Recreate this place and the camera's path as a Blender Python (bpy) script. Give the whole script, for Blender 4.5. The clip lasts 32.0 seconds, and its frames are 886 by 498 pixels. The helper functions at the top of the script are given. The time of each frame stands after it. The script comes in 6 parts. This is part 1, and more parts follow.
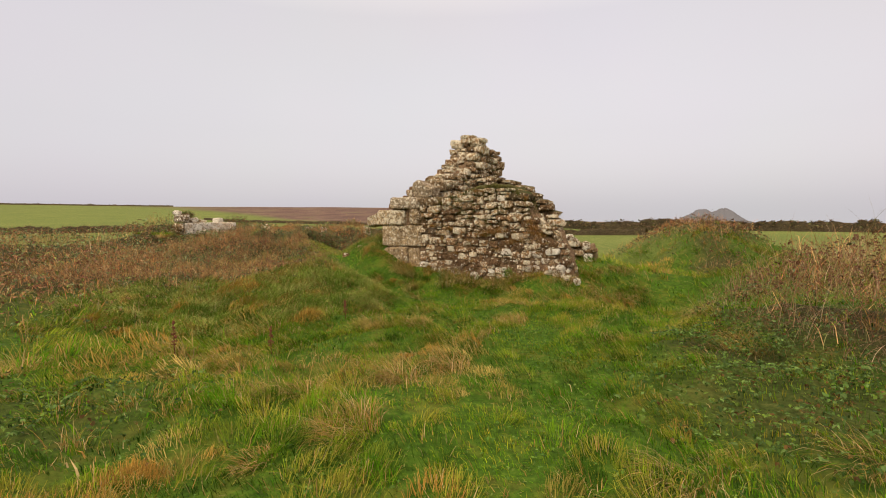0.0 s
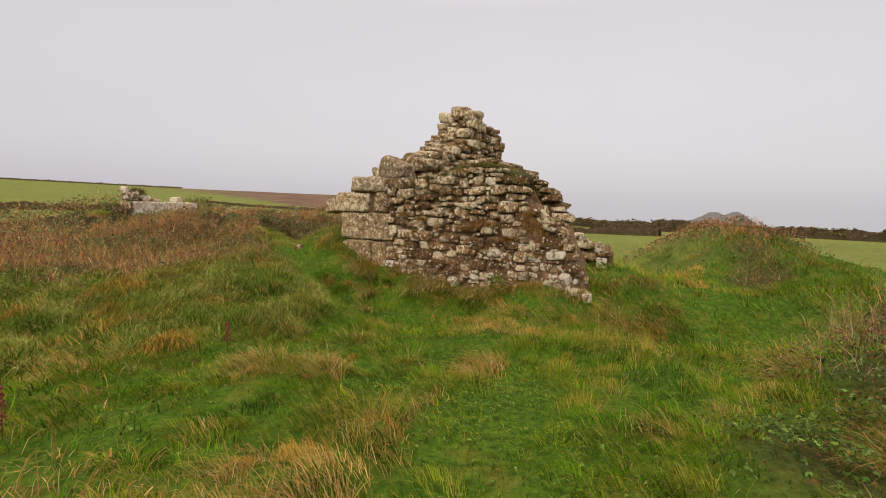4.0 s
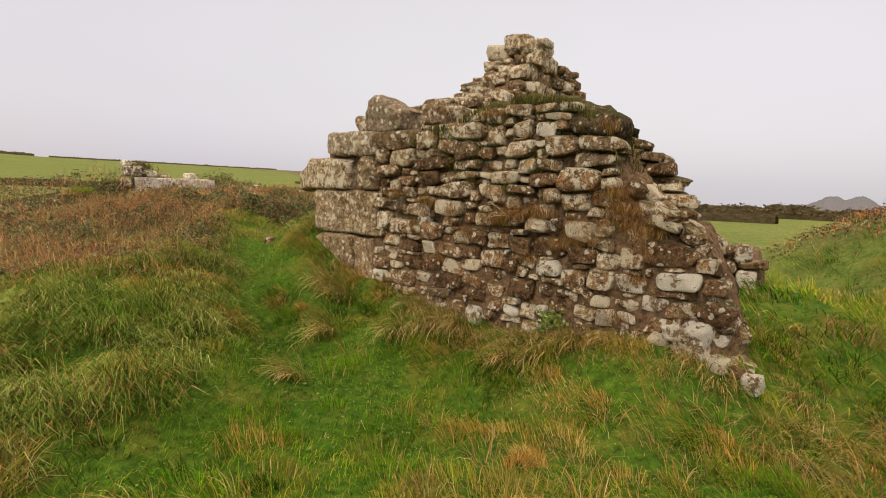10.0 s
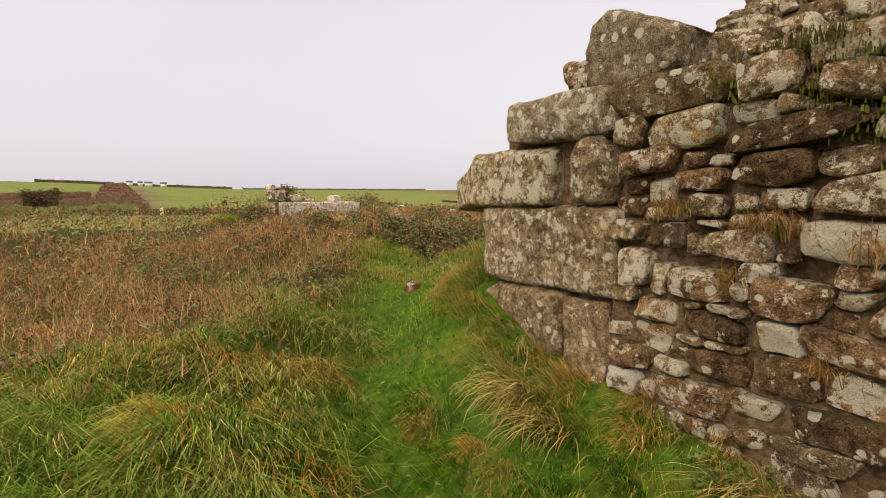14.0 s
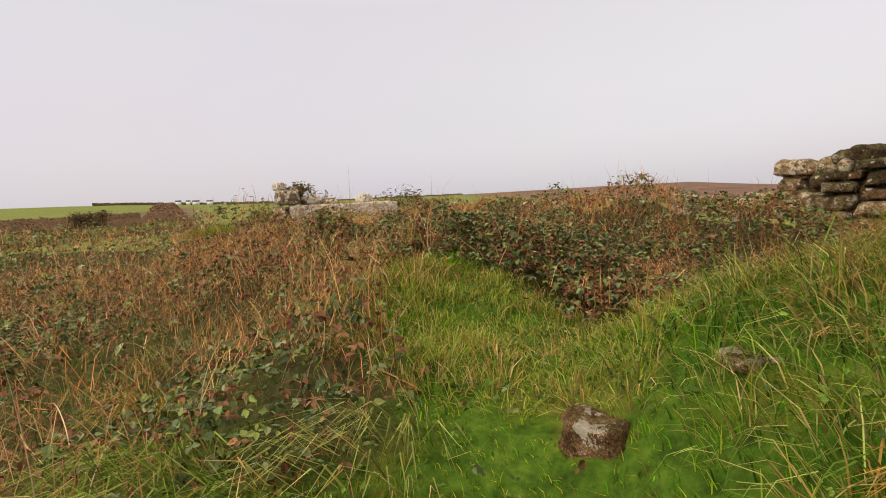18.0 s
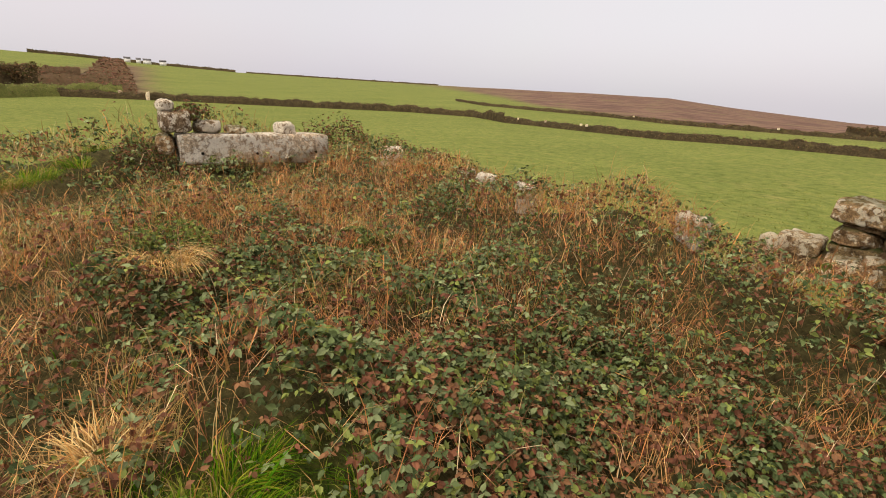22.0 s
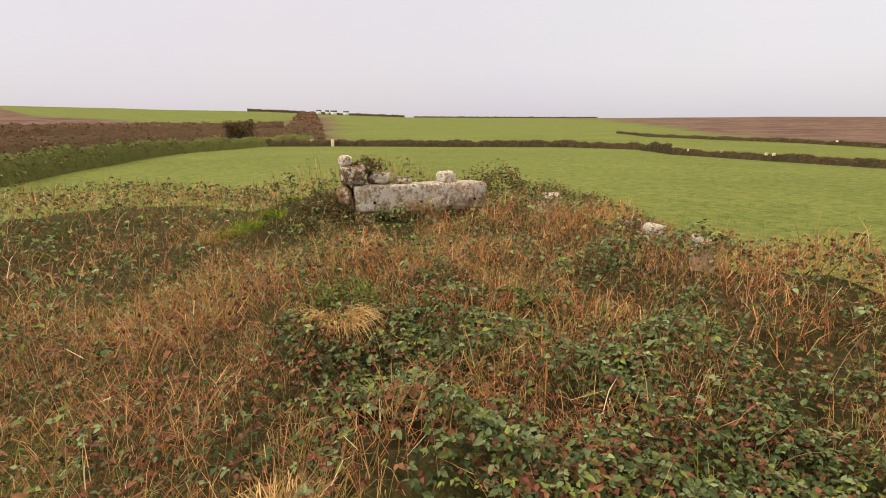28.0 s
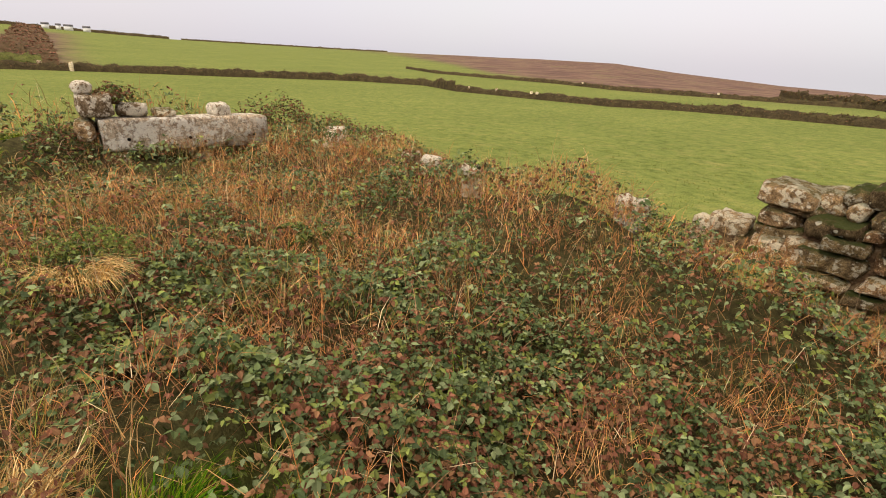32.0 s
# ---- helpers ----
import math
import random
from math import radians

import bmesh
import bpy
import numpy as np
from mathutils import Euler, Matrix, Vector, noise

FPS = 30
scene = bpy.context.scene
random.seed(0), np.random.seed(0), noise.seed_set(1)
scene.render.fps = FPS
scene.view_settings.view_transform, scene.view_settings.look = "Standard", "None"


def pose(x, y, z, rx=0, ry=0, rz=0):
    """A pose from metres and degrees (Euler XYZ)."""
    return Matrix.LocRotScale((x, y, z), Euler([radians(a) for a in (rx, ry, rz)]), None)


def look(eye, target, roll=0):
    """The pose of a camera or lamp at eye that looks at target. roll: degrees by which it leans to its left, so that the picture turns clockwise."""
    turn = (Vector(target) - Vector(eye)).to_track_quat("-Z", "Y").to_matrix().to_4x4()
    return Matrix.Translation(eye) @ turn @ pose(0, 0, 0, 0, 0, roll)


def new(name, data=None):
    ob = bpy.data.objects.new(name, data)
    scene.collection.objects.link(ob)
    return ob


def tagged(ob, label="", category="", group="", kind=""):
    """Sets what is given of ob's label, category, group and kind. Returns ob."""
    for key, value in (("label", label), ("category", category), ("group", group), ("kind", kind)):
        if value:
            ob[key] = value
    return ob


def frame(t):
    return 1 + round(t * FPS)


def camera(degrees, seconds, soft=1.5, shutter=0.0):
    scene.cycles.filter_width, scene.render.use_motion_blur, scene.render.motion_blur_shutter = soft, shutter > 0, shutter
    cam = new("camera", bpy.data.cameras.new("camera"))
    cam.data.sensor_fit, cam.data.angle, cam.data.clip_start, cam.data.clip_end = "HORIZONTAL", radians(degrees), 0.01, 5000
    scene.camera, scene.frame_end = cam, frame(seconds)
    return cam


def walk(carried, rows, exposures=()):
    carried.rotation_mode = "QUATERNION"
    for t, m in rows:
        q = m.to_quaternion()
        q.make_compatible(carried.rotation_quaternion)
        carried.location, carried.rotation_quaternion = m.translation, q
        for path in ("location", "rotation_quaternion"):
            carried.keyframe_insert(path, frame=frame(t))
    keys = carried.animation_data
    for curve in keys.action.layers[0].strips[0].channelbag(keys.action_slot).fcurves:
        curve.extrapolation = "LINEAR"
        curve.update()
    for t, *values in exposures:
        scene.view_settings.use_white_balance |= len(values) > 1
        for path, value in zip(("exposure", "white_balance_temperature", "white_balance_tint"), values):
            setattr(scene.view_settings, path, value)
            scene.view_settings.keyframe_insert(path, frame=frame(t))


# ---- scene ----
cam = camera(83.4, 32.0, soft=1.0)
PATH = [
    (0, (0.037, 0.006, 1.731), (0.028, 2.300, 1.578), -0.3),
    (0.5, (0.022, 0.355, 1.692), (-0.007, 2.650, 1.540), 0.8),
    (1, (0.016, 0.684, 1.689), (-0.003, 2.978, 1.531), 2.6),
    (1.5, (0.116, 1.026, 1.634), (0.100, 3.319, 1.462), 2.1),
    (2, (0.229, 1.341, 1.636), (0.198, 3.634, 1.463), 1.3),
    (2.5, (0.301, 1.785, 1.612), (0.273, 4.078, 1.441), 2),
    (3, (0.414, 2.169, 1.596), (0.388, 4.462, 1.417), 2.9),
    (3.5, (0.573, 2.523, 1.633), (0.550, 4.815, 1.444), 2.1),
    (5.5, (0.960, 3.821, 1.592), (0.819, 6.110, 1.416), 2.3),
    (6, (0.961, 4.233, 1.569), (0.780, 6.519, 1.401), 1.9),
    (6.5, (1.000, 4.593, 1.579), (0.814, 6.880, 1.428), 2.5),
    (7, (1.111, 4.968, 1.573), (0.927, 7.258, 1.464), 1.6),
    (7.5, (1.183, 5.307, 1.539), (1.000, 7.599, 1.446), 1.5),
    (8, (1.232, 5.657, 1.570), (1.061, 7.948, 1.469), 3.2),
    (8.5, (1.344, 6.000, 1.544), (1.176, 8.288, 1.393), 2.9),
    (9, (1.409, 6.308, 1.586), (1.147, 8.586, 1.411), 2.4),
    (9.5, (1.352, 6.675, 1.547), (0.992, 8.935, 1.329), 2.3),
    (10, (1.316, 6.994, 1.579), (0.905, 9.239, 1.294), 2.3),
    (10.5, (1.276, 7.413, 1.604), (0.810, 9.647, 1.317), 2.9),
    (11, (1.148, 7.679, 1.616), (0.626, 9.903, 1.345), 3),
    (11.5, (0.911, 7.995, 1.648), (0.385, 10.218, 1.378), 3.4),
    (12, (0.768, 8.283, 1.617), (0.228, 10.503, 1.354), 4.5),
    (12.5, (0.634, 8.656, 1.623), (-0.109, 10.820, 1.391), 2.1),
    (13, (0.382, 9.048, 1.582), (-0.405, 11.200, 1.367), 1.9),
    (13.5, (0.117, 9.387, 1.516), (-0.765, 11.502, 1.310), 2.2),
    (14, (-0.161, 9.739, 1.541), (-1.202, 11.778, 1.314), -0.4),
    (14.5, (-0.446, 10.044, 1.502), (-1.497, 12.075, 1.257), 0.5),
    (15, (-0.766, 10.429, 1.502), (-1.845, 12.446, 1.263), 2.3),
    (15.5, (-1.009, 10.820, 1.472), (-2.159, 12.798, 1.236), 0.8),
    (17.5, (-2.106, 12.385, 1.398), (-3.321, 14.331, 1.233), -1.5),
    (18, (-2.407, 12.773, 1.331), (-3.607, 14.725, 1.131), -3.3),
    (18.5, (-2.571, 13.099, 1.445), (-3.592, 15.137, 1.138), -2.7),
    (19, (-2.539, 13.389, 1.490), (-3.413, 15.488, 1.142), -2.8),
    (19.5, (-2.677, 13.634, 1.605), (-3.453, 15.770, 1.255), -2.3),
    (20, (-2.929, 13.978, 1.602), (-3.754, 16.095, 1.245), -1.8),
    (20.5, (-3.019, 14.206, 1.851), (-3.815, 16.237, 1.120), -2.8),
    (21, (-3.034, 14.376, 1.953), (-3.813, 16.407, 1.205), 1),
    (21.5, (-2.998, 14.734, 2.079), (-3.813, 16.764, 1.367), 1.1),
    (22, (-3.076, 14.904, 2.267), (-4.093, 16.853, 1.590), 3),
    (22.5, (-3.142, 14.965, 2.330), (-4.215, 16.899, 1.699), 3.2),
    (23, (-3.222, 14.991, 2.356), (-4.416, 16.892, 1.855), 1.8),
    (23.5, (-3.219, 14.990, 2.372), (-4.492, 16.859, 1.948), 0.9),
    (24, (-3.172, 14.990, 2.387), (-4.482, 16.836, 1.976), 0.9),
    (24.5, (-3.146, 14.988, 2.383), (-4.486, 16.812, 1.971), 0.7),
    (25, (-3.173, 14.968, 2.391), (-4.574, 16.745, 1.975), 1.1),
    (25.5, (-3.162, 14.926, 2.406), (-4.747, 16.539, 1.981), 0.7),
    (27.5, (-3.226, 14.986, 2.463), (-4.900, 16.484, 1.971), -0),
    (28, (-3.191, 14.983, 2.458), (-4.793, 16.543, 1.915), -0.1),
    (28.5, (-3.141, 14.989, 2.461), (-4.686, 16.586, 1.870), -0.1),
    (29, (-3.089, 15.002, 2.458), (-4.562, 16.655, 1.835), -0.3),
    (29.5, (-3.072, 15.022, 2.441), (-4.431, 16.753, 1.772), 0.1),
    (30, (-3.006, 15.009, 2.458), (-4.289, 16.787, 1.766), 0.2),
    (30.5, (-3.000, 15.013, 2.445), (-4.188, 16.842, 1.715), 0.2),
    (31, (-3.022, 15.039, 2.430), (-4.115, 16.911, 1.663), 0.5),
    (31.5, (-3.018, 15.036, 2.443), (-3.973, 16.980, 1.667), 1.8),
    (32, (-3.029, 15.059, 2.430), (-3.842, 17.058, 1.632), 2.6),
]
walk(cam, [(t, look(eye, target, roll)) for t, eye, target, roll in PATH], [(t, e, 6680, 13.5) for t, e in ((0, -0.1), (1, -0.18), (3, -0.18), (7, -0.17), (9, -0.08), (10, -0.02), (12, 0.08), (14, 0.08), (18, -0.04), (19, -0.06), (20, -0.10), (20.5, -0.08), (21.5, 0.04), (23, 0.0), (24, -0.08), (25, -0.08), (28, 0.04), (32, 0.14))])
K = 1.15  # metres per unit of the plan

# ---- world, sun ----
world = bpy.data.worlds.new("overcast")
scene.world = world
world.use_nodes = True
wn, wl = world.node_tree.nodes, world.node_tree.links
for nd in list(wn):
    wn.remove(nd)
w_out = wn.new("ShaderNodeOutputWorld")
w_add = wn.new("ShaderNodeAddShader")
w_sky = wn.new("ShaderNodeTexSky")
w_sky.sky_type, w_sky.sun_disc = "NISHITA", False
w_sky.sun_elevation, w_sky.sun_rotation = radians(38), radians(200)
w_sky.air_density, w_sky.dust_density = 1.5, 4.0
w_hs = wn.new("ShaderNodeHueSaturation")
w_hs.inputs["Saturation"].default_value = 0.25
w_b1 = wn.new("ShaderNodeBackground")
w_b1.inputs["Strength"].default_value = 0.05
w_b2 = wn.new("ShaderNodeBackground")
w_tc = wn.new("ShaderNodeTexCoord")
w_sep = wn.new("ShaderNodeSeparateXYZ")
w_ramp = wn.new("ShaderNodeValToRGB")
w_ramp.color_ramp.elements[0].position, w_ramp.color_ramp.elements[0].color = 0.0, (0.695, 0.68, 0.715, 1)
w_ramp.color_ramp.elements[1].position, w_ramp.color_ramp.elements[1].color = 0.36, (0.675, 0.66, 0.70, 1)
w_top = w_ramp.color_ramp.elements.new(1.0)
w_top.color = (2.42, 2.25, 1.88, 1)
w_noise = wn.new("ShaderNodeTexNoise")
w_noise.inputs["Scale"].default_value, w_noise.inputs["Detail"].default_value = 1.6, 3.0
w_mix = wn.new("ShaderNodeMix")
w_mix.data_type, w_mix.blend_type = "RGBA", "SOFT_LIGHT"
w_mix.inputs["Factor"].default_value = 0.25
wl.new(w_tc.outputs["Generated"], w_sep.inputs[0])
wl.new(w_tc.outputs["Generated"], w_noise.inputs["Vector"])
wl.new(w_sep.outputs["Z"], w_ramp.inputs["Fac"])
wl.new(w_ramp.outputs["Color"], w_mix.inputs["A"])
wl.new(w_noise.outputs["Color"], w_mix.inputs["B"])
wl.new(w_mix.outputs["Result"], w_b2.inputs["Color"])
w_b2.inputs["Strength"].default_value = 0.86
wl.new(w_sky.outputs["Color"], w_hs.inputs["Color"])
wl.new(w_hs.outputs["Color"], w_b1.inputs["Color"])
wl.new(w_b1.outputs[0], w_add.inputs[0])
wl.new(w_b2.outputs[0], w_add.inputs[1])
wl.new(w_add.outputs[0], w_out.inputs[0])

sun_data = bpy.data.lights.new("sun", "SUN")
sun_data.energy, sun_data.angle, sun_data.color = 1.5, radians(30), (1.0, 0.93, 0.78)
sun = new("sun", sun_data)
sun.matrix_world = look((-12, -20, 30), (0, 8, 0))


# ---- materials ----
def mat_base(name, rough=0.9, spec=0.3):
    m = bpy.data.materials.new(name)
    m.use_nodes = True
    nt = m.node_tree
    b = nt.nodes["Principled BSDF"]
    b.inputs["Roughness"].default_value = rough
    b.inputs["Specular IOR Level"].default_value = spec
    return m, nt, b


def nd_noise(nt, scale, detail=4.0, rough=0.6, vec=None):
    n = nt.nodes.new("ShaderNodeTexNoise")
    n.inputs["Scale"].default_value, n.inputs["Detail"].default_value, n.inputs["Roughness"].default_value = scale, detail, rough
    if vec is not None:
        nt.links.new(vec, n.inputs["Vector"])
    return n


def nd_ramp(nt, fac, stops):
    r = nt.nodes.new("ShaderNodeValToRGB")
    el = r.color_ramp.elements
    while len(el) < len(stops):
        el.new(0.5)
    for e, (p, c) in zip(el, stops):
        e.position, e.color = p, (*c, 1) if len(c) == 3 else c
    nt.links.new(fac, r.inputs["Fac"])
    return r.outputs["Color"]


def nd_mix(nt, fac, a, b, mode="MIX"):
    m = nt.nodes.new("ShaderNodeMix")
    m.data_type, m.blend_type = "RGBA", mode
    for sock, val in (("Factor", fac), ("A", a), ("B", b)):
        if isinstance(val, (int, float)):
            m.inputs[sock].default_value = val
        elif isinstance(val, tuple):
            m.inputs[sock].default_value = (*val, 1)
        else:
            nt.links.new(val, m.inputs[sock])
    return m.outputs["Result"]


def nd_bump(nt, b, height, strength, dist):
    bp = nt.nodes.new("ShaderNodeBump")
    bp.inputs["Strength"].default_value, bp.inputs["Distance"].default_value = strength, dist
    nt.links.new(height, bp.inputs["Height"])
    nt.links.new(bp.outputs["Normal"], b.inputs["Normal"])


def stone_material(name, dark, light, lichen, patch, spots, moss=0.0, crusts=12, vary=1.0):
    """Weathered granite: coarse grain, pale crusts and round spots of lichen, moss on upward faces."""
    m, nt, b = mat_base(name, 0.95, 0.06)
    geo, info = nt.nodes.new("ShaderNodeNewGeometry"), nt.nodes.new("ShaderNodeObjectInfo")
    pos = geo.outputs["Position"]
    big, mid, fine = nd_noise(nt, 2.2, 5, 0.6, pos), nd_noise(nt, 16, 9, 0.8, pos), nd_noise(nt, 130, 3, 0.8, pos)
    base = nd_ramp(nt, mid.outputs["Fac"], [(0.43, dark), (0.56, light)])
    tone = nd_ramp(nt, info.outputs["Random"], [(0.0, (0.54, 0.50, 0.47)), (0.35, (0.90, 0.83, 0.76)), (0.65, (1.05, 0.98, 0.88)), (1.0, (1.42, 1.31, 1.12))])
    base = nd_mix(nt, vary, base, tone, "MULTIPLY")
    base = nd_mix(nt, 0.6, base, nd_ramp(nt, big.outputs["Fac"], [(0.3, (0.5, 0.48, 0.46)), (0.7, (1.4, 1.35, 1.25))]), "MULTIPLY")
    base = nd_mix(nt, 0.8, base, nd_ramp(nt, fine.outputs["Fac"], [(0.38, (0.32, 0.30, 0.29)), (0.62, (1.65, 1.65, 1.6))]), "MULTIPLY")
    # crusts
    crust = nd_noise(nt, crusts, 10, 0.8, pos)
    sh = nt.nodes.new("ShaderNodeMath")
    sh.operation = "MULTIPLY_ADD"
    nt.links.new(info.outputs["Random"], sh.inputs[0])
    sh.inputs[1].default_value = 0.12
    nt.links.new(crust.outputs["Fac"], sh.inputs[2])
    k = 0.72 - patch
    mask = nd_ramp(nt, sh.outputs[0], [(k, (0, 0, 0)), (k + 0.018, (0.9, 0.9, 0.9))])
    shade = nd_mix(nt, 0.7, lichen, nd_ramp(nt, fine.outputs["Fac"], [(0.35, (0.6, 0.6, 0.58)), (0.65, (1.25, 1.25, 1.25))]), "MULTIPLY")
    base = nd_mix(nt, mask, base, shade)
    # round spots
    vor = nt.nodes.new("ShaderNodeTexVoronoi")
    vor.inputs["Scale"].default_value = 15
    warp = nd_mix(nt, 0.03, pos, nd_noise(nt, 30, 3, 0.6, pos).outputs["Color"], "ADD")
    nt.links.new(warp, vor.inputs["Vector"])
    sepc = nt.nodes.new("ShaderNodeSeparateColor")
    nt.links.new(vor.outputs["Color"], sepc.inputs[0])
    lim = nt.nodes.new("ShaderNodeMath")
    lim.operation = "MULTIPLY_ADD"
    nt.links.new(sepc.outputs["Red"], lim.inputs[0])
    lim.inputs[1].default_value, lim.inputs[2].default_value = 0.9, spots - 0.9
    lt = nt.nodes.new("ShaderNodeMath")
    lt.operation = "SUBTRACT"
    nt.links.new(lim.outputs[0], lt.inputs[0])
    nt.links.new(vor.outputs["Distance"], lt.inputs[1])
    spot = nd_ramp(nt, lt.outputs[0], [(0.0, (0, 0, 0)), (0.05, (0.9, 0.9, 0.9))])
    base = nd_mix(nt, spot, base, nd_mix(nt, 0.5, shade, (0.90, 0.82, 0.66)))
    if moss:
        sep = nt.nodes.new("ShaderNodeSeparateXYZ")
        nt.links.new(geo.outputs["Normal"], sep.inputs[0])
        mm = nt.nodes.new("ShaderNodeMath")
        mm.operation = "MULTIPLY"
        nt.links.new(sep.outputs["Z"], mm.inputs[0])
        nt.links.new(nd_noise(nt, 6, 5, 0.65, pos).outputs["Fac"], mm.inputs[1])
        mk = nd_ramp(nt, mm.outputs[0], [(0.28, (0, 0, 0)), (0.45, (moss, moss, moss))])
        base = nd_mix(nt, mk, base, nd_mix(nt, mid.outputs["Fac"], (0.035, 0.045, 0.012), (0.10, 0.115, 0.03)))
    nt.links.new(base, b.inputs["Base Color"])
    hsum = nt.nodes.new("ShaderNodeMath")
    hsum.operation = "MULTIPLY_ADD"
    nt.links.new(mid.outputs["Fac"], hsum.inputs[0])
    hsum.inputs[1].default_value = 2.0
    nt.links.new(fine.outputs["Fac"], hsum.inputs[2])
    nd_bump(nt, b, hsum.outputs[0], 1.0, 0.034)
    return m


M_STONE = stone_material("granite_brown", (0.150, 0.088, 0.048), (0.47, 0.305, 0.172), (0.94, 0.82, 0.60), 0.125, 0.50, 0.4, 10)
M_GREY = stone_material("granite_grey", (0.180, 0.120, 0.068), (0.53, 0.380, 0.225), (0.94, 0.83, 0.61), 0.130, 0.50, 0.6, 10)
M_PALE = stone_material("granite_pale", (0.23, 0.158, 0.094), (0.62, 0.465, 0.29), (0.92, 0.80, 0.58), 0.165, 0.5, 0.1, 10)
M_QUARTZ = stone_material("lichen_white", (0.23, 0.165, 0.105), (0.62, 0.50, 0.35), (0.94, 0.85, 0.69), 0.185, 0.5, 0.0, 8)
M_DRESSED = stone_material("granite_dressed", (0.18, 0.122, 0.068), (0.54, 0.395, 0.232), (0.92, 0.80, 0.57), 0.10, 0.48, 0.1, 11, 0.3)
M_MOSSY = stone_material("granite_mossy", (0.075, 0.055, 0.033), (0.22, 0.17, 0.10), (0.62, 0.56, 0.42), 0.07, 0.36, 0.95)
M_LINTEL = stone_material("granite_lintel", (0.24, 0.172, 0.108), (0.62, 0.485, 0.325), (0.92, 0.82, 0.63), 0.125, 0.50, 0.0, 10, 0.2)
M_HEARTH = stone_material("granite_hearth", (0.36, 0.27, 0.19), (0.84, 0.70, 0.53), (0.96, 0.89, 0.76), 0.19, 0.52, 0.0, 7, 0.2)


def earth_material():
    m, nt, b = mat_base("earth_mortar", 1.0, 0.1)
    pos = nt.nodes.new("ShaderNodeNewGeometry").outputs["Position"]
    a, c = nd_noise(nt, 18, 8, 0.75, pos), nd_noise(nt, 90, 4, 0.75, pos)
    col = nd_ramp(nt, a.outputs["Fac"], [(0.36, (0.085, 0.050, 0.028)), (0.5, (0.205, 0.125, 0.068)), (0.62, (0.33, 0.22, 0.12)), (0.74, (0.56, 0.43, 0.27))])
    col = nd_mix(nt, 0.6, col, nd_ramp(nt, c.outputs["Fac"], [(0.3, (0.5, 0.5, 0.5)), (0.7, (1.4, 1.35, 1.3))]), "MULTIPLY")
    nt.links.new(col, b.inputs["Base Color"])
    nd_bump(nt, b, a.outputs["Fac"], 1.0, 0.06)
    return m


M_EARTH = earth_material()
M_TURF, unt, ubs = mat_base("mossy_turf", 1.0, 0.05)
unt.links.new(nd_ramp(unt, nd_noise(unt, 22, 7, 0.75, unt.nodes.new("ShaderNodeNewGeometry").outputs["Position"]).outputs["Fac"], [(0.35, (0.025, 0.020, 0.009)), (0.5, (0.065, 0.055, 0.02)), (0.64, (0.12, 0.11, 0.03))]), ubs.inputs["Base Color"])


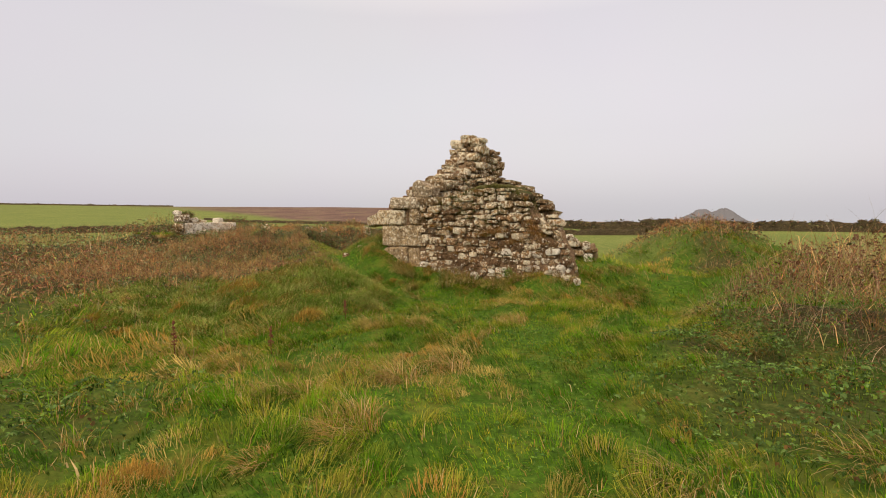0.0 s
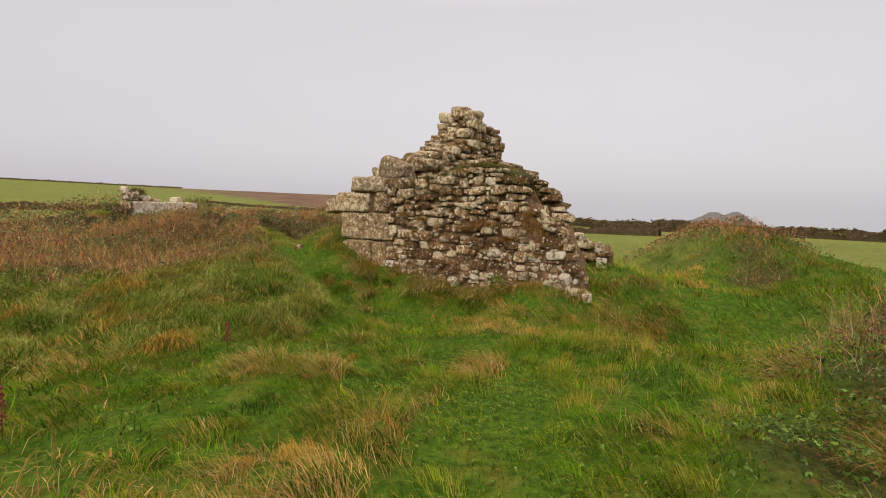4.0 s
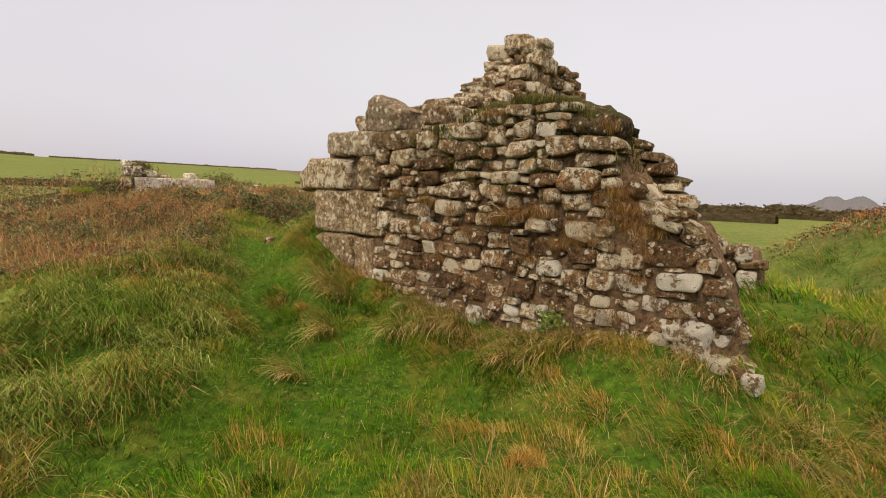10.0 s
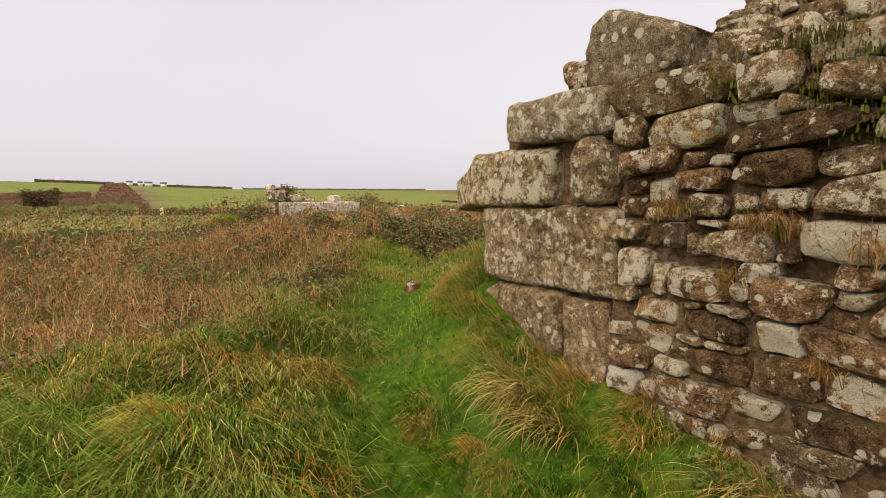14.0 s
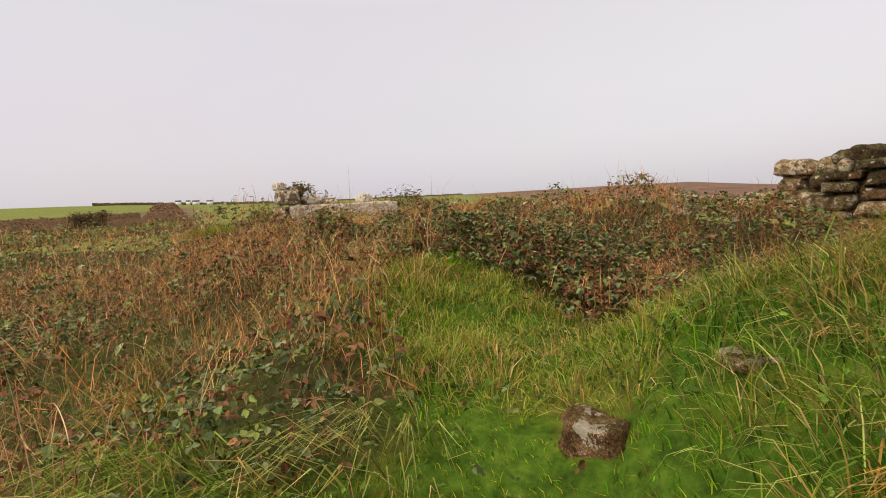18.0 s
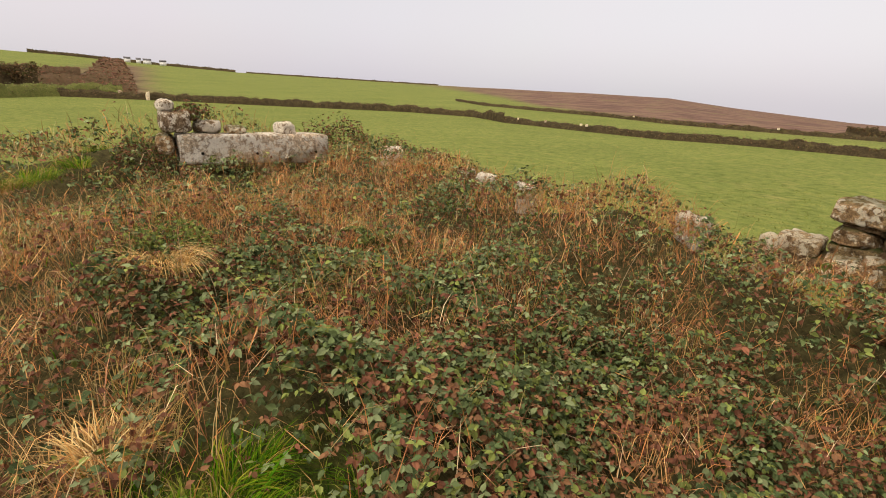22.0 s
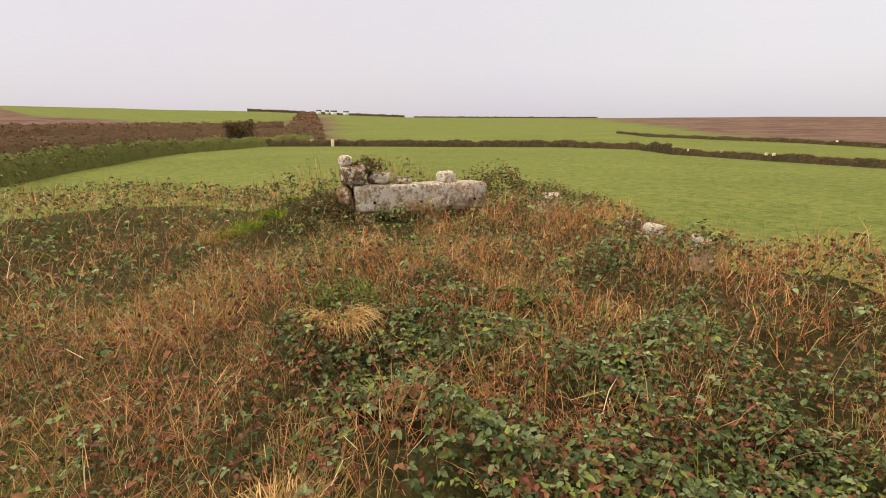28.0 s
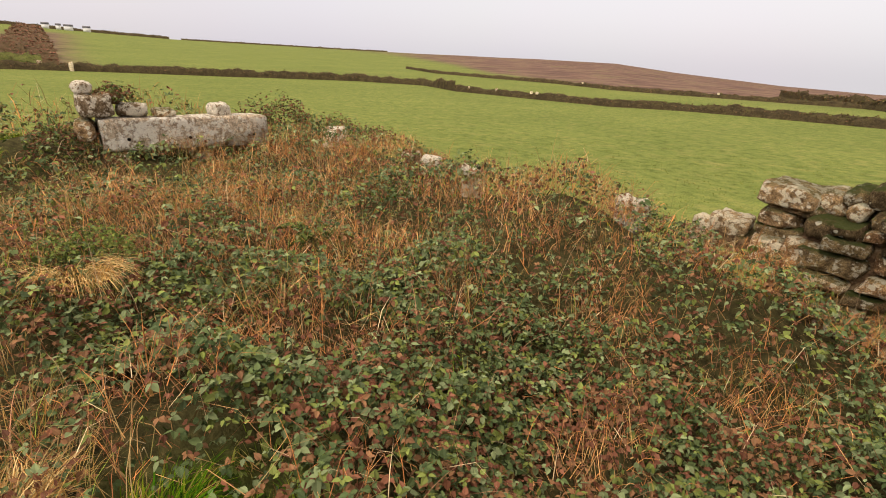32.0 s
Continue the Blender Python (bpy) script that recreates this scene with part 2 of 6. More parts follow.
def ground_material():
    """Soil, turf, meadow and moor, mixed by the cover painted on the sheet."""
    m, nt, b = mat_base("ground_cover", 1.0, 0.05)
    pos = nt.nodes.new("ShaderNodeNewGeometry").outputs["Position"]
    cov = nt.nodes.new("ShaderNodeVertexColor")
    cov.layer_name = "cover"
    sep = nt.nodes.new("ShaderNodeSeparateColor")
    nt.links.new(cov.outputs["Color"], sep.inputs[0])
    n1, n2, n3, n4 = nd_noise(nt, 0.9, 5, 0.6, pos), nd_noise(nt, 14, 5, 0.7, pos), nd_noise(nt, 0.06, 6, 0.65, pos), nd_noise(nt, 0.35, 4, 0.6, pos)
    turf = nd_ramp(nt, n2.outputs["Fac"], [(0.3, (0.020, 0.040, 0.005)), (0.55, (0.058, 0.112, 0.010)), (0.8, (0.125, 0.175, 0.02))])
    n5 = nd_noise(nt, 2.6, 4, 0.6, pos)
    turf = nd_mix(nt, nd_ramp(nt, n5.outputs["Fac"], [(0.52, (0, 0, 0)), (0.62, (0.3, 0.3, 0.3))]), turf, (0.20, 0.155, 0.03))
    dry = nd_ramp(nt, n2.outputs["Fac"], [(0.3, (0.022, 0.018, 0.008)), (0.55, (0.060, 0.052, 0.020)), (0.8, (0.13, 0.095, 0.04))])
    mead = nd_ramp(nt, n1.outputs["Fac"], [(0.3, (0.118, 0.146, 0.037)), (0.5, (0.148, 0.172, 0.047)), (0.7, (0.182, 0.186, 0.060))])
    mead = nd_mix(nt, 0.8, mead, nd_ramp(nt, n5.outputs["Fac"], [(0.36, (0.62, 0.68, 0.6)), (0.5, (1.0, 1.0, 1.0)), (0.66, (1.22, 1.16, 1.15))]), "MULTIPLY")
    mead = nd_mix(nt, 0.75, mead, nd_ramp(nt, n2.outputs["Fac"], [(0.33, (0.5, 0.55, 0.45)), (0.66, (1.4, 1.35, 1.25))]), "MULTIPLY")
    mead = nd_mix(nt, 0.5, mead, nd_ramp(nt, n3.outputs["Fac"], [(0.35, (0.75, 0.8, 0.7)), (0.65, (1.2, 1.15, 1.1))]), "MULTIPLY")
    moor = nd_ramp(nt, n3.outputs["Fac"], [(0.32, (0.080, 0.048, 0.038)), (0.46, (0.128, 0.074, 0.058)), (0.56, (0.17, 0.108, 0.075)), (0.68, (0.12, 0.105, 0.045))])
    moor = nd_mix(nt, 0.6, moor, nd_ramp(nt, n4.outputs["Fac"], [(0.3, (0.6, 0.65, 0.6)), (0.7, (1.3, 1.25, 1.2))]), "MULTIPLY")
    col = nd_mix(nt, sep.outputs["Blue"], turf, dry)
    col = nd_mix(nt, sep.outputs["Red"], col, mead)
    col = nd_mix(nt, sep.outputs["Green"], col, moor)
    nt.links.new(col, b.inputs["Base Color"])
    nd_bump(nt, b, n2.outputs["Fac"], 0.7, 0.05)
    return m


M_GROUND = ground_material()


def leaf_material(name, gloss=0.6, thin=0.25, spec=0.2):
    """Foliage that takes its natural colour leaf by leaf from the 'tint' attribute."""
    m, nt, b = mat_base(name, gloss, spec)
    cov = nt.nodes.new("ShaderNodeVertexColor")
    cov.layer_name = "tint"
    geo = nt.nodes.new("ShaderNodeNewGeometry")
    jit = nd_ramp(nt, geo.outputs["Random Per Island"], [(0.0, (0.68, 0.68, 0.68)), (1.0, (1.32, 1.32, 1.32))])
    col = nd_mix(nt, 1.0, cov.outputs["Color"], jit, "MULTIPLY")
    nt.links.new(col, b.inputs["Base Color"])
    tr = nt.nodes.new("ShaderNodeBsdfTranslucent")
    nt.links.new(col, tr.inputs["Color"])
    mx = nt.nodes.new("ShaderNodeMixShader")
    mx.inputs["Fac"].default_value = thin
    nt.links.new(b.outputs[0], mx.inputs[1])
    nt.links.new(tr.outputs[0], mx.inputs[2])
    nt.links.new(mx.outputs[0], nt.nodes["Material Output"].inputs["Surface"])
    return m


M_GRASS = leaf_material("grass_blades", 0.85, 0.25, 0.03)
M_LEAF = leaf_material("bramble_leaves", 0.55, 0.08, 0.10)
M_STEM = leaf_material("dead_stems", 0.85, 0.0, 0.1)


def hedge_material(name, a, c, d):
    m, nt, b = mat_base(name, 1.0, 0.05)
    pos = nt.nodes.new("ShaderNodeNewGeometry").outputs["Position"]
    n1, n2 = nd_noise(nt, 1.2, 6, 0.7, pos), nd_noise(nt, 7, 4, 0.7, pos)
    col = nd_ramp(nt, n1.outputs["Fac"], [(0.3, a), (0.52, c), (0.72, d)])
    col = nd_mix(nt, 0.7, col, nd_ramp(nt, n2.outputs["Fac"], [(0.3, (0.4, 0.4, 0.4)), (0.7, (1.45, 1.4, 1.35))]), "MULTIPLY")
    nt.links.new(col, b.inputs["Base Color"])
    nd_bump(nt, b, n2.outputs["Fac"], 1.0, 0.3)
    return m


M_HEDGE = hedge_material("hedge_bank", (0.045, 0.037, 0.020), (0.085, 0.064, 0.034), (0.115, 0.098, 0.038))
M_LANE = hedge_material("lane_growth", (0.07, 0.056, 0.027), (0.115, 0.075, 0.040), (0.14, 0.070, 0.042))
M_BANK = hedge_material("bank_grass_cover", (0.10, 0.105, 0.032), (0.15, 0.165, 0.045), (0.17, 0.15, 0.055))
# the tor's flat grey has the haze of distance mixed into its colour
M_TOR = hedge_material("far_tor", (0.13, 0.125, 0.13), (0.155, 0.15, 0.155), (0.18, 0.175, 0.175))

# ---- the lie of the land ----
CA, SA = math.cos(radians(-28.4)), math.sin(radians(-28.4))
JX, JY = -0.55, 11.11  # the house corner on the plan
HOUSE = pose(JX * K, JY * K, 0, 0, 0, -28.4)


def uv(x, y):
    """House axes of a place on the plan: u along the front, v to the back."""
    return CA * (x - JX) + SA * (y - JY), -SA * (x - JX) + CA * (y - JY)


def sig(t):
    return 1 / (1 + np.exp(-np.clip(t, -40, 40)))


def hump(x, y, cx, cy, sx, sy, h):
    return h * np.exp(-((x - cx) / sx) ** 2 / 2 - ((y - cy) / sy) ** 2 / 2)


def lumps(x, y, seed, size):
    """Cheap smooth unevenness between -1 and 1."""
    r = np.random.RandomState(seed)
    out = 0
    for i in range(5):
        a, f, p, q = r.uniform(0, 6.28), r.uniform(0.7, 1.5) / size, r.uniform(0, 6.28), r.uniform(0, 6.28)
        out = out + np.sin(f * (x * math.cos(a) + y * math.sin(a)) + p) * np.sin(f * 0.83 * (y * math.cos(a) - x * math.sin(a)) + q)
    return out / 2.6


def horizon(az):
    """Rise of the skyline in degrees over the bearing (to the left positive)."""
    bearings = [-180, -60, -39, -20, -17, -10, -1, 5, 14, 31, 50, 59, 65, 86, 120, 180]
    rises = [-0.8, -0.9, -0.95, -0.85, -0.8, -0.5, 0.25, 0.9, 1.02, 1.05, 1.2, 1.5, 1.76, 1.95, 1.2, -0.8]
    return np.interp(az, bearings, rises)


FARC = (-2.7, 13.0)
FAR_R = 620.0


def path_near(x, y):
    """Nearness to the trodden line, on the plan."""
    d = np.full(np.shape(x), 1e9)
    for (ax, ay), (bx, by) in zip(TREAD, TREAD[1:]):
        t = np.clip(((x - ax) * (bx - ax) + (y - ay) * (by - ay)) / ((bx - ax) ** 2 + (by - ay) ** 2), 0, 1)
        d = np.minimum(d, np.hypot(x - ax - t * (bx - ax), y - ay - t * (by - ay)))
    return d


TREAD = [(0, 1.5), (0.9, 4), (1.1, 6), (0.2, 8.6), (-0.9, 9.8), (-1.9, 10.9), (-2.4, 12.2), (-2.7, 13)]


def ground_z(X, Y):
    """Height of the bare ground, metres, at a place in metres."""
    x, y = np.asarray(X, float) / K, np.asarray(Y, float) / K
    u, v = uv(x, y)
    away = np.maximum(np.maximum(sig((v - 6.0) / 0.5) * sig((4 - u) / 1.5), sig((-u - 15.8) / 0.8)), sig((np.hypot(x, y - 8) - 17) / 1.5))
    z = 0.12 - 1.05 * away
    # forecourt and hollow before the wall
    z = z + hump(x, y, 0, 9.6, 1.6, 0.8, -0.17) + hump(x, y, 0.3, 8.6, 1.8, 0.8, -0.18)
    z = z + hump(x, y, 0, 3, 2.4, 2.4, 0.06) + hump(x, y, 1.5, 6, 1.5, 1, -0.03) + hump(x, y, -3.5, 6.8, 1.6, 1.4, -0.26)
    # bank to the side of the path and the way in
    z = z + hump(x, y, -2.3, 9.5, 1.1, 1.3, 0.42) + hump(x, y, -4.2, 9.5, 1.6, 1.6, -0.06) + hump(x, y, -1.3, 10.3, 0.55, 0.6, -0.31)
    z = z + hump(x, y, -2.15, 11.3, 0.35, 0.6, -0.30) + hump(x, y, -2.0, 11.9, 0.9, 0.8, 0.30) + hump(x, y, -2.5, 12.0, 0.35, 0.5, -0.15) + hump(x, y, -1.0, 13.5, 0.65, 1.1, 0.58) + hump(x, y, -1.75, 13.45, 0.4, 0.6, 0.13) + hump(x, y, -4.0, 13.4, 0.5, 0.4, 0.22) + hump(x, y, -1.62, 11.55, 0.3, 0.4, 0.18) + hump(x, y, -7, 15.5, 1, 1, 0.18) + hump(x, y, -3, 12.8, 1, 1, 0.26)
    # rubble inside the house and under its back wall
    z = z + hump(x, y, -5, 14.6, 1.5, 1.2, 0.49) + hump(x, y, -3.1, 14.9, 1.2, 0.9, 0.11) + hump(x, y, -7.5, 13, 2, 1.6, 0.13)
    z = z + hump(x, y, -3.2, 17.2, 1.6, 0.8, 0.69) + hump(x, y, -9.85, 18.6, 0.75, 1.2, 0.95) + hump(x, y, -7, 19.2, 1.6, 0.9, 0.78)
    z = z + hump(x, y, -6.3, 16.2, 1.5, 1.3, 0.30) + hump(x, y, 0.5, 13.4, 1.4, 1.6, 0.57) + hump(x, y, -14, 15.5, 2.2, 3, 0.85) + hump(x, y, -1.9, 14.25, 0.4, 0.45, -0.28) + hump(x, y, -5.2, 18.4, 1.2, 0.6, 0.42) + hump(x, y, -8.35, 17.5, 0.5, 0.55, 0.32) + hump(x, y, -7.65, 18.7, 0.35, 0.35, -0.22) + hump(x, y, -1.95, 16.6, 0.5, 0.4, 0.27) + hump(x, y, -1.0, 15.9, 0.6, 0.5, 0.14) + hump(x, y, -7.3, 19.6, 0.4, 0.4, -0.2) + hump(x, y, -3.4, 17.5, 0.5, 0.3, 0.12) + hump(x, y, -7.75, 20.05, 0.65, 0.7, 0.45) + hump(x, y, -10.2, 16.6, 0.9, 0.8, 0.55) + hump(x, y, -3.05, 17.75, 0.55, 0.4, 0.2) + hump(x, y, -2.1, 12.5, 0.5, 0.4, 0.11) + hump(x, y, -3.5, 13.1, 0.4, 0.4, 0.09)
    # banks beyond the wall
    z = z + hump(x, y, 2.4, 9.9, 1, 0.9, 0.18) + hump(x, y, 1.9, 9.6, 0.5, 0.3, 0.15) + hump(x, y, 2.15, 9.5, 0.35, 0.25, 0.12) + hump(x, y, 3.6, 11.5, 1, 1.2, 0.23) + hump(x, y, 4.2, 8.9, 1, 0.9, -0.59)
    z = z + hump(x, y, 4.9, 5.6, 1.0, 1.3, 0.25) + hump(x, y, 8.1, 15.1, 0.95, 1.2, 0.95) + hump(x, y, 7.6, 14.5, 0.5, 0.5, 0.22) + hump(x, y, 6.9, 12.7, 1.3, 0.9, -0.32) + hump(x, y, 8.2, 17.6, 1.2, 1.0, 0.55) + hump(x, y, 9.9, 19.8, 2.4, 2, 1.35)
    near = 1 - away
    z = z + near * (0.045 * lumps(x, y, 3, 0.55) + 0.055 * lumps(x, y, 6, 0.3) + 0.05 * lumps(x, y, 5, 0.17) + 0.035 * lumps(x, y, 8, 0.09)) * np.clip(path_near(x, y) / 0.5, 0.35, 1)
    z = z - 0.05 * np.exp(-(path_near(x, y) / 0.2) ** 2) * sig((y - 9) / 0.3) - 0.07 * np.exp(-(path_near(x, y) / 0.35) ** 2) * sig((y - 9.8) / 0.3) * sig((12.9 - y) / 0.3)
    z = z + near * 0.11 * lumps(x, y, 7, 0.6) * sig((x - 4.2) / 0.4) * sig((y - 8) / 0.5)
    z = z * K
    # the far country
    dx, dy = x - FARC[0], y - FARC[1]
    r = np.hypot(dx, dy) * K
    az = np.degrees(np.arctan2(-dx, dy))
    top = 2.4 + np.tan(np.radians(horizon(az))) * FAR_R
    rise = np.clip((r - 95) / (FAR_R - 95), 0, 1)
    far = -1.07 + (top + 1.07) * rise ** 1.15 - np.clip(r - FAR_R, 0, None) * 0.03
    far = far + np.clip(r - 60, 0, 200) / 200 * 0.5 * lumps(x, y, 9, 40) * (rise < 1) * (1 - rise)
    k = np.clip((r - 26) / 40, 0, 1)
    return z * (1 - k) + far * k


def ground_at(X, Y):
    return float(ground_z(np.array([X]), np.array([Y]))[0])


def bush_at(x, y):
    """The big brown bush beside the start of the path."""
    return np.exp(-(((x - 4.75) / 1.45) ** 2 + ((y - 5.3) / 1.7) ** 2) ** 2)


def brown_at(x, y):
    return np.maximum.reduce([bush_at(x, y), np.exp(-(((x - 9.0) / 3) ** 2 + ((y - 17.6) / 3) ** 2)), 0.9 * np.exp(-(((x - 7.6) / 1.0) ** 2 + ((y - 13.5) / 0.6) ** 2)), 0.7 * np.exp(-(((x - 8.0) / 1.3) ** 2 + ((y - 14.9) / 1.3) ** 2))])


def near_bramble(x, y):
    """0 to 1: how far brambles and bracken have taken over, on the plan."""
    u, v = uv(x, y)
    inner = np.interp(v, [1.0, 1.4, 2.3, 3.2], [-2.95, -2.8, -2.5, -1.25]) + 0.18 * lumps(x, y, 27, 0.3)
    inside = sig((v - 1.12 + 0.14 * lumps(x, y, 22, 0.35)) / 0.05) * sig((inner - u) / 0.06) * sig((6.0 - v) / 0.25) * sig((u + 16) / 0.4)
    edge = np.interp(v, [-1.1, -0.84, -0.3, -0.15, 0.0, 0.2, 0.36, 0.6, 0.8, 1.2], [-2.9, -2.75, -2.55, -2.6, -3.25, -3.55, -3.8, -4.2, -4.3, -4.2]) + 0.2 * lumps(x, y, 21, 0.4)
    left = sig((edge - u) / 0.07) * sig((v + 0.9 + 0.3 * lumps(x, y, 24, 0.7)) / 0.2) * sig((6.0 - v) / 0.3) * sig((u + 16) / 0.4)
    rough = (0.16 + 0.6 * sig((y - 9.9 + 0.4 * lumps(x, y, 28, 0.5)) / 0.35)) * sig((-x - 2.3 - 0.5 * (y < 9.5) + 0.5 * lumps(x, y, 23, 1.1)) / 0.3) * sig((y - 8.7 + 0.6 * lumps(x, y, 26, 0.9)) / 0.4) * sig((-0.7 - v) / 0.2) * sig((u + 16) / 0.4)
    far_left = sig((-x - 5.8 + 0.8 * lumps(x, y, 25, 1.5)) / 0.5) * sig((y - 6.5) / 0.8) * sig((u + 16) / 0.6) * sig((6.0 - v) / 0.3)
    mound = np.exp(-(((x - 9.2) / 2.4) ** 2 + ((y - 18.7) / 2.0) ** 2) ** 2)
    knoll = np.exp(-(((x - 7.5) / 0.8) ** 2 + ((y - 13.55) / 0.42) ** 2) ** 2) * 0.95
    knoll = np.maximum(knoll, 0.95 * np.exp(-(((x - 7.9) / 1.2) ** 2 + ((y - 14.8) / 1.2) ** 2) ** 2) * sig((lumps(x, y, 29, 0.35) + 0.12 + 0.3 * (x - 7.9)) / 0.15))
    corner = np.exp(-(((x + 3.1) / 1.25) ** 2 + ((y - 3.2) / 1.0) ** 2) ** 2) * 0.5
    rightb = np.exp(-(((x - 2.85) / 0.7) ** 2 + ((y - 4.9) / 0.75) ** 2) ** 2) * 0.85
    low = np.exp(-(((x - 2.65) / 1.15) ** 2 + ((y - 3.3) / 1.15) ** 2) ** 2) * 0.6
    bush = bush_at(x, y)
    return np.clip(np.maximum.reduce([inside, left, rough, far_left, bush, corner, rightb, mound, knoll, low]), 0, 1)


def canopy(x, y):
    """Height of the thicket over the ground, metres."""
    bush = bush_at(x, y)
    return 0.30 + 0.26 * sig((-x - 9.5) / 0.8) + 0.12 * lumps(x, y, 31, 0.4) + 0.10 * lumps(x, y, 32, 0.2) + 0.07 * lumps(x, y, 33, 0.09) + 0.72 * bush - 0.15 * np.exp(-(((x + 3.1) / 0.55) ** 2 + ((y - 12.0) / 0.6) ** 2)) - 0.10 * sig((6.5 - y) / 0.3) * (1 - bush)


# ---- ground sheet ----
def sheet_axis(count, k, b):
    a = np.linspace(-1, 1, count)
    return k * np.sinh(a * b)


def mesh_arrays(name, verts, faces, material, tint=None, layer="tint", smooth=False):
    """A mesh from arrays: verts (n,3), faces (m,k)."""
    me = bpy.data.meshes.new(name)
    faces = np.asarray(faces, np.int32)
    m, k = faces.shape
    me.vertices.add(len(verts))
    me.vertices.foreach_set("co", np.asarray(verts, np.float32).ravel())
    me.loops.add(m * k)
    me.loops.foreach_set("vertex_index", faces.ravel())
    me.polygons.add(m)
    me.polygons.foreach_set("loop_start", np.arange(0, m * k, k, dtype=np.int32))
    me.polygons.foreach_set("use_smooth", np.full(m, smooth))
    me.update(calc_edges=True)
    if tint is not None:
        at = me.color_attributes.new(layer, "FLOAT_COLOR", "POINT")
        at.data.foreach_set("color", np.c_[tint, np.ones(len(tint))].astype(np.float32).ravel())
    me.materials.append(material)
    return me


def build_ground():
    n = 280
    ax = sheet_axis(n, 2.95, 7.4)
    gx, gy = np.meshgrid(ax - 1.5, ax + 11.5)
    X, Y = gx.ravel(), gy.ravel()
    Z = ground_z(X, Y)
    x, y = X / K, Y / K
    u, v = uv(x, y)
    r = np.hypot(x - FARC[0], y - FARC[1]) * K
    az = np.degrees(np.arctan2(-(x - FARC[0]), y - FARC[1]))
    away = np.maximum(np.maximum(sig((v - 6.2) / 0.25) * sig((4 - u) / 1.0), sig((-u - 16 + 0.4 * lumps(x, y, 41, 1)) / 0.4)), sig((np.hypot(x, y - 8) - 18) / 1.0))
    right = sig((x - 4.2) / 0.4) * sig((y - 21) / 0.5)
    mead = np.maximum(away, right)
    start = np.interp(az, [-30, -17, -1, 5, 11, 18, 24, 30], [110, 104, 110, 116, 136, 178, 300, 520])
    moor = sig((az + 27) / 1.5) * sig((29 - az) / 2) * sig((r - start + np.clip(r - 150, 0, 100) * 0.2 * lumps(x, y, 43, 50)) / 4)
    reach = np.interp(az, [57.6, 58.7, 62, 64.8, 68.8, 78.5, 84.3, 86.4, 120], [300, 520, 330, 190, 165, 285, 330, 500, 500])
    moor = np.maximum(moor, sig((az - 57.7) / 0.2) * sig((r - 112) / 3) * sig((reach - r) / 8) * sig((130 - az) / 5))
    dry = near_bramble(x, y)
    i = np.arange(n * n).reshape(n, n)
    f = np.stack([i[:-1, :-1], i[:-1, 1:], i[1:, 1:], i[1:, :-1]], -1).reshape(-1, 4)
    me = mesh_arrays("ground", np.c_[X, Y, Z], f, M_GROUND, np.c_[mead, moor, dry], "cover", True)
    return tagged(new("ground", me), "rough turf, green meadow and brown moor", "ground", kind="structure")


build_ground()

# ---- stones ----
def part(name, bm, material, parent, label=""):
    me = bpy.data.meshes.new(name)
    bm.to_mesh(me)
    bm.free()
    if material:
        me.materials.append(material)
    for p in me.polygons:
        p.use_smooth = True
    ob = new(name, me)
    ob.parent = parent
    if label:
        ob["label"] = label
    return ob


def rounded(c, half, r):
    """A point of a box moved onto the box with edges rounded by r, and the way out there."""
    p = Vector([max(-(half[k] - r), min(half[k] - r, c[k])) for k in range(3)])
    way = c - p
    if way.length < 1e-9:
        return c, Vector((0, 0, 1))
    way.normalize()
    return p + way * r, way


def rock_bm(size, seed, cuts, r, rough, chips):
    """A worn block of that size: rounded edges, a few broken planes, dents."""
    rg = random.Random(seed)
    half = [a / 2 for a in size]
    r = min(r, min(half) * 0.95)
    bm = bmesh.new()
    bmesh.ops.create_cube(bm, size=2)
    bmesh.ops.subdivide_edges(bm, edges=bm.edges[:], cuts=cuts, use_grid_fill=True)
    off = Vector((seed * 1.73, seed * 3.1, seed * 0.7))
    planes = []
    for i in range(chips):
        n = Vector((rg.choice((-1, 1)) * rg.uniform(0.3, 1), rg.choice((-1, 1)) * rg.uniform(0.2, 1), rg.choice((-1, 1)) * rg.uniform(0.3, 1)))
        nn = Vector((n.x / half[0], n.y / half[1], n.z / half[2]))
        planes.append((nn, (abs(n.x) + abs(n.y) + abs(n.z)) * rg.uniform(0.70, 0.88)))
    for vert in bm.verts:
        c = Vector([vert.co[k] * half[k] for k in range(3)])
        c, way = rounded(c, half, r)
        for nn, lim in planes:
            over = c.dot(nn) - lim
            if over > 0:
                c = c - nn * (over / nn.length_squared)
        s = max(size)
        c = c + way * (noise.noise(c * (2.2 / s) + off) * rough * 1.4 + noise.noise(c * (7.0 / s) + off) * rough * 0.6 + noise.noise(c * (19.0 / s) + off) * rough * 0.25)
        vert.co = c
    return bm


def bm_mesh(name, bm, material):
    me = bpy.data.meshes.new(name)
    bm.to_mesh(me)
    bm.free()
    for p in me.polygons:
        p.use_smooth = True
    me.materials.append(material)
    return me


MATS = {"mossy": M_MOSSY, "dressed": M_DRESSED, "lintel": M_LINTEL, "hearth": M_HEARTH, "brown": M_STONE, "grey": M_GREY, "pale": M_PALE, "white": M_QUARTZ}
BOULDERS = {k: [bm_mesh("boulder", rock_bm((1, 1, 1), 80 + 5 * i + len(k), 7, 0.17, 0.075, 8), MATS[k]) for i in range(5)] for k in ("brown", "grey", "pale", "white", "mossy")}


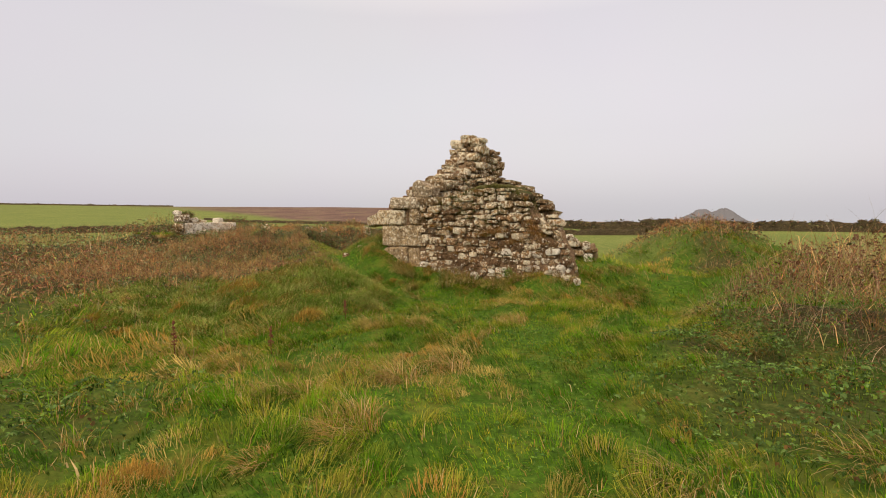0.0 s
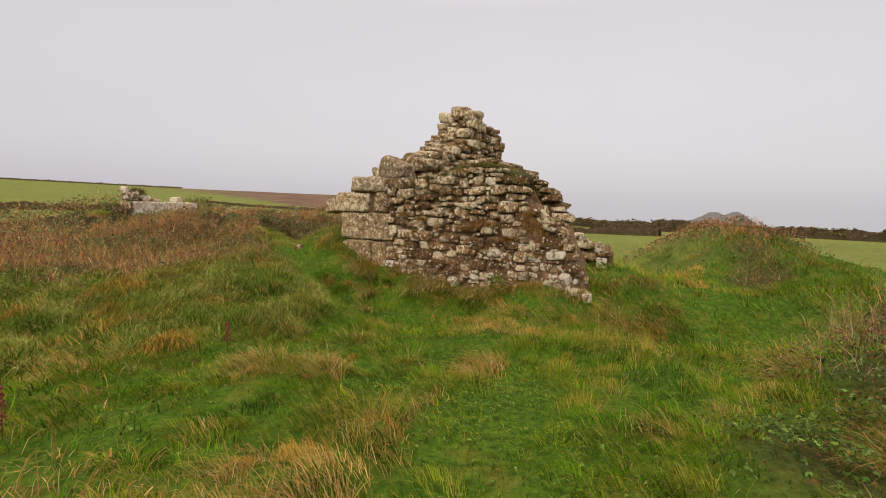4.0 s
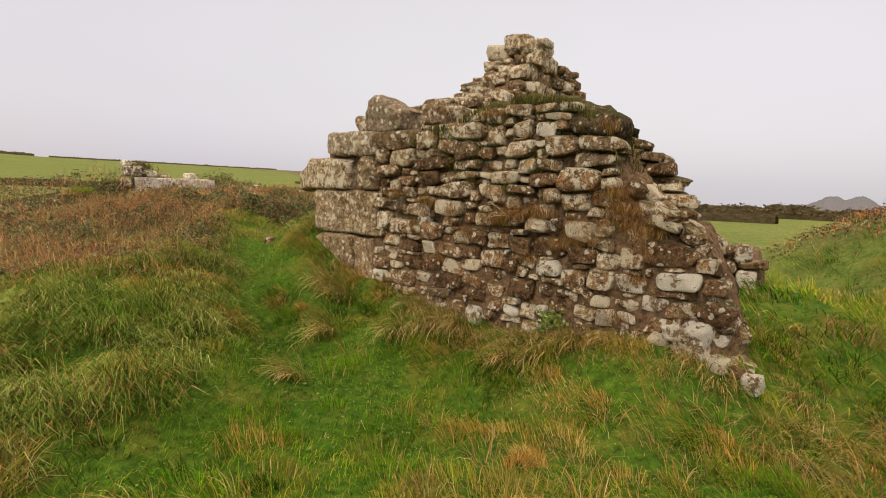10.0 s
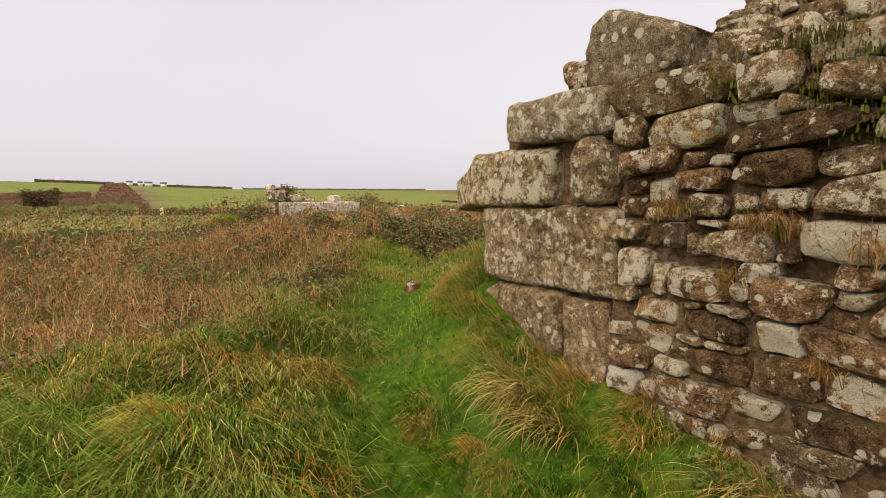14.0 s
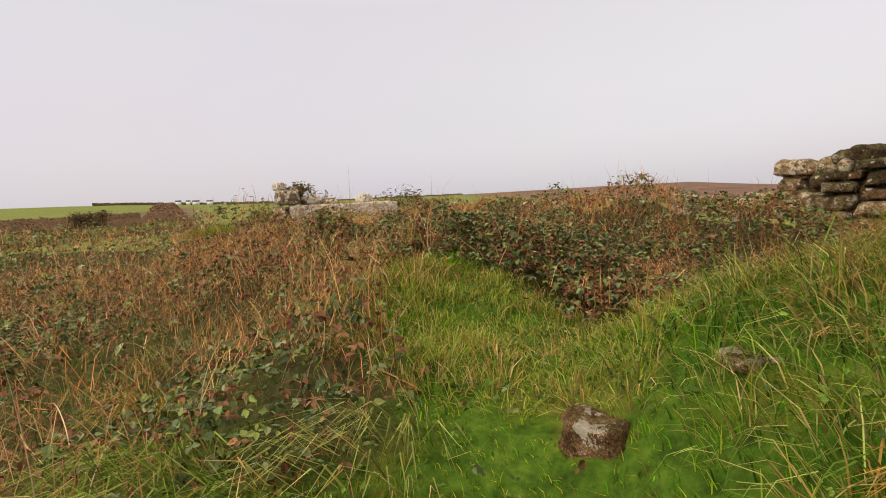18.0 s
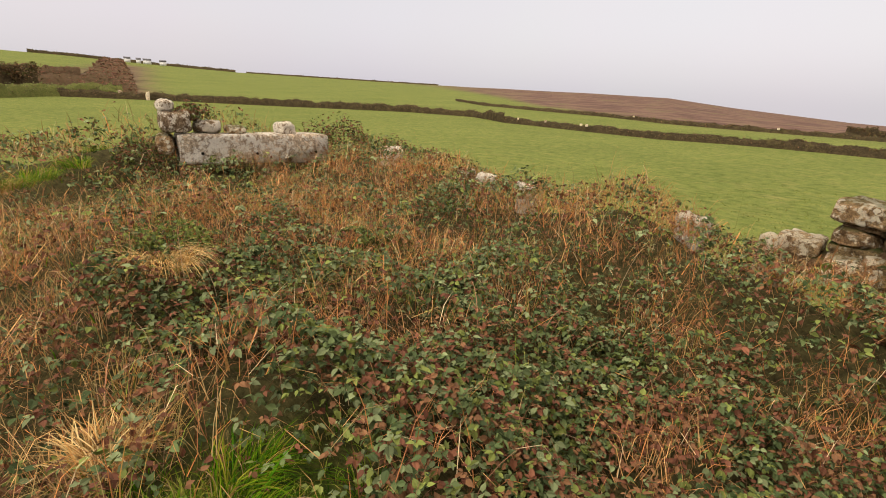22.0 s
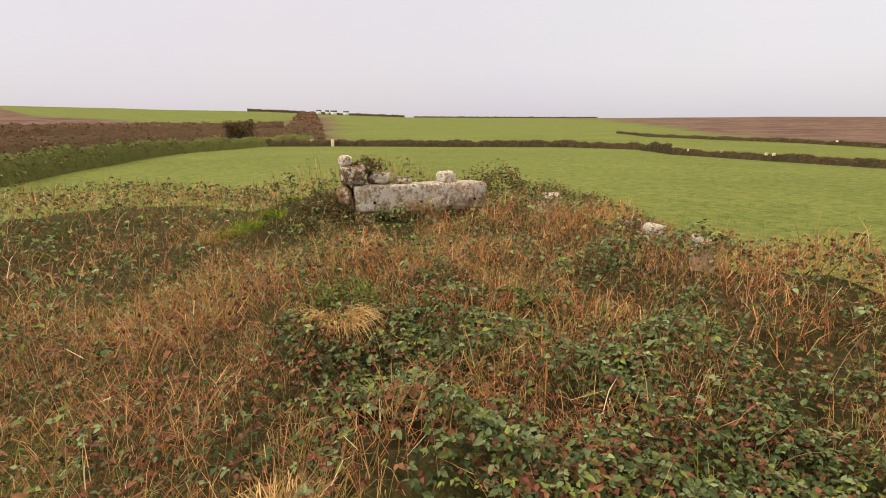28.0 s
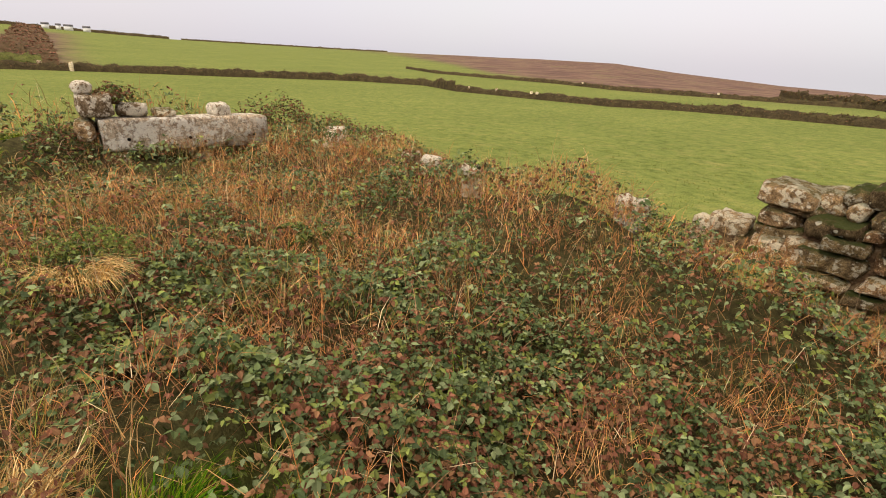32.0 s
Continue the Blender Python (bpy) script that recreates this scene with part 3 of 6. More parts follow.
def piece(name, me, parent, at, size, turn=(0, 0, 0)):
    """One stone of a shared mesh under a wall, at plan units in the wall's axes."""
    ob = new(name, me)
    ob.parent = parent
    ob.matrix_basis = pose(at[0] * K, at[1] * K, at[2] * K, *turn) @ Matrix.Diagonal((size[0] * K, size[1] * K, size[2] * K, 1))
    return ob


def block(name, kind, parent, at, size, seed, turn=(0, 0, 0), r=0.035, rough=0.02, chips=3, label=""):
    """One large dressed stone with a mesh of its own, plan units."""
    ob = part(name, rock_bm([a * K for a in size], seed, 12, r, rough, chips), MATS[kind], parent, label)
    ob.matrix_basis = pose(at[0] * K, at[1] * K, at[2] * K, *turn)
    return ob


def clip_cell(poly, nx, nz, d):
    out = []
    for (ax, az), (bx, bz) in zip(poly, poly[1:] + poly[:1]):
        da, db = ax * nx + az * nz - d, bx * nx + bz * nz - d
        if da <= 0:
            out.append((ax, az))
        if (da < 0 < db) or (db < 0 < da):
            t = da / (da - db)
            out.append((ax + (bx - ax) * t, az + (bz - az) * t))
    return out


def laid(rg, u, z, a, b):
    """The outline of one stone at its place in the wall: a worn, lopsided oblong."""
    n, p, tip = 9, rg.uniform(3.2, 6.0), rg.uniform(0, 6.28)
    lean, wedge = rg.uniform(-0.10, 0.10), rg.uniform(-0.16, 0.16)
    poly = []
    for i in range(n):
        t = 2 * math.pi * i / n + 0.2 * math.sin(tip)
        c, q = math.cos(t), math.sin(t)
        k = rg.uniform(0.90, 1.14)
        x, y = math.copysign(abs(c) ** (2 / p), c) * k, math.copysign(abs(q) ** (2 / p), q) * k
        poly.append((u + a * (x + lean * y), z + b * y * (1 + wedge * x) + lean * 0.25 * a * x))
    return u, z, max(a, b), poly


def rubble(rg, u0, u1, z0, top, sizes, flat=1.75, kept=()):
    """Random rubble under the line top(u), between the stones kept: several sizes, each an outline with its centre."""
    seeds = []
    zmax = max(top(u0 + (u1 - u0) * k / 60) for k in range(61))
    for rad, tries in sizes:
        for i in range(tries):
            a, z, r = rg.uniform(u0, u1), rg.uniform(z0, zmax), rad * rg.uniform(0.85, 1.15)
            if z + r / flat * 0.55 > top(a) or z + r / flat * 0.4 > max(top(a - r * 0.7), top(a + r * 0.7)):
                continue
            if any(abs(a - b) < w + r * 0.25 and abs(z - y) < h + r * 0.25 / flat for b, y, w, h in kept):
                continue
            if all(max(abs(a - b), abs(z - y) * flat) > (r + q) * 0.86 for b, y, q in seeds):
                seeds.append((a, z, r))
    cells = []
    for i, (a, z, r) in enumerate(seeds):
        w, hh = r * 1.4, r * 1.3
        poly = [(a - w, z * flat - hh), (a + w, z * flat - hh), (a + w, z * flat + hh), (a - w, z * flat + hh)]
        for b, y, kw, kh in kept:
            dx, dz = b - a, (y - z) * flat
            if abs(dx) - kw > abs(dz) - kh * flat:
                poly = clip_cell(poly, math.copysign(1, dx), 0, math.copysign(1, dx) * b - kw * 0.97) if abs(dz) < kh * flat + hh else poly
            else:
                poly = clip_cell(poly, 0, math.copysign(1, dz), math.copysign(1, dz) * y * flat - kh * 0.97 * flat) if abs(dx) < kw + w else poly
        if len(poly) < 3:
            continue
        for j, (b, y, q) in enumerate(seeds):
            dx, dz = b - a, (y - z) * flat
            if j == i or max(abs(dx), abs(dz)) > (r + q) * 1.5:
                continue
            if abs(dx) > abs(dz):
                dz *= 0.45
            else:
                dx *= 0.28
            dd = math.hypot(dx, dz)
            nx, nz = dx / dd, dz / dd
            t = (a * nx + z * flat * nz) + ((b - a) * nx + (y - z) * flat * nz) * r / (r + q)
            poly = clip_cell(poly, nx, nz, t)
            if len(poly) < 3:
                break
        if len(poly) >= 3:
            cells.append((a, z, r, [(px, pz / flat) for px, pz in poly]))
    return cells


def cell_stone(rg, parent, cell, face, depth, kind, sign=1, along=True, gap=0.012, bulge=0.05):
    """A rubble stone filling its outline: worn rim, uneven bulging face, its own object."""
    a, z, r, poly = cell
    ring = []
    for (ax, az), (bx, bz) in zip(poly, poly[1:] + poly[:1]):
        ln = math.hypot(bx - ax, bz - az)
        t = min(0.3, rg.uniform(0.012, 0.03) / max(ln, 1e-4))
        ring += [(ax + (bx - ax) * t, az + (bz - az) * t), (bx + (ax - bx) * t, bz + (az - bz) * t)]
        if ln > 0.13:
            ring.insert(-1, ((ax + bx) / 2, (az + bz) / 2))
    cx, cz = sum(p[0] for p in ring) / len(ring), sum(p[1] for p in ring) / len(ring)
    spin = radians(rg.uniform(-7, 7))
    ring = [(cx + (p - cx) * math.cos(spin) - (q - cz) * math.sin(spin), cz + (p - cx) * math.sin(spin) + (q - cz) * math.cos(spin)) for p, q in ring]
    tx, tz, seed = rg.uniform(-0.18, 0.18), rg.uniform(-0.16, 0.16), rg.uniform(0, 90)
    bm = bmesh.new()
    rows = []
    for scale, dep in ((0.85, depth), (1.0, 0.05), (0.985, 0.012), (0.93, -0.40 * bulge), (0.74, -0.80 * bulge), (0.40, -bulge)):
        row = []
        for px, pz in ring:
            dx, dz = px - cx, pz - cz
            ln = math.hypot(dx, dz) + 1e-6
            k = max(0.2, (ln - gap) / ln) * scale * (1 + 0.20 * noise.noise((dx * 8, dz * 8, seed)))
            dx, dz = dx * k, dz * k
            dd = dep + (tx * dx + tz * dz if dep < depth else 0) + 0.034 * noise.noise((dx * 9 + seed, dz * 9, 3)) + 0.016 * noise.noise((dx * 26 + seed, dz * 26, 7))
            q = (dx * K, sign * dd * K, dz * K) if along else (sign * dd * K, dx * K, dz * K)
            row.append(bm.verts.new(q))
        rows.append(row)
    n = len(ring)
    for r0, r1 in zip(rows, rows[1:]):
        for i in range(n):
            bm.faces.new((r0[i], r0[(i + 1) % n], r1[(i + 1) % n], r1[i]))
    bm.faces.new(rows[-1])
    bm.faces.new(rows[0][::-1])
    bmesh.ops.recalc_face_normals(bm, faces=bm.faces[:])
    ob = part("stone", bm, MATS[kind], parent)
    ob.data.set_sharp_from_angle(angle=radians(38))
    prow = face + rg.uniform(-0.035, 0.02) * sign
    ob.location = (cx * K, prow * K, cz * K) if along else (prow * K, cx * K, cz * K)
    return ob


def core(name, parent, prof, v0, v1, material, z0=-0.4):
    """The earth-packed heart of a wall: an upright slab with the outline prof, between two faces."""
    bm = bmesh.new()
    rows = []
    n = 90
    us = [prof[0][0] + (prof[-1][0] - prof[0][0]) * i / n for i in range(n + 1)]
    for i, uu in enumerate(us):
        t = float(np.interp(uu, [p[0] for p in prof], [p[1] for p in prof])) - 0.06
        row = []
        for vv, drop in ((v0, 1), (v0, 0.75), (v0, 0.5), (v0, 0.25), (v0 + 0.02, 0.06), (v0 + 0.12, 0), ((v0 + v1) / 2, 0), (v1 - 0.12, 0), (v1 - 0.02, 0.06), (v1, 0.5), (v1, 1)):
            zz = t + (z0 - t) * drop
            j = 0.05 * noise.noise((uu * 4, zz * 4, vv * 4)) + 0.025 * noise.noise((uu * 13, zz * 13, vv * 9))
            row.append(bm.verts.new(((uu + j) * K, (vv + j) * K, (zz + (j * 1.6 if drop < 0.9 else 0)) * K)))
        rows.append(row)
    for a, b in zip(rows, rows[1:]):
        for k in range(10):
            bm.faces.new((a[k], b[k], b[k + 1], a[k + 1]))
    bm.faces.new(rows[0][::-1])
    bm.faces.new(rows[-1])
    bmesh.ops.recalc_face_normals(bm, faces=bm.faces[:])
    return part(name, bm, material, parent)


def line(points):
    xs, zs = [p[0] for p in points], [p[1] for p in points]
    return lambda a: float(np.interp(a, xs, zs))


def wall_thing(name, label):
    ob = new(name)
    ob.matrix_basis = HOUSE
    return tagged(ob, label, "ruined wall", kind="structure")


# outbuilding wall, seen face on
F_TOP = [(-0.02, 1.92), (0.6, 1.93), (0.8, 1.95), (1.25, 2.03), (1.7, 2.09), (2.07, 2.07), (2.24, 2.0), (2.44, 1.90), (2.52, 1.76), (2.58, 1.6), (2.74, 1.46), (2.93, 1.29), (3.13, 1.12), (3.22, 0.95), (3.32, 0.7), (3.42, 0.4), (3.48, 0.15)]
wall_f = wall_thing("wall_front", "broken rubble wall of lichened granite, thick with moss on top")
core("core", wall_f, F_TOP, 0.10, 0.66, M_EARTH)
core("mortar", wall_f, [(0.03, 1.08), (2.5, 1.08), (2.56, 1.56), (2.74, 1.43), (2.93, 1.26), (3.13, 1.09), (3.22, 0.92), (3.32, 0.66), (3.42, 0.35)], 0.022, 0.3, M_EARTH)
rng = random.Random(4)
ftop = line(F_TOP)

# the larger stones of the face, course by course: place along the wall, height, half length, half height
TOP_GREY = [(0.31, 1.82, 0.29, 0.09), (0.71, 1.81, 0.106, 0.086), (0.37, 1.64, 0.187, 0.09), (0.10, 1.66, 0.08, 0.08), (0.98, 1.74, 0.10, 0.066), (1.20, 1.87, 0.13, 0.078), (1.19, 1.71, 0.116, 0.08), (1.25, 1.58, 0.07, 0.042), (1.48, 1.82, 0.075, 0.08),
            (2.05, 1.96, 0.113, 0.028), (2.08, 1.89, 0.053, 0.037), (2.10, 1.73, 0.122, 0.075), (1.93, 1.67, 0.04, 0.045), (1.81, 1.57, 0.084, 0.059), (2.00, 1.58, 0.088, 0.046), (2.49, 1.53, 0.064, 0.028), (2.51, 1.45, 0.059, 0.045)]
TOP_BROWN = [(0.82, 1.59, 0.24, 0.06), (0.20, 1.52, 0.16, 0.055), (0.74, 1.45, 0.145, 0.068), (2.26, 1.48, 0.165, 0.095), (1.96, 1.46, 0.118, 0.054), (1.76, 1.38, 0.122, 0.036), (1.40, 1.68, 0.08, 0.052), (0.45, 1.42, 0.12, 0.05)]
TOP_PALE = [(0.66, 1.68, 0.09, 0.04), (0.80, 1.69, 0.05, 0.036), (1.11, 1.58, 0.066, 0.043), (0.98, 1.46, 0.099, 0.058), (1.20, 1.49, 0.12, 0.033), (1.41, 1.49, 0.068, 0.028), (1.54, 1.70, 0.045, 0.036), (1.68, 2.03, 0.127, 0.05), (1.94, 2.03, 0.104, 0.033),
            (1.73, 1.87, 0.088, 0.068), (2.42, 1.74, 0.16, 0.055), (2.36, 1.62, 0.172, 0.05), (1.94, 1.75, 0.045, 0.028), (1.74, 1.71, 0.14, 0.068), (1.65, 1.59, 0.049, 0.038), (1.59, 1.47, 0.135, 0.056), (1.79, 1.46, 0.046, 0.029)]
MID_PALE = [(1.06, 1.35, 0.187, 0.072), (1.47, 1.34, 0.123, 0.066), (1.00, 1.18, 0.15, 0.077), (1.24, 1.22, 0.063, 0.031), (2.05, 1.34, 0.073, 0.057), (0.10, 1.18, 0.08, 0.052), (0.63, 1.15, 0.141, 0.062), (1.73, 1.14, 0.097, 0.067), (1.95, 1.09, 0.10, 0.056),
            (2.31, 1.08, 0.116, 0.08), (2.50, 1.11, 0.073, 0.066), (0.16, 1.01, 0.088, 0.09)]
MID_BROWN = [(0.48, 0.96, 0.147, 0.069), (0.83, 0.95, 0.132, 0.08), (2.08, 0.93, 0.138, 0.078), (1.80, 0.92, 0.108, 0.075), (1.04, 1.06, 0.068, 0.045), (2.75, 1.08, 0.091, 0.077), (1.04, 0.80, 0.16, 0.058), (1.53, 0.77, 0.113, 0.07), (2.73, 0.91, 0.09, 0.07), (2.94, 0.97, 0.20, 0.085), (0.55, 0.79, 0.14, 0.06)]
LOW_BROWN = [(1.83, 0.56, 0.147, 0.09), (2.50, 0.73, 0.10, 0.08), (2.30, 0.70, 0.09, 0.085), (2.42, 0.57, 0.046, 0.062), (0.59, 0.62, 0.137, 0.072), (1.02, 0.50, 0.164, 0.078), (0.47, 0.45, 0.17, 0.08), (1.34, 0.55, 0.12, 0.065), (3.10, 0.60, 0.12, 0.065)]
LOW_PALE = [(2.56, 0.88, 0.085, 0.06), (2.06, 0.58, 0.06, 0.055), (2.30, 0.57, 0.036, 0.04), (2.52, 0.56, 0.07, 0.048), (1.33, 0.69, 0.10, 0.05), (2.66, 0.57, 0.05, 0.03), (2.52, 0.30, 0.036, 0.04)]
WHITE = [(1.95, 1.86, 0.085, 0.06), (0.34, 1.17, 0.062, 0.06), (0.71, 1.04, 0.07, 0.04), (2.09, 1.11, 0.038, 0.056), (2.63, 1.20, 0.054, 0.017), (2.07, 0.76, 0.118, 0.065), (2.72, 0.73, 0.11, 0.07), (0.92, 0.25, 0.12, 0.08), (1.36, 0.24, 0.11, 0.09), (1.76, 0.36, 0.074, 0.042),
         (2.03, 0.40, 0.044, 0.046), (1.51, 0.36, 0.032, 0.044), (2.71, 0.48, 0.069, 0.034), (2.90, 0.61, 0.09, 0.06), (2.71, 0.38, 0.034, 0.055), (2.08, 0.30, 0.08, 0.05), (3.04, 0.79, 0.16, 0.065)]
KEPT = []
for kd, row in (("grey", TOP_GREY), ("brown", TOP_BROWN), ("pale", TOP_PALE), ("pale", MID_PALE), ("brown", MID_BROWN), ("brown", LOW_BROWN), ("pale", LOW_PALE), ("white", WHITE)):
    for u, z, a, b in row:
        KEPT.append((u, z, a, b))
        cell_stone(rng, wall_f, laid(rng, u, z, a, b), 0.03 if z > 1.4 else 0.015 if z > 1.05 else 0.0, 0.25, kd, gap=0.0, bulge=min(a, b) * (rng.uniform(0.3, 0.6) if z > 1.05 else rng.uniform(0.2, 0.4)))


def pick_front(z):
    q = rng.random()
    if z < 0.6:
        return "white" if q < 0.1 else "pale" if q < 0.22 else "brown"
    return "pale" if q < 0.14 else "grey" if q < 0.35 else "brown"


for cell in rubble(rng, 0.06, 3.3, 0.12, lambda a: min(ftop(a) - 0.03, 1.03), [(0.10, 300), (0.072, 700), (0.05, 400)], 1.6, KEPT):
    cell_stone(rng, wall_f, cell, 0.012, 0.25, pick_front(cell[1]), gap=0.006, bulge=rng.uniform(0.01, 0.03))
for cell in rubble(rng, 0.06, 2.56, 1.08, ftop, [(0.10, 300), (0.072, 600), (0.05, 400)], 1.6, KEPT):
    cell_stone(rng, wall_f, cell, 0.075, 0.22, pick_front(cell[1]), gap=0.008, bulge=rng.uniform(0.02, 0.045))
for i in range(22):
    a = 0.8 + 1.6 * rng.random()
    piece("capstone", rng.choice(BOULDERS[rng.choice(("grey", "mossy", "brown"))]), wall_f, (a, rng.uniform(0.22, 0.5), ftop(a) - rng.uniform(0.05, 0.08)), (rng.uniform(0.2, 0.4), rng.uniform(0.2, 0.3), rng.uniform(0.10, 0.15)), (rng.uniform(-8, 8), rng.uniform(-6, 6), rng.uniform(-30, 30)))
core("turf", wall_f, [(0.95, 2.0), (1.15, 2.12), (1.4, 2.19), (1.76, 2.22), (2.07, 2.19), (2.24, 2.12), (2.4, 2.03), (2.5, 1.9)], 0.10, 0.6, M_TURF, 1.9)
block("boulder", "mossy", wall_f, (2.33, 0.22, 1.89), (0.38, 0.46, 0.19), 225, (0, 6, 0), r=0.10, rough=0.03, chips=4)
# rubble showing in the earth of the broken end
for i in range(34):
    a = rng.uniform(2.6, 3.42)
    piece("stone", rng.choice(BOULDERS[rng.choice(("brown", "brown", "grey", "pale"))]), wall_f, (a, rng.uniform(0.02, 0.55), ftop(a) - rng.uniform(0.03, 0.16)), (rng.uniform(0.07, 0.2), rng.uniform(0.1, 0.2), rng.uniform(0.05, 0.11)), (rng.uniform(-15, 15), rng.uniform(20, 50), rng.uniform(-40, 40)))
# white-crusted footing stones at the broken end
for i, (u, v, z, a, b, kd) in enumerate(((3.17, 0.05, 0.41, 0.22, 0.27, "white"), (2.97, 0.03, 0.36, 0.15, 0.13, "pale"), (3.02, 0.04, 0.47, 0.13, 0.1, "white"), (3.24, 0.12, 0.60, 0.2, 0.13, "brown"))):
    block("stone", kd, wall_f, (u, v, z), (a, 0.3, b), 270 + i, (0, 4 - 6 * i, 6 * i), r=0.09, rough=0.045, chips=9)

# rear wall of the outbuilding, falling away from the gable
R_TOP = [(-0.05, 2.6), (0.5, 2.55), (0.9, 2.45), (1.3, 2.3), (1.6, 2.1), (1.9, 1.88), (2.13, 1.56), (2.26, 1.32), (2.45, 0.96), (2.78, 0.8), (3.12, 0.8), (3.2, 0.4)]
wall_r = wall_thing("wall_rear", "rubble wall with ragged stepped top, mossy, going down to loose stones")
core("core", wall_r, R_TOP, 3.15, 3.7, M_EARTH)
rtop = line(R_TOP)
for cell in rubble(rng, 0.0, 3.15, 0.5, lambda a: rtop(a) + 0.03, [(0.17, 60), (0.12, 400), (0.08, 600)], 2.2):
    cell_stone(rng, wall_r, cell, 3.06, 0.28, rng.choice(("grey", "grey", "brown", "pale")), gap=0.014, bulge=0.06)
for u, z, a, b in ((2.57, 0.93, 0.2, 0.16), (2.99, 0.74, 0.18, 0.2), (2.72, 0.84, 0.12, 0.12)):
    block("stone", "white", wall_r, (u, 3.12, z), (a, 0.3, b), int(280 + u * 10), (0, 4, 12), r=0.05, rough=0.03, chips=6)
for a in (1.0, 1.35, 1.65, 1.9, 2.1, 2.25, 2.5):
    piece("capstone", rng.choice(BOULDERS["grey"]), wall_r, (a, 3.3, rtop(a) - 0.02), (0.34, 0.4, 0.1), (0, 14, rng.uniform(-20, 20)))

# gable with the chimney stump
G_TOP = [(0.0, 1.95), (0.5, 1.95), (1.25, 2.28), (1.9, 2.5), (2.35, 2.62), (2.5, 2.78), (2.85, 2.9), (3.2, 3.2), (3.5, 3.6), (4.2, 3.62), (4.3, 3.5), (4.75, 3.48), (5.05, 3.4), (5.15, 2.9)]
wall_g = wall_thing("wall_gable", "ruined gable of squared granite, stepped up to a chimney stump")
wall_g.matrix_basis = HOUSE @ pose(0, 0, 0, 0, 0, 90)
core("core", wall_g, [(0.6, 1.9)] + G_TOP[2:], 0.14, 0.76, M_EARTH)
gtop = line(G_TOP)
for cell in rubble(rng, 0.8, 5.1, 1.55, gtop, [(0.17, 140), (0.12, 400), (0.08, 600)], 1.7):
    cell_stone(rng, wall_g, cell, 0.06, 0.25, rng.choice(("grey", "grey", "grey", "brown")), gap=0.012, bulge=0.05)
for cell in rubble(rng, 0.8, 5.1, 1.3, gtop, [(0.2, 140), (0.12, 400)], 1.7):
    cell_stone(rng, wall_g, cell, 0.82, 0.25, rng.choice(("grey", "brown")), sign=-1, gap=0.012, bulge=0.05)
for cell in rubble(rng, 0.0, 0.76, 2.85, lambda a: 3.66, [(0.17, 40), (0.12, 80), (0.08, 100)], 1.5):
    cell_stone(rng, wall_g, cell, 3.12 + max(0, cell[1] - 3.1) * 0.6, 0.25, rng.choice(("grey", "pale", "grey")), along=False, bulge=0.06)
for a, b, zz, w, h, kd in ((2.62, 0.6, 2.80, 0.5, 0.2, "grey"), (2.55, 0.62, 2.92, 0.36, 0.1, "grey"), (3.0, 0.62, 3.1, 0.22, 0.18, "brown"), (2.0, 0.5, 2.56, 0.4, 0.2, "pale"), (1.65, 0.55, 2.5, 0.3, 0.18, "grey"), (1.3, 0.5, 2.36, 0.34, 0.2, "grey"), (1.45, 0.25, 2.36, 0.3, 0.16, "pale"),
                            (0.95, 0.5, 2.2, 0.34, 0.18, "grey"), (2.25, 0.3, 2.6, 0.3, 0.14, "pale"), (3.5, 0.5, 3.72, 0.42, 0.26, "grey"), (4.05, 0.5, 3.72, 0.45, 0.24, "grey"), (4.75, 0.5, 3.5, 0.5, 0.16, "grey")):
    piece("capstone", rng.choice(BOULDERS[kd]), wall_g, (a, b - 0.08, zz - 0.07), (w, 0.42, h), (rng.uniform(-6, 6), rng.uniform(-6, 6), rng.uniform(-15, 15)))

# corner blocks of the house
wall_q = wall_thing("wall_corner", "house corner of large squared granite blocks, lichened")
core("core", wall_q, [(-0.93, 1.9), (-0.05, 1.95)], 0.12, 0.75, M_EARTH)
Q = [("dressed", -1.0, -0.31, 0.26, 0.80, 0.62, 4), ("dressed", -0.295, 0.02, 0.22, 0.795, 0.55, 1), ("dressed", -1.02, 0.03, 0.815, 1.295, 0.66, 2),
     ("dressed", -1.66, -0.40, 1.295, 1.655, 0.60, 2), ("dressed", -0.24, 0.01, 1.32, 1.66, 0.5, 3), ("lintel", -0.78, 0.03, 1.665, 1.93, 0.62, 2)]
for i, (kd, a, b, z0, z1, dep, chips) in enumerate(Q):
    ob = block("quoin", kd, wall_q, ((a + b) / 2, dep / 2 - 0.02 + 0.012 * (i % 3), (z0 + z1) / 2), (b - a, dep, z1 - z0), 200 + i, r=0.05, rough=0.022, chips=chips)
    if a < -1.5:  # its free end narrows and steps down
        for vert in ob.data.vertices:
            t = max(0.0, 0.46 - (vert.co.x / ((b - a) * K) + 0.5)) / 0.46
            if vert.co.y < 0:
                vert.co.y += 0.26 * K * t
            if vert.co.z > 0:
                vert.co.z -= (0.09 * min(1, t * 5) + 0.06 * max(0, t - 0.3)) * K * vert.co.z / (0.18 * K)
            vert.co.z -= 0.075 * K * t * t
            pinch = 1 - 0.45 * max(0, (t - 0.82) / 0.18) ** 2
            vert.co.y = 0.12 * K + (vert.co.y - 0.12 * K) * pinch
            vert.co.z = -0.08 * K + (vert.co.z + 0.08 * K) * (pinch * 0.5 + 0.5)
block("stone", "brown", wall_q, (-0.33, 0.3, 1.54), (0.12, 0.3, 0.16), 212, r=0.04, rough=0.02, chips=4)
block("stone", "brown", wall_q, (-0.28, 0.2, 2.01), (0.2, 0.3, 0.17), 211, r=0.09, rough=0.03, chips=4)
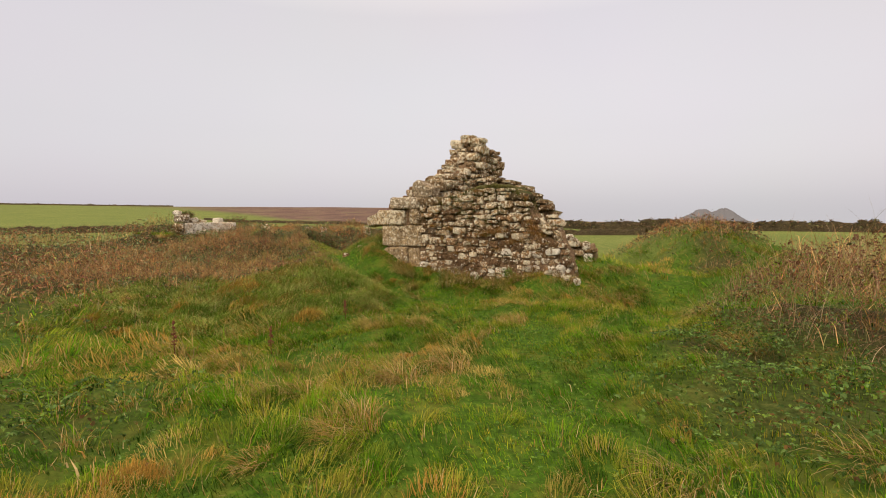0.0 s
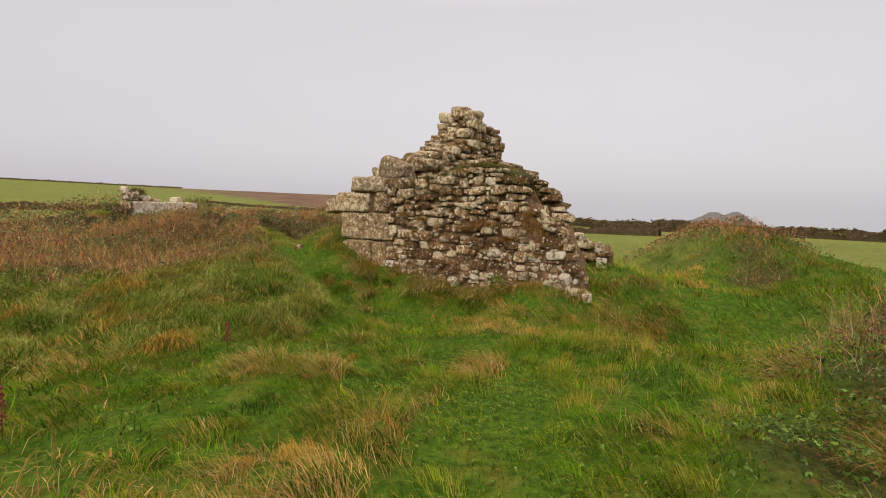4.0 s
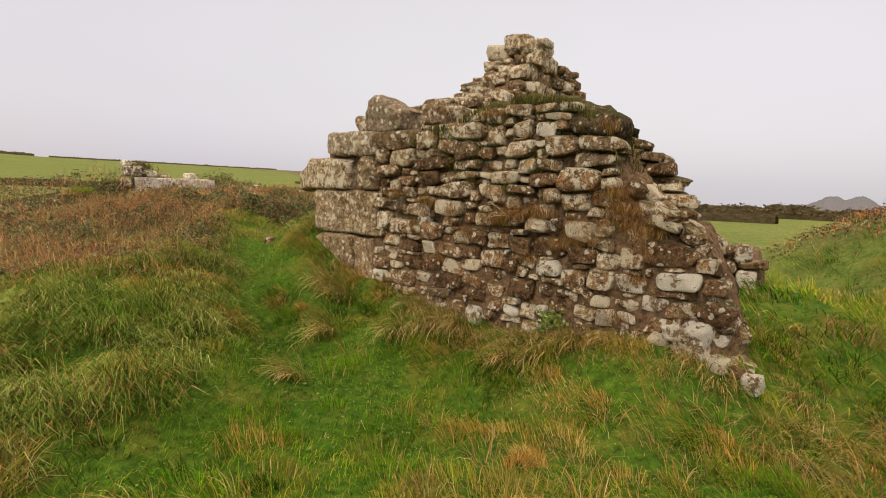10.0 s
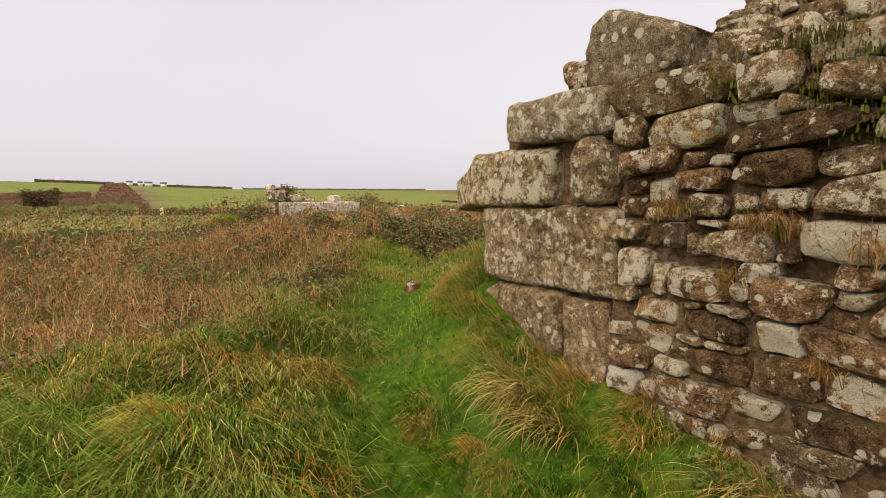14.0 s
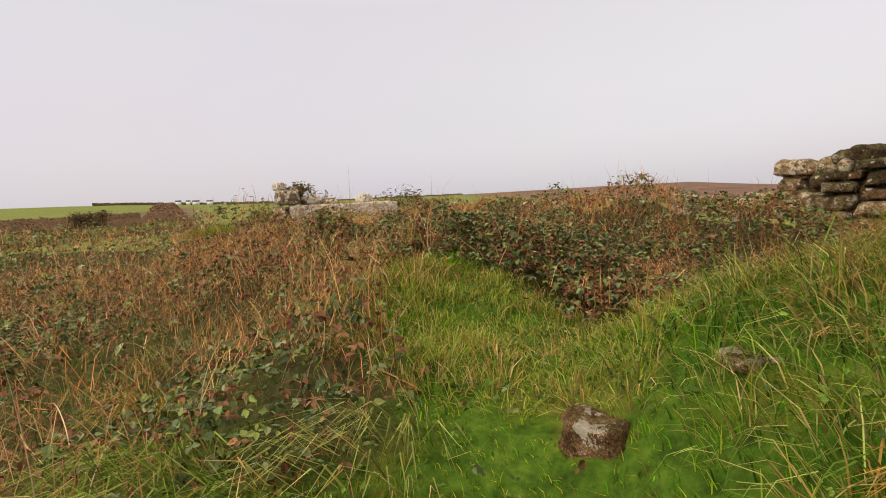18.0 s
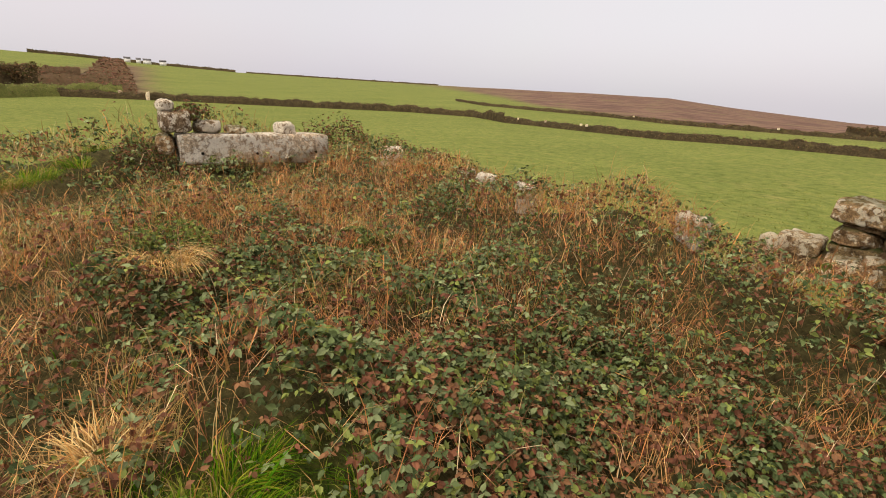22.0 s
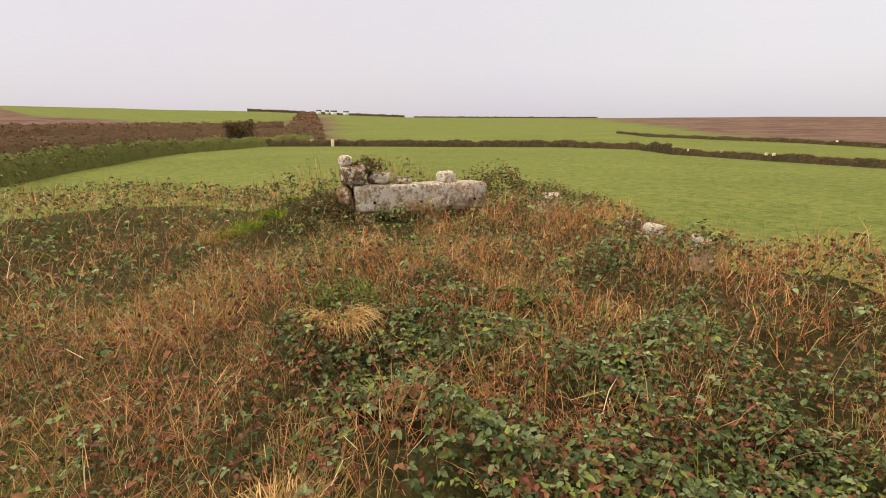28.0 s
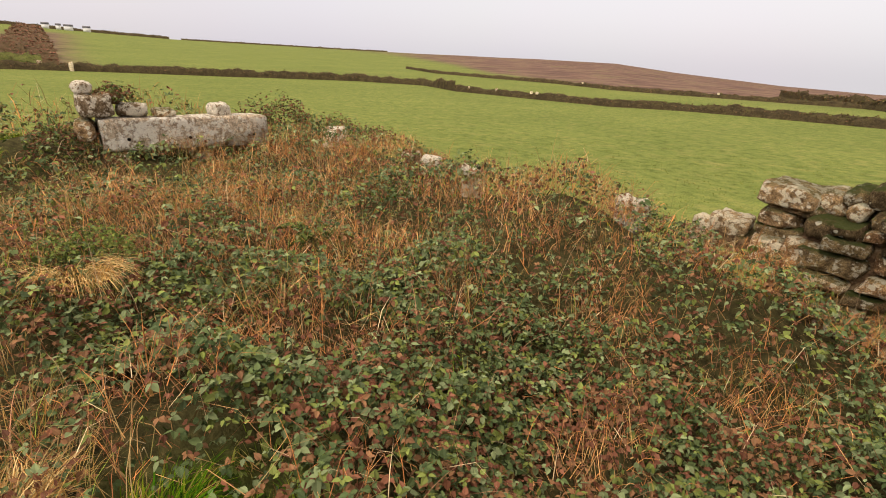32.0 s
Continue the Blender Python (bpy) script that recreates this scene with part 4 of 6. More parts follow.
cap = block("capstone", "lintel", wall_q, (0.05, 0.24, 2.10), (0.54, 0.36, 0.42), 223, (0, 0, 0), r=0.06, rough=0.03, chips=1)
for vert in cap.data.vertices:  # its top slopes down from a blunt peak
    t = vert.co.x / (0.54 * K) + 0.5
    if vert.co.z > 0:
        vert.co.z *= 1 - 1.15 * max(0, t - 0.26) - 1.3 * max(0, 0.2 - t)

# back wall
B_TOP = [(-3.91, 1.08), (-3.82, 1.17), (-3.48, 1.26), (-3.25, 1.35), (-2.8, 1.4), (-1.9, 1.7), (-0.77, 2.1), (-0.1, 2.44)]
wall_b = wall_thing("wall_back", "tumbled drystone back wall rising towards the gable")
core("core", wall_b, B_TOP, 4.80, 5.4, M_EARTH, 0.0)
btop = line(B_TOP)
for cell in rubble(rng, -3.55, -0.9, 0.4, btop, [(0.16, 60), (0.11, 300), (0.07, 600)], 2.1):
    cell_stone(rng, wall_b, cell, 4.72, 0.28, rng.choice(("mossy", "grey", "brown")), gap=0.010, bulge=0.05)
block("slab", "grey", wall_b, (-3.94, 5.10, 1.33), (0.37, 0.50, 0.14), 221, (0, 3, 3), r=0.03, rough=0.022, chips=5)
block("stone", "grey", wall_b, (-3.88, 5.11, 1.25), (0.31, 0.42, 0.07), 258, (0, 0, 0), r=0.03, rough=0.022, chips=5)
block("stone", "grey", wall_b, (-3.96, 5.03, 1.16), (0.25, 0.42, 0.13), 251, (0, 0, 0), r=0.03, rough=0.022, chips=5)
block("stone", "mossy", wall_b, (-3.93, 5.05, 1.06), (0.30, 0.42, 0.10), 257, (0, 0, 0), r=0.03, rough=0.022, chips=5)
block("stone", "pale", wall_b, (-4.29, 5.02, 1.02), (0.27, 0.34, 0.14), 252, (0, 4, 8), r=0.03, rough=0.022, chips=5)
block("stone", "grey", wall_b, (-4.21, 5.03, 0.90), (0.26, 0.34, 0.16), 259, (0, 0, 0), r=0.05, rough=0.022, chips=5)
block("stone", "mossy", wall_b, (-3.58, 4.96, 1.16), (0.38, 0.45, 0.15), 253, (0, 6, 0), r=0.08, rough=0.022, chips=5)
block("stone", "grey", wall_b, (-3.95, 4.91, 0.93), (0.22, 0.30, 0.23), 254, (0, -4, 0), r=0.05, rough=0.022, chips=5)
block("stone", "brown", wall_b, (-3.72, 4.89, 0.97), (0.26, 0.30, 0.20), 255, (0, 8, 0), r=0.06, rough=0.022, chips=5)
block("stone", "brown", wall_b, (-3.52, 4.96, 1.01), (0.17, 0.35, 0.17), 256, (0, 0, 0), r=0.06, rough=0.022, chips=5)
block("stone", "mossy", wall_b, (-3.77, 5.08, 1.24), (0.16, 0.40, 0.11), 260, (0, 0, 0), r=0.05, rough=0.022, chips=5)
block("stone", "mossy", wall_b, (-3.55, 5.10, 1.40), (0.15, 0.40, 0.12), 261, (0, 3, 0), r=0.07, rough=0.025, chips=4)
block("stone", "grey", wall_b, (-3.68, 5.12, 1.33), (0.18, 0.40, 0.17), 262, (0, 3, 0), r=0.07, rough=0.025, chips=4)
block("stone", "mossy", wall_b, (-3.40, 5.12, 1.41), (0.20, 0.45, 0.17), 263, (0, 3, 0), r=0.07, rough=0.025, chips=4)
block("stone", "grey", wall_b, (-3.52, 5.06, 1.30), (0.13, 0.40, 0.17), 264, (0, 3, 0), r=0.07, rough=0.025, chips=4)
block("stone", "mossy", wall_b, (-3.34, 5.02, 1.28), (0.18, 0.40, 0.16), 265, (0, 3, 0), r=0.07, rough=0.025, chips=4)
for a, zz, w, h in ((-2.8, 1.42, 0.5, 0.14), (-2.23, 1.6, 0.5, 0.16), (-1.56, 1.83, 0.5, 0.16), (-0.99, 2.05, 0.5, 0.18)):
    piece("capstone", rng.choice(BOULDERS["mossy"]), wall_b, (a, 4.98, zz), (w, 0.45, h), (0, rng.uniform(-10, 2), rng.uniform(-15, 15)))

# fireplace with its great lintel
fire = new("fireplace")
fire.matrix_basis = HOUSE @ pose(-10.3 * K, 2.42 * K, 0)
tagged(fire, "ruined hearth with a long lichened granite lintel", "fireplace")
block("lintel", "hearth", fire, (-0.2, 0, 1.10), (0.42, 2.1, 0.42), 231, (0, 0, 0), r=0.05, rough=0.02, chips=3)
# near-black discs paint the shade inside the lintel's drilled holes
M_SOCKET_SHADE, snt, sbs = mat_base("socket_shade", 1.0, 0.0)
sbs.inputs["Base Color"].default_value = (0.012, 0.010, 0.008, 1)
for nm, lab, mt, yy, zz, rad in (("socket", "dark disc for the shade in a small drilled socket", M_SOCKET_SHADE, -0.75, 1.05, 0.022), ("socket", "dark disc for the shade in a small drilled socket", M_SOCKET_SHADE, -0.03, 1.04, 0.022), ("socket", "dark disc for the shade in a small drilled socket", M_SOCKET_SHADE, 0.84, 1.05, 0.022),
                                 ("lichen_patch", "round white lichen patch", M_QUARTZ, -0.34, 0.97, 0.068), ("lichen_patch", "round white lichen patch", M_QUARTZ, 0.42, 0.968, 0.066)):
    bm = bmesh.new()
    bmesh.ops.create_cone(bm, segments=18, radius1=rad * K, radius2=rad * K * 0.85, depth=0.03, cap_ends=True)
    for vert in bm.verts:
        vert.co.x *= 1 + 0.16 * noise.noise((vert.co.x * 20, vert.co.y * 20, yy))
        vert.co.y *= 1 + 0.2 * noise.noise((vert.co.y * 20, vert.co.x * 20, yy))
    part(nm, bm, mt, fire, lab).matrix_basis = pose(0.008 * K, yy * K, zz * K, 0, 90, 0)
block("jamb", "brown", fire, (-0.22, -0.90, 0.66), (0.45, 0.3, 0.46), 232)
block("jamb", "brown", fire, (-0.22, 0.88, 0.66), (0.45, 0.3, 0.46), 233)
block("jamb", "brown", fire, (-0.26, 0.15, 0.64), (0.35, 0.24, 0.42), 235)
block("hearth_back", "brown", fire, (-0.78, 0, 0.75), (0.3, 2.4, 0.8), 234)
for i, (at, size, kd) in enumerate((((-0.2, -1.17, 1.17), (0.4, 0.2, 0.26), "grey"), ((-0.2, -1.03, 1.46), (0.4, 0.36, 0.27), "white"), ((-0.3, -1.12, 1.66), (0.3, 0.2, 0.15), "white"), ((-0.25, -0.62, 1.39), (0.36, 0.34, 0.17), "white"),
                                    ((-0.25, -0.27, 1.36), (0.36, 0.26, 0.11), "grey"), ((-0.25, 0.45, 1.38), (0.34, 0.24, 0.17), "white"), ((-0.28, -0.8, 1.55), (0.3, 0.16, 0.14), "brown"))):
    block("stone", kd, fire, at, size, 240 + i, (0, 0, 10 * (i % 3) - 10), r=0.06, rough=0.025, chips=5)


def loose(label, at, size, kd, turn=0, tilt=0, top=None):
    x, y = at
    ob = new("fallen_stone", BOULDERS[kd][int(abs(x * 37)) % 5])
    z = ground_at(x * K, y * K)
    if top is not None:
        low = z / K - 0.06
        size = (size[0], size[1], top - low)
        z = low * K + size[2] * K * 0.2
    ob.matrix_basis = pose(x * K, y * K, z + size[2] * K * 0.3, tilt, 0, turn) @ Matrix.Diagonal((size[0] * K, size[1] * K, size[2] * K, 1))
    return tagged(ob, label, "stone", "fallen stones")


def at_uv(u, v):
    return JX + CA * u - SA * v, JY + SA * u + CA * v


loose("reddish earth-stained stone set in the step", (-2.43, 12.36), (0.16, 0.12, 0.2), "brown", -20, top=0.59)
loose("brown stone showing in the grassy slope", (-2.06, 12.46), (0.2, 0.13, 0.2), "brown", 25, top=0.775)
loose("pale stone fallen from the wall end", at_uv(3.55, -0.1), (0.12, 0.10, 0.12), "white", 40)
loose("pale flat stone in the grass", at_uv(3.35, -0.06), (0.15, 0.13, 0.1), "pale", 40)
loose("brown stone sunk in the grass", at_uv(3.46, -0.06), (0.15, 0.13, 0.08), "brown", 10)
loose("squared pale block on the bank", at_uv(-4.95, 4.6), (0.24, 0.20, 0.45), "white", -28, top=1.13)
loose("pale stone at the wall gap", at_uv(-4.45, 4.95), (0.2, 0.24, 0.3), "pale", -30, top=1.05)
loose("pale stone half sunk in the bank", at_uv(-6.6, 4.25), (0.2, 0.2, 0.25), "white", 30, top=1.14)
loose("pale stones half sunk in the bank", at_uv(-7.3, 4.25), (0.22, 0.2, 0.25), "white", 10, top=1.13)
loose("pale stone half sunk in the bank", at_uv(-7.68, 4.22), (0.22, 0.2, 0.25), "white", 60, top=1.13)
loose("pale stone half sunk in the bank", at_uv(-9.5, 4.15), (0.3, 0.25, 0.3), "white", 80, top=1.2)
loose("pale stone on the low bank", (3.15, 12.5), (0.26, 0.25, 0.2), "pale", 20)
loose("pale stone on the low bank", (3.6, 12.36), (0.2, 0.2, 0.24), "white", 70)
loose("pale stone on the low bank", (3.4, 12.6), (0.2, 0.2, 0.2), "grey", 50)


# ---- distant hedges, bank and tor ----
def hedge(name, label, pts, height, width, material, seed, kind=""):
    """A lumpy field bank along bearings and distances from the house."""
    bm = bmesh.new()
    dense = []
    for (a0, r0), (a1, r1) in zip(pts, pts[1:]):
        n = max(4, int(abs(a1 - a0) * 2.2))
        dense += [(a0 + (a1 - a0) * i / n, r0 + (r1 - r0) * i / n) for i in range(n)]
    dense.append(pts[-1])
    rows = []
    for i, (az, r) in enumerate(dense):
        a = radians(az)
        row = []
        for k in range(9):
            t = k / 8
            off = (t - 0.5) * width
            rr = r + off
            X, Y = (FARC[0] * K - math.sin(a) * rr), (FARC[1] * K + math.cos(a) * rr)
            dome = math.sin(math.pi * t) ** 0.55
            hh = height * (1 + 0.35 * noise.noise((X * 0.3 + seed, Y * 0.3, 0)) + 0.3 * noise.noise((X * 1.1, Y * 1.1, seed)))
            row.append(bm.verts.new((X + 0.3 * noise.noise((X, Y, 2)), Y, ground_at(X, Y) - 0.1 + dome * hh)))
        rows.append(row)
    for a, b in zip(rows, rows[1:]):
        for k in range(8):
            bm.faces.new((a[k], a[k + 1], b[k + 1], b[k]))
    bmesh.ops.recalc_face_normals(bm, faces=bm.faces[:])
    ob = part(name, bm, material, None)
    return tagged(ob, label, "hedge", kind=kind)


def hedge_row(name, label, pts, height, width, material, seed, n, leaf, tints):
    """A field hedge: its bank with the twiggy growth that covers it."""
    ob = hedge(name, label, pts, height, width, material, seed)
    rs = np.random.RandomState(seed)
    co = np.empty(len(ob.data.vertices) * 3)
    ob.data.vertices.foreach_get("co", co)
    co = co.reshape(-1, 9, 3)
    i, t = rs.randint(0, len(co) - 1, n), rs.uniform(0, 1, n)[:, None]
    k = rs.randint(0, 6, n)
    p = co[i, k] * (1 - t) + co[i + 1, k] * t
    p = p + rs.normal(0, 1, (n, 3)) * np.array([0.25, 0.25, 0.16]) * height * 0.5
    lf = leaves("foliage", p[:, 0], p[:, 1], p[:, 2], rs.uniform(*leaf, n), pickcol(np.array(tints), n, rs), rs, label)
    del lf["label"], lf["category"], lf["kind"]
    lf.parent = ob
    return ob


DARK = [(0.10, 0.070, 0.028), (0.135, 0.088, 0.038), (0.095, 0.088, 0.026), (0.165, 0.092, 0.042)]
LANE = [(0.13, 0.150, 0.05), (0.17, 0.165, 0.06), (0.15, 0.10, 0.05), (0.16, 0.19, 0.055)]
RUST = [(0.21, 0.090, 0.054), (0.16, 0.076, 0.046), (0.13, 0.090, 0.042), (0.25, 0.12, 0.070)]


def far_scenery():
    hedge_row("field_hedge", "dark overgrown stone hedge across the meadow", [(66, 104), (57, 102), (45, 98), (32, 98), (25, 91), (21.5, 76)], 1.25, 2.2, M_HEDGE, 1, 6500, (0.10, 0.26), DARK)
    hedge_row("field_hedge", "dark overgrown stone hedge with gaps across the meadow", [(21.5, 76), (16, 69), (12, 65), (5, 60), (-2, 61), (-18, 58), (-30, 62)], 0.85, 2.0, M_HEDGE, 2, 6500, (0.07, 0.2), DARK)
    hedge_row("far_hedge", "dark hedge below the moor", [(27, 180), (24, 152), (18, 136), (11, 124), (5, 110), (-1, 106), (-17, 100), (-30, 106)], 0.85, 2.2, M_HEDGE, 5, 6000, (0.14, 0.32), DARK)
    hedge_row("skyline_hedge", "dark hedge along the skyline", [(66.5, 606), (65.5, 606), (63, 612), (59, 614), (55, 614), (50, 614)], 2.4, 6, M_HEDGE, 7, 1500, (0.8, 1.6), DARK)
    hedge_row("skyline_hedge", "low dark hedge along the skyline", [(49, 614), (43, 614), (36, 614), (29, 612)], 1.4, 5, M_HEDGE, 8, 900, (0.7, 1.3), DARK)
    hedge_row("lane_bank", "long green and brown bank beside the meadow", [(100, 36), (92, 40), (86, 46), (79, 63), (73, 86), (66, 104), (60, 113)], 1.9, 6.5, M_BANK, 9, 8000, (0.10, 0.28), LANE)
    hedge_row("boundary_hedge", "dark hedge at the field's far side", [(-10, 130), (-15, 105), (-22, 82), (-30, 84), (-42, 90), (-60, 92)], 1.6, 2.5, M_HEDGE, 13, 5000, (0.25, 0.5), DARK)
    hedge_row("thorn_bush", "dark round thorn bush on the bank", [(68.7, 128), (67.4, 130), (66.1, 128)], 4.0, 6, M_HEDGE, 15, 2600, (0.2, 0.5), DARK)
    hedge_row("scrub", "dark brown scrub on the far slope", [(104, 78), (94, 88), (84, 108), (76, 128), (69, 142), (61, 160)], 2.0, 20, M_LANE, 17, 9000, (0.14, 0.42), RUST[:3] + DARK[:2])
    hedge_row("scrub", "rust-brown bracken and scrub on the far slope", [(100, 130), (90, 150), (80, 178), (72, 190), (66, 196), (63, 225)], 2.4, 22, M_LANE, 18, 7000, (0.22, 0.6), RUST)
    for i, r in enumerate((128, 160, 200, 250, 310, 380, 460, 545)):
        hedge_row("scrub", "rust-brown bracken filling the lane up the hill", [(63.2 - 0.3 * i, r * 1.05), (60.6, r), (58.8 + 0.12 * i, r * 0.97)], 1.2 + r / 400, r * 0.13, M_LANE, 30 + i, 1000, (0.0014 * r, 0.0036 * r), RUST)
    rg = random.Random(8)
    for az, r in ((58.0, 102), (60.2, 104), (20, 74), (17, 71), (13.2, 66.5), (12.6, 66), (31, 98), (8, 117), (3, 110), (-5, 104)):
        a = radians(az)
        X, Y = FARC[0] * K - math.sin(a) * (r - 1.2), FARC[1] * K + math.cos(a) * (r - 1.2)
        ob = new("hedge_stone", rg.choice(BOULDERS["pale"]))
        tall = az > 57
        sz = (0.5, 0.5, 1.5) if tall else (rg.uniform(0.2, 0.38), 0.3, 0.3)
        ob.matrix_basis = pose(X, Y, ground_at(X, Y) + (0.6 if tall else 0.75), 0, 0, rg.uniform(0, 90)) @ Matrix.Diagonal((*sz, 1))
        tagged(ob, "white granite gatepost at the hedge" if tall else "white stone showing in the hedge", "stone", "hedge stones")
    for az, wide in ((59.3, 5.5), (58.4, 4.0), (57.7, 7.0), (56.4, 6.0)):
        cottage(az, 604, wide)


def cottage(az, r, wide):
    """A small white house on the far skyline."""
    a = radians(az)
    X, Y = FARC[0] * K - math.sin(a) * r, FARC[1] * K + math.cos(a) * r
    root = new("cottage")
    root.matrix_basis = pose(X, Y, ground_at(X, Y) - 0.3, 0, 0, az)
    tagged(root, "white cottage on the far skyline", "house", "far cottages")
    bm = bmesh.new()
    bmesh.ops.create_cube(bm, size=1, matrix=Matrix.Translation((0, 0, 1.9)) @ Matrix.Diagonal((wide, 5, 3.8, 1)))
    part("wall", bm, M_LIME, root)
    bm = bmesh.new()
    vs = [bm.verts.new(q) for q in ((-wide / 2 - 0.2, -2.7, 3.75), (wide / 2 + 0.2, -2.7, 3.75), (wide / 2 + 0.2, 0, 5.4), (-wide / 2 - 0.2, 0, 5.4), (-wide / 2 - 0.2, 2.7, 3.75), (wide / 2 + 0.2, 2.7, 3.75))]
    for f in ((0, 1, 2, 3), (3, 2, 5, 4), (0, 3, 4), (1, 5, 2), (0, 4, 5, 1)):
        bm.faces.new([vs[k] for k in f])
    bmesh.ops.recalc_face_normals(bm, faces=bm.faces[:])
    part("roof", bm, M_TOR, root, "grey slate roof")
    return root


M_LIME, lnt, lbs = mat_base("limewash", 0.9, 0.2)
lnt.links.new(nd_ramp(lnt, nd_noise(lnt, 2, 4).outputs["Fac"], [(0.3, (0.70, 0.68, 0.64)), (0.7, (0.82, 0.80, 0.77))]), lbs.inputs["Base Color"])


def tor():
    bm = bmesh.new()
    prof = line([(-33.5, -1.2), (-31.6, -0.6), (-30.9, -0.1), (-30.1, 0.5), (-29.5, 0.68), (-29.0, 0.42), (-28.5, 0.22), (-28.0, 0.55), (-27.2, 0.5), (-26.6, 0.1), (-25.4, -0.5), (-22, -0.9), (-19, -1.2)])
    R = 1400.0
    front, back = [], []
    for i in range(141):
        az = -33.5 + 14.5 * i / 140
        a = radians(az)
        e = prof(az) + (0.10 * noise.noise((az * 3, 0, 0)) + 0.09 * noise.noise((az * 8, 1, 0))) * max(0.0, min(1.0, prof(az) + 0.7))
        z = 2.0 + R * math.tan(radians(e))
        X, Y = FARC[0] * K - math.sin(a) * R, FARC[1] * K + math.cos(a) * R
        front.append((bm.verts.new((X * 0.93, Y * 0.93, -40)), bm.verts.new((X * 0.965, Y * 0.965, -40 + (z + 40) * 0.62)), bm.verts.new((X, Y, z)), bm.verts.new((X * 1.08, Y * 1.08, -40))))
    for a, b in zip(front, front[1:]):
        for k in range(3):
            bm.faces.new((a[k], b[k], b[k + 1], a[k + 1]))
    bmesh.ops.recalc_face_normals(bm, faces=bm.faces[:])
    return tagged(part("backdrop", bm, M_TOR, None), "rocky hill far off, distance haze put into its grey colour", "hill", kind="structure")


tor()

# ---- plants ----
GREENS = np.array([(0.088, 0.196, 0.005), (0.050, 0.152, 0.005), (0.150, 0.216, 0.010), (0.205, 0.214, 0.020), (0.024, 0.062, 0.005)])
RANK = np.array([(0.205, 0.270, 0.042), (0.310, 0.330, 0.085), (0.146, 0.218, 0.028), (0.37, 0.30, 0.10), (0.090, 0.150, 0.019)])
MOP = np.array([(0.54, 0.36, 0.14), (0.46, 0.25, 0.08), (0.60, 0.44, 0.20), (0.36, 0.34, 0.09), (0.40, 0.22, 0.07)])
STRAWS = np.array([(0.37, 0.235, 0.066), (0.31, 0.165, 0.042), (0.45, 0.31, 0.14), (0.27, 0.165, 0.05), (0.25, 0.205, 0.065)])
BRAMBLE = np.array([(0.060, 0.085, 0.030), (0.098, 0.130, 0.046), (0.160, 0.190, 0.085), (0.150, 0.060, 0.032), (0.185, 0.092, 0.042), (0.145, 0.170, 0.040)])
STEMS = np.array([(0.50, 0.205, 0.066), (0.52, 0.300, 0.115), (0.26, 0.105, 0.042), (0.62, 0.47, 0.27)])
DULL = np.array([(0.27, 0.165, 0.07), (0.34, 0.235, 0.095), (0.17, 0.105, 0.045), (0.24, 0.19, 0.065)])


def blades(name, X, Y, L, W, lean, head, tint, label, rs, lift=0.0, material=None, segs=2, zbase=None, category="grass"):
    """Tapered blades that bend over towards their heading; one mesh."""
    n = len(X)
    Z = (ground_z(X, Y) if zbase is None else zbase) + lift
    side = head + np.pi / 2 + rs.normal(0, 0.5, n)
    sx, sy = np.cos(side) * W / 2, np.sin(side) * W / 2
    hx, hy = np.cos(head), np.sin(head)
    nv = 2 * segs + 1
    v = np.empty((n, nv, 3))
    out, up = np.zeros(n), np.full(n, -0.02)
    for k in range(segs + 1):
        t = k / segs
        px, py, pz = X + hx * out, Y + hy * out, Z + up
        w = (1 - t) ** 0.6
        if k < segs:
            v[:, 2 * k] = np.c_[px - sx * w, py - sy * w, pz]
            v[:, 2 * k + 1] = np.c_[px + sx * w, py + sy * w, pz]
            ang = lean * (0.35 + 1.3 * (k + 0.5) / segs)
            out, up = out + np.sin(ang) * L / segs, up + np.cos(ang) * L / segs + (0.02 if k == 0 else 0)
        else:
            v[:, 2 * k] = np.c_[px, py, pz]
    i = np.arange(n)[:, None] * nv
    tri = []
    for k in range(segs - 1):
        tri += [i + [2 * k, 2 * k + 1, 2 * k + 3], i + [2 * k, 2 * k + 3, 2 * k + 2]]
    tri.append(i + [2 * segs - 2, 2 * segs - 1, 2 * segs])
    me = mesh_arrays(name, v.reshape(-1, 3), np.concatenate(tri), material or M_GRASS, np.repeat(tint, nv, 0))
    return tagged(new(name, me), label, category, kind="stuff")


def pickcol(table, n, rs, weights=None):
    c = table[rs.choice(len(table), n, p=weights)]
    return c * rs.uniform(0.7, 1.3, (n, 1))


def free_of_walls(x, y):
    u, v = uv(x, y)
    f = (u > -1.05) & (u < 3.4 - np.clip(v, 0, 1) * 0.2) & (v > 0.0) & (v < 0.75)
    g = (u > -1.0) & (u < 0) & (v > 0) & (v < 5.1)
    b = (u > -4.2) & (u < 0) & (v > 4.75) & (v < 5.4)
    return ~(f | g | b)


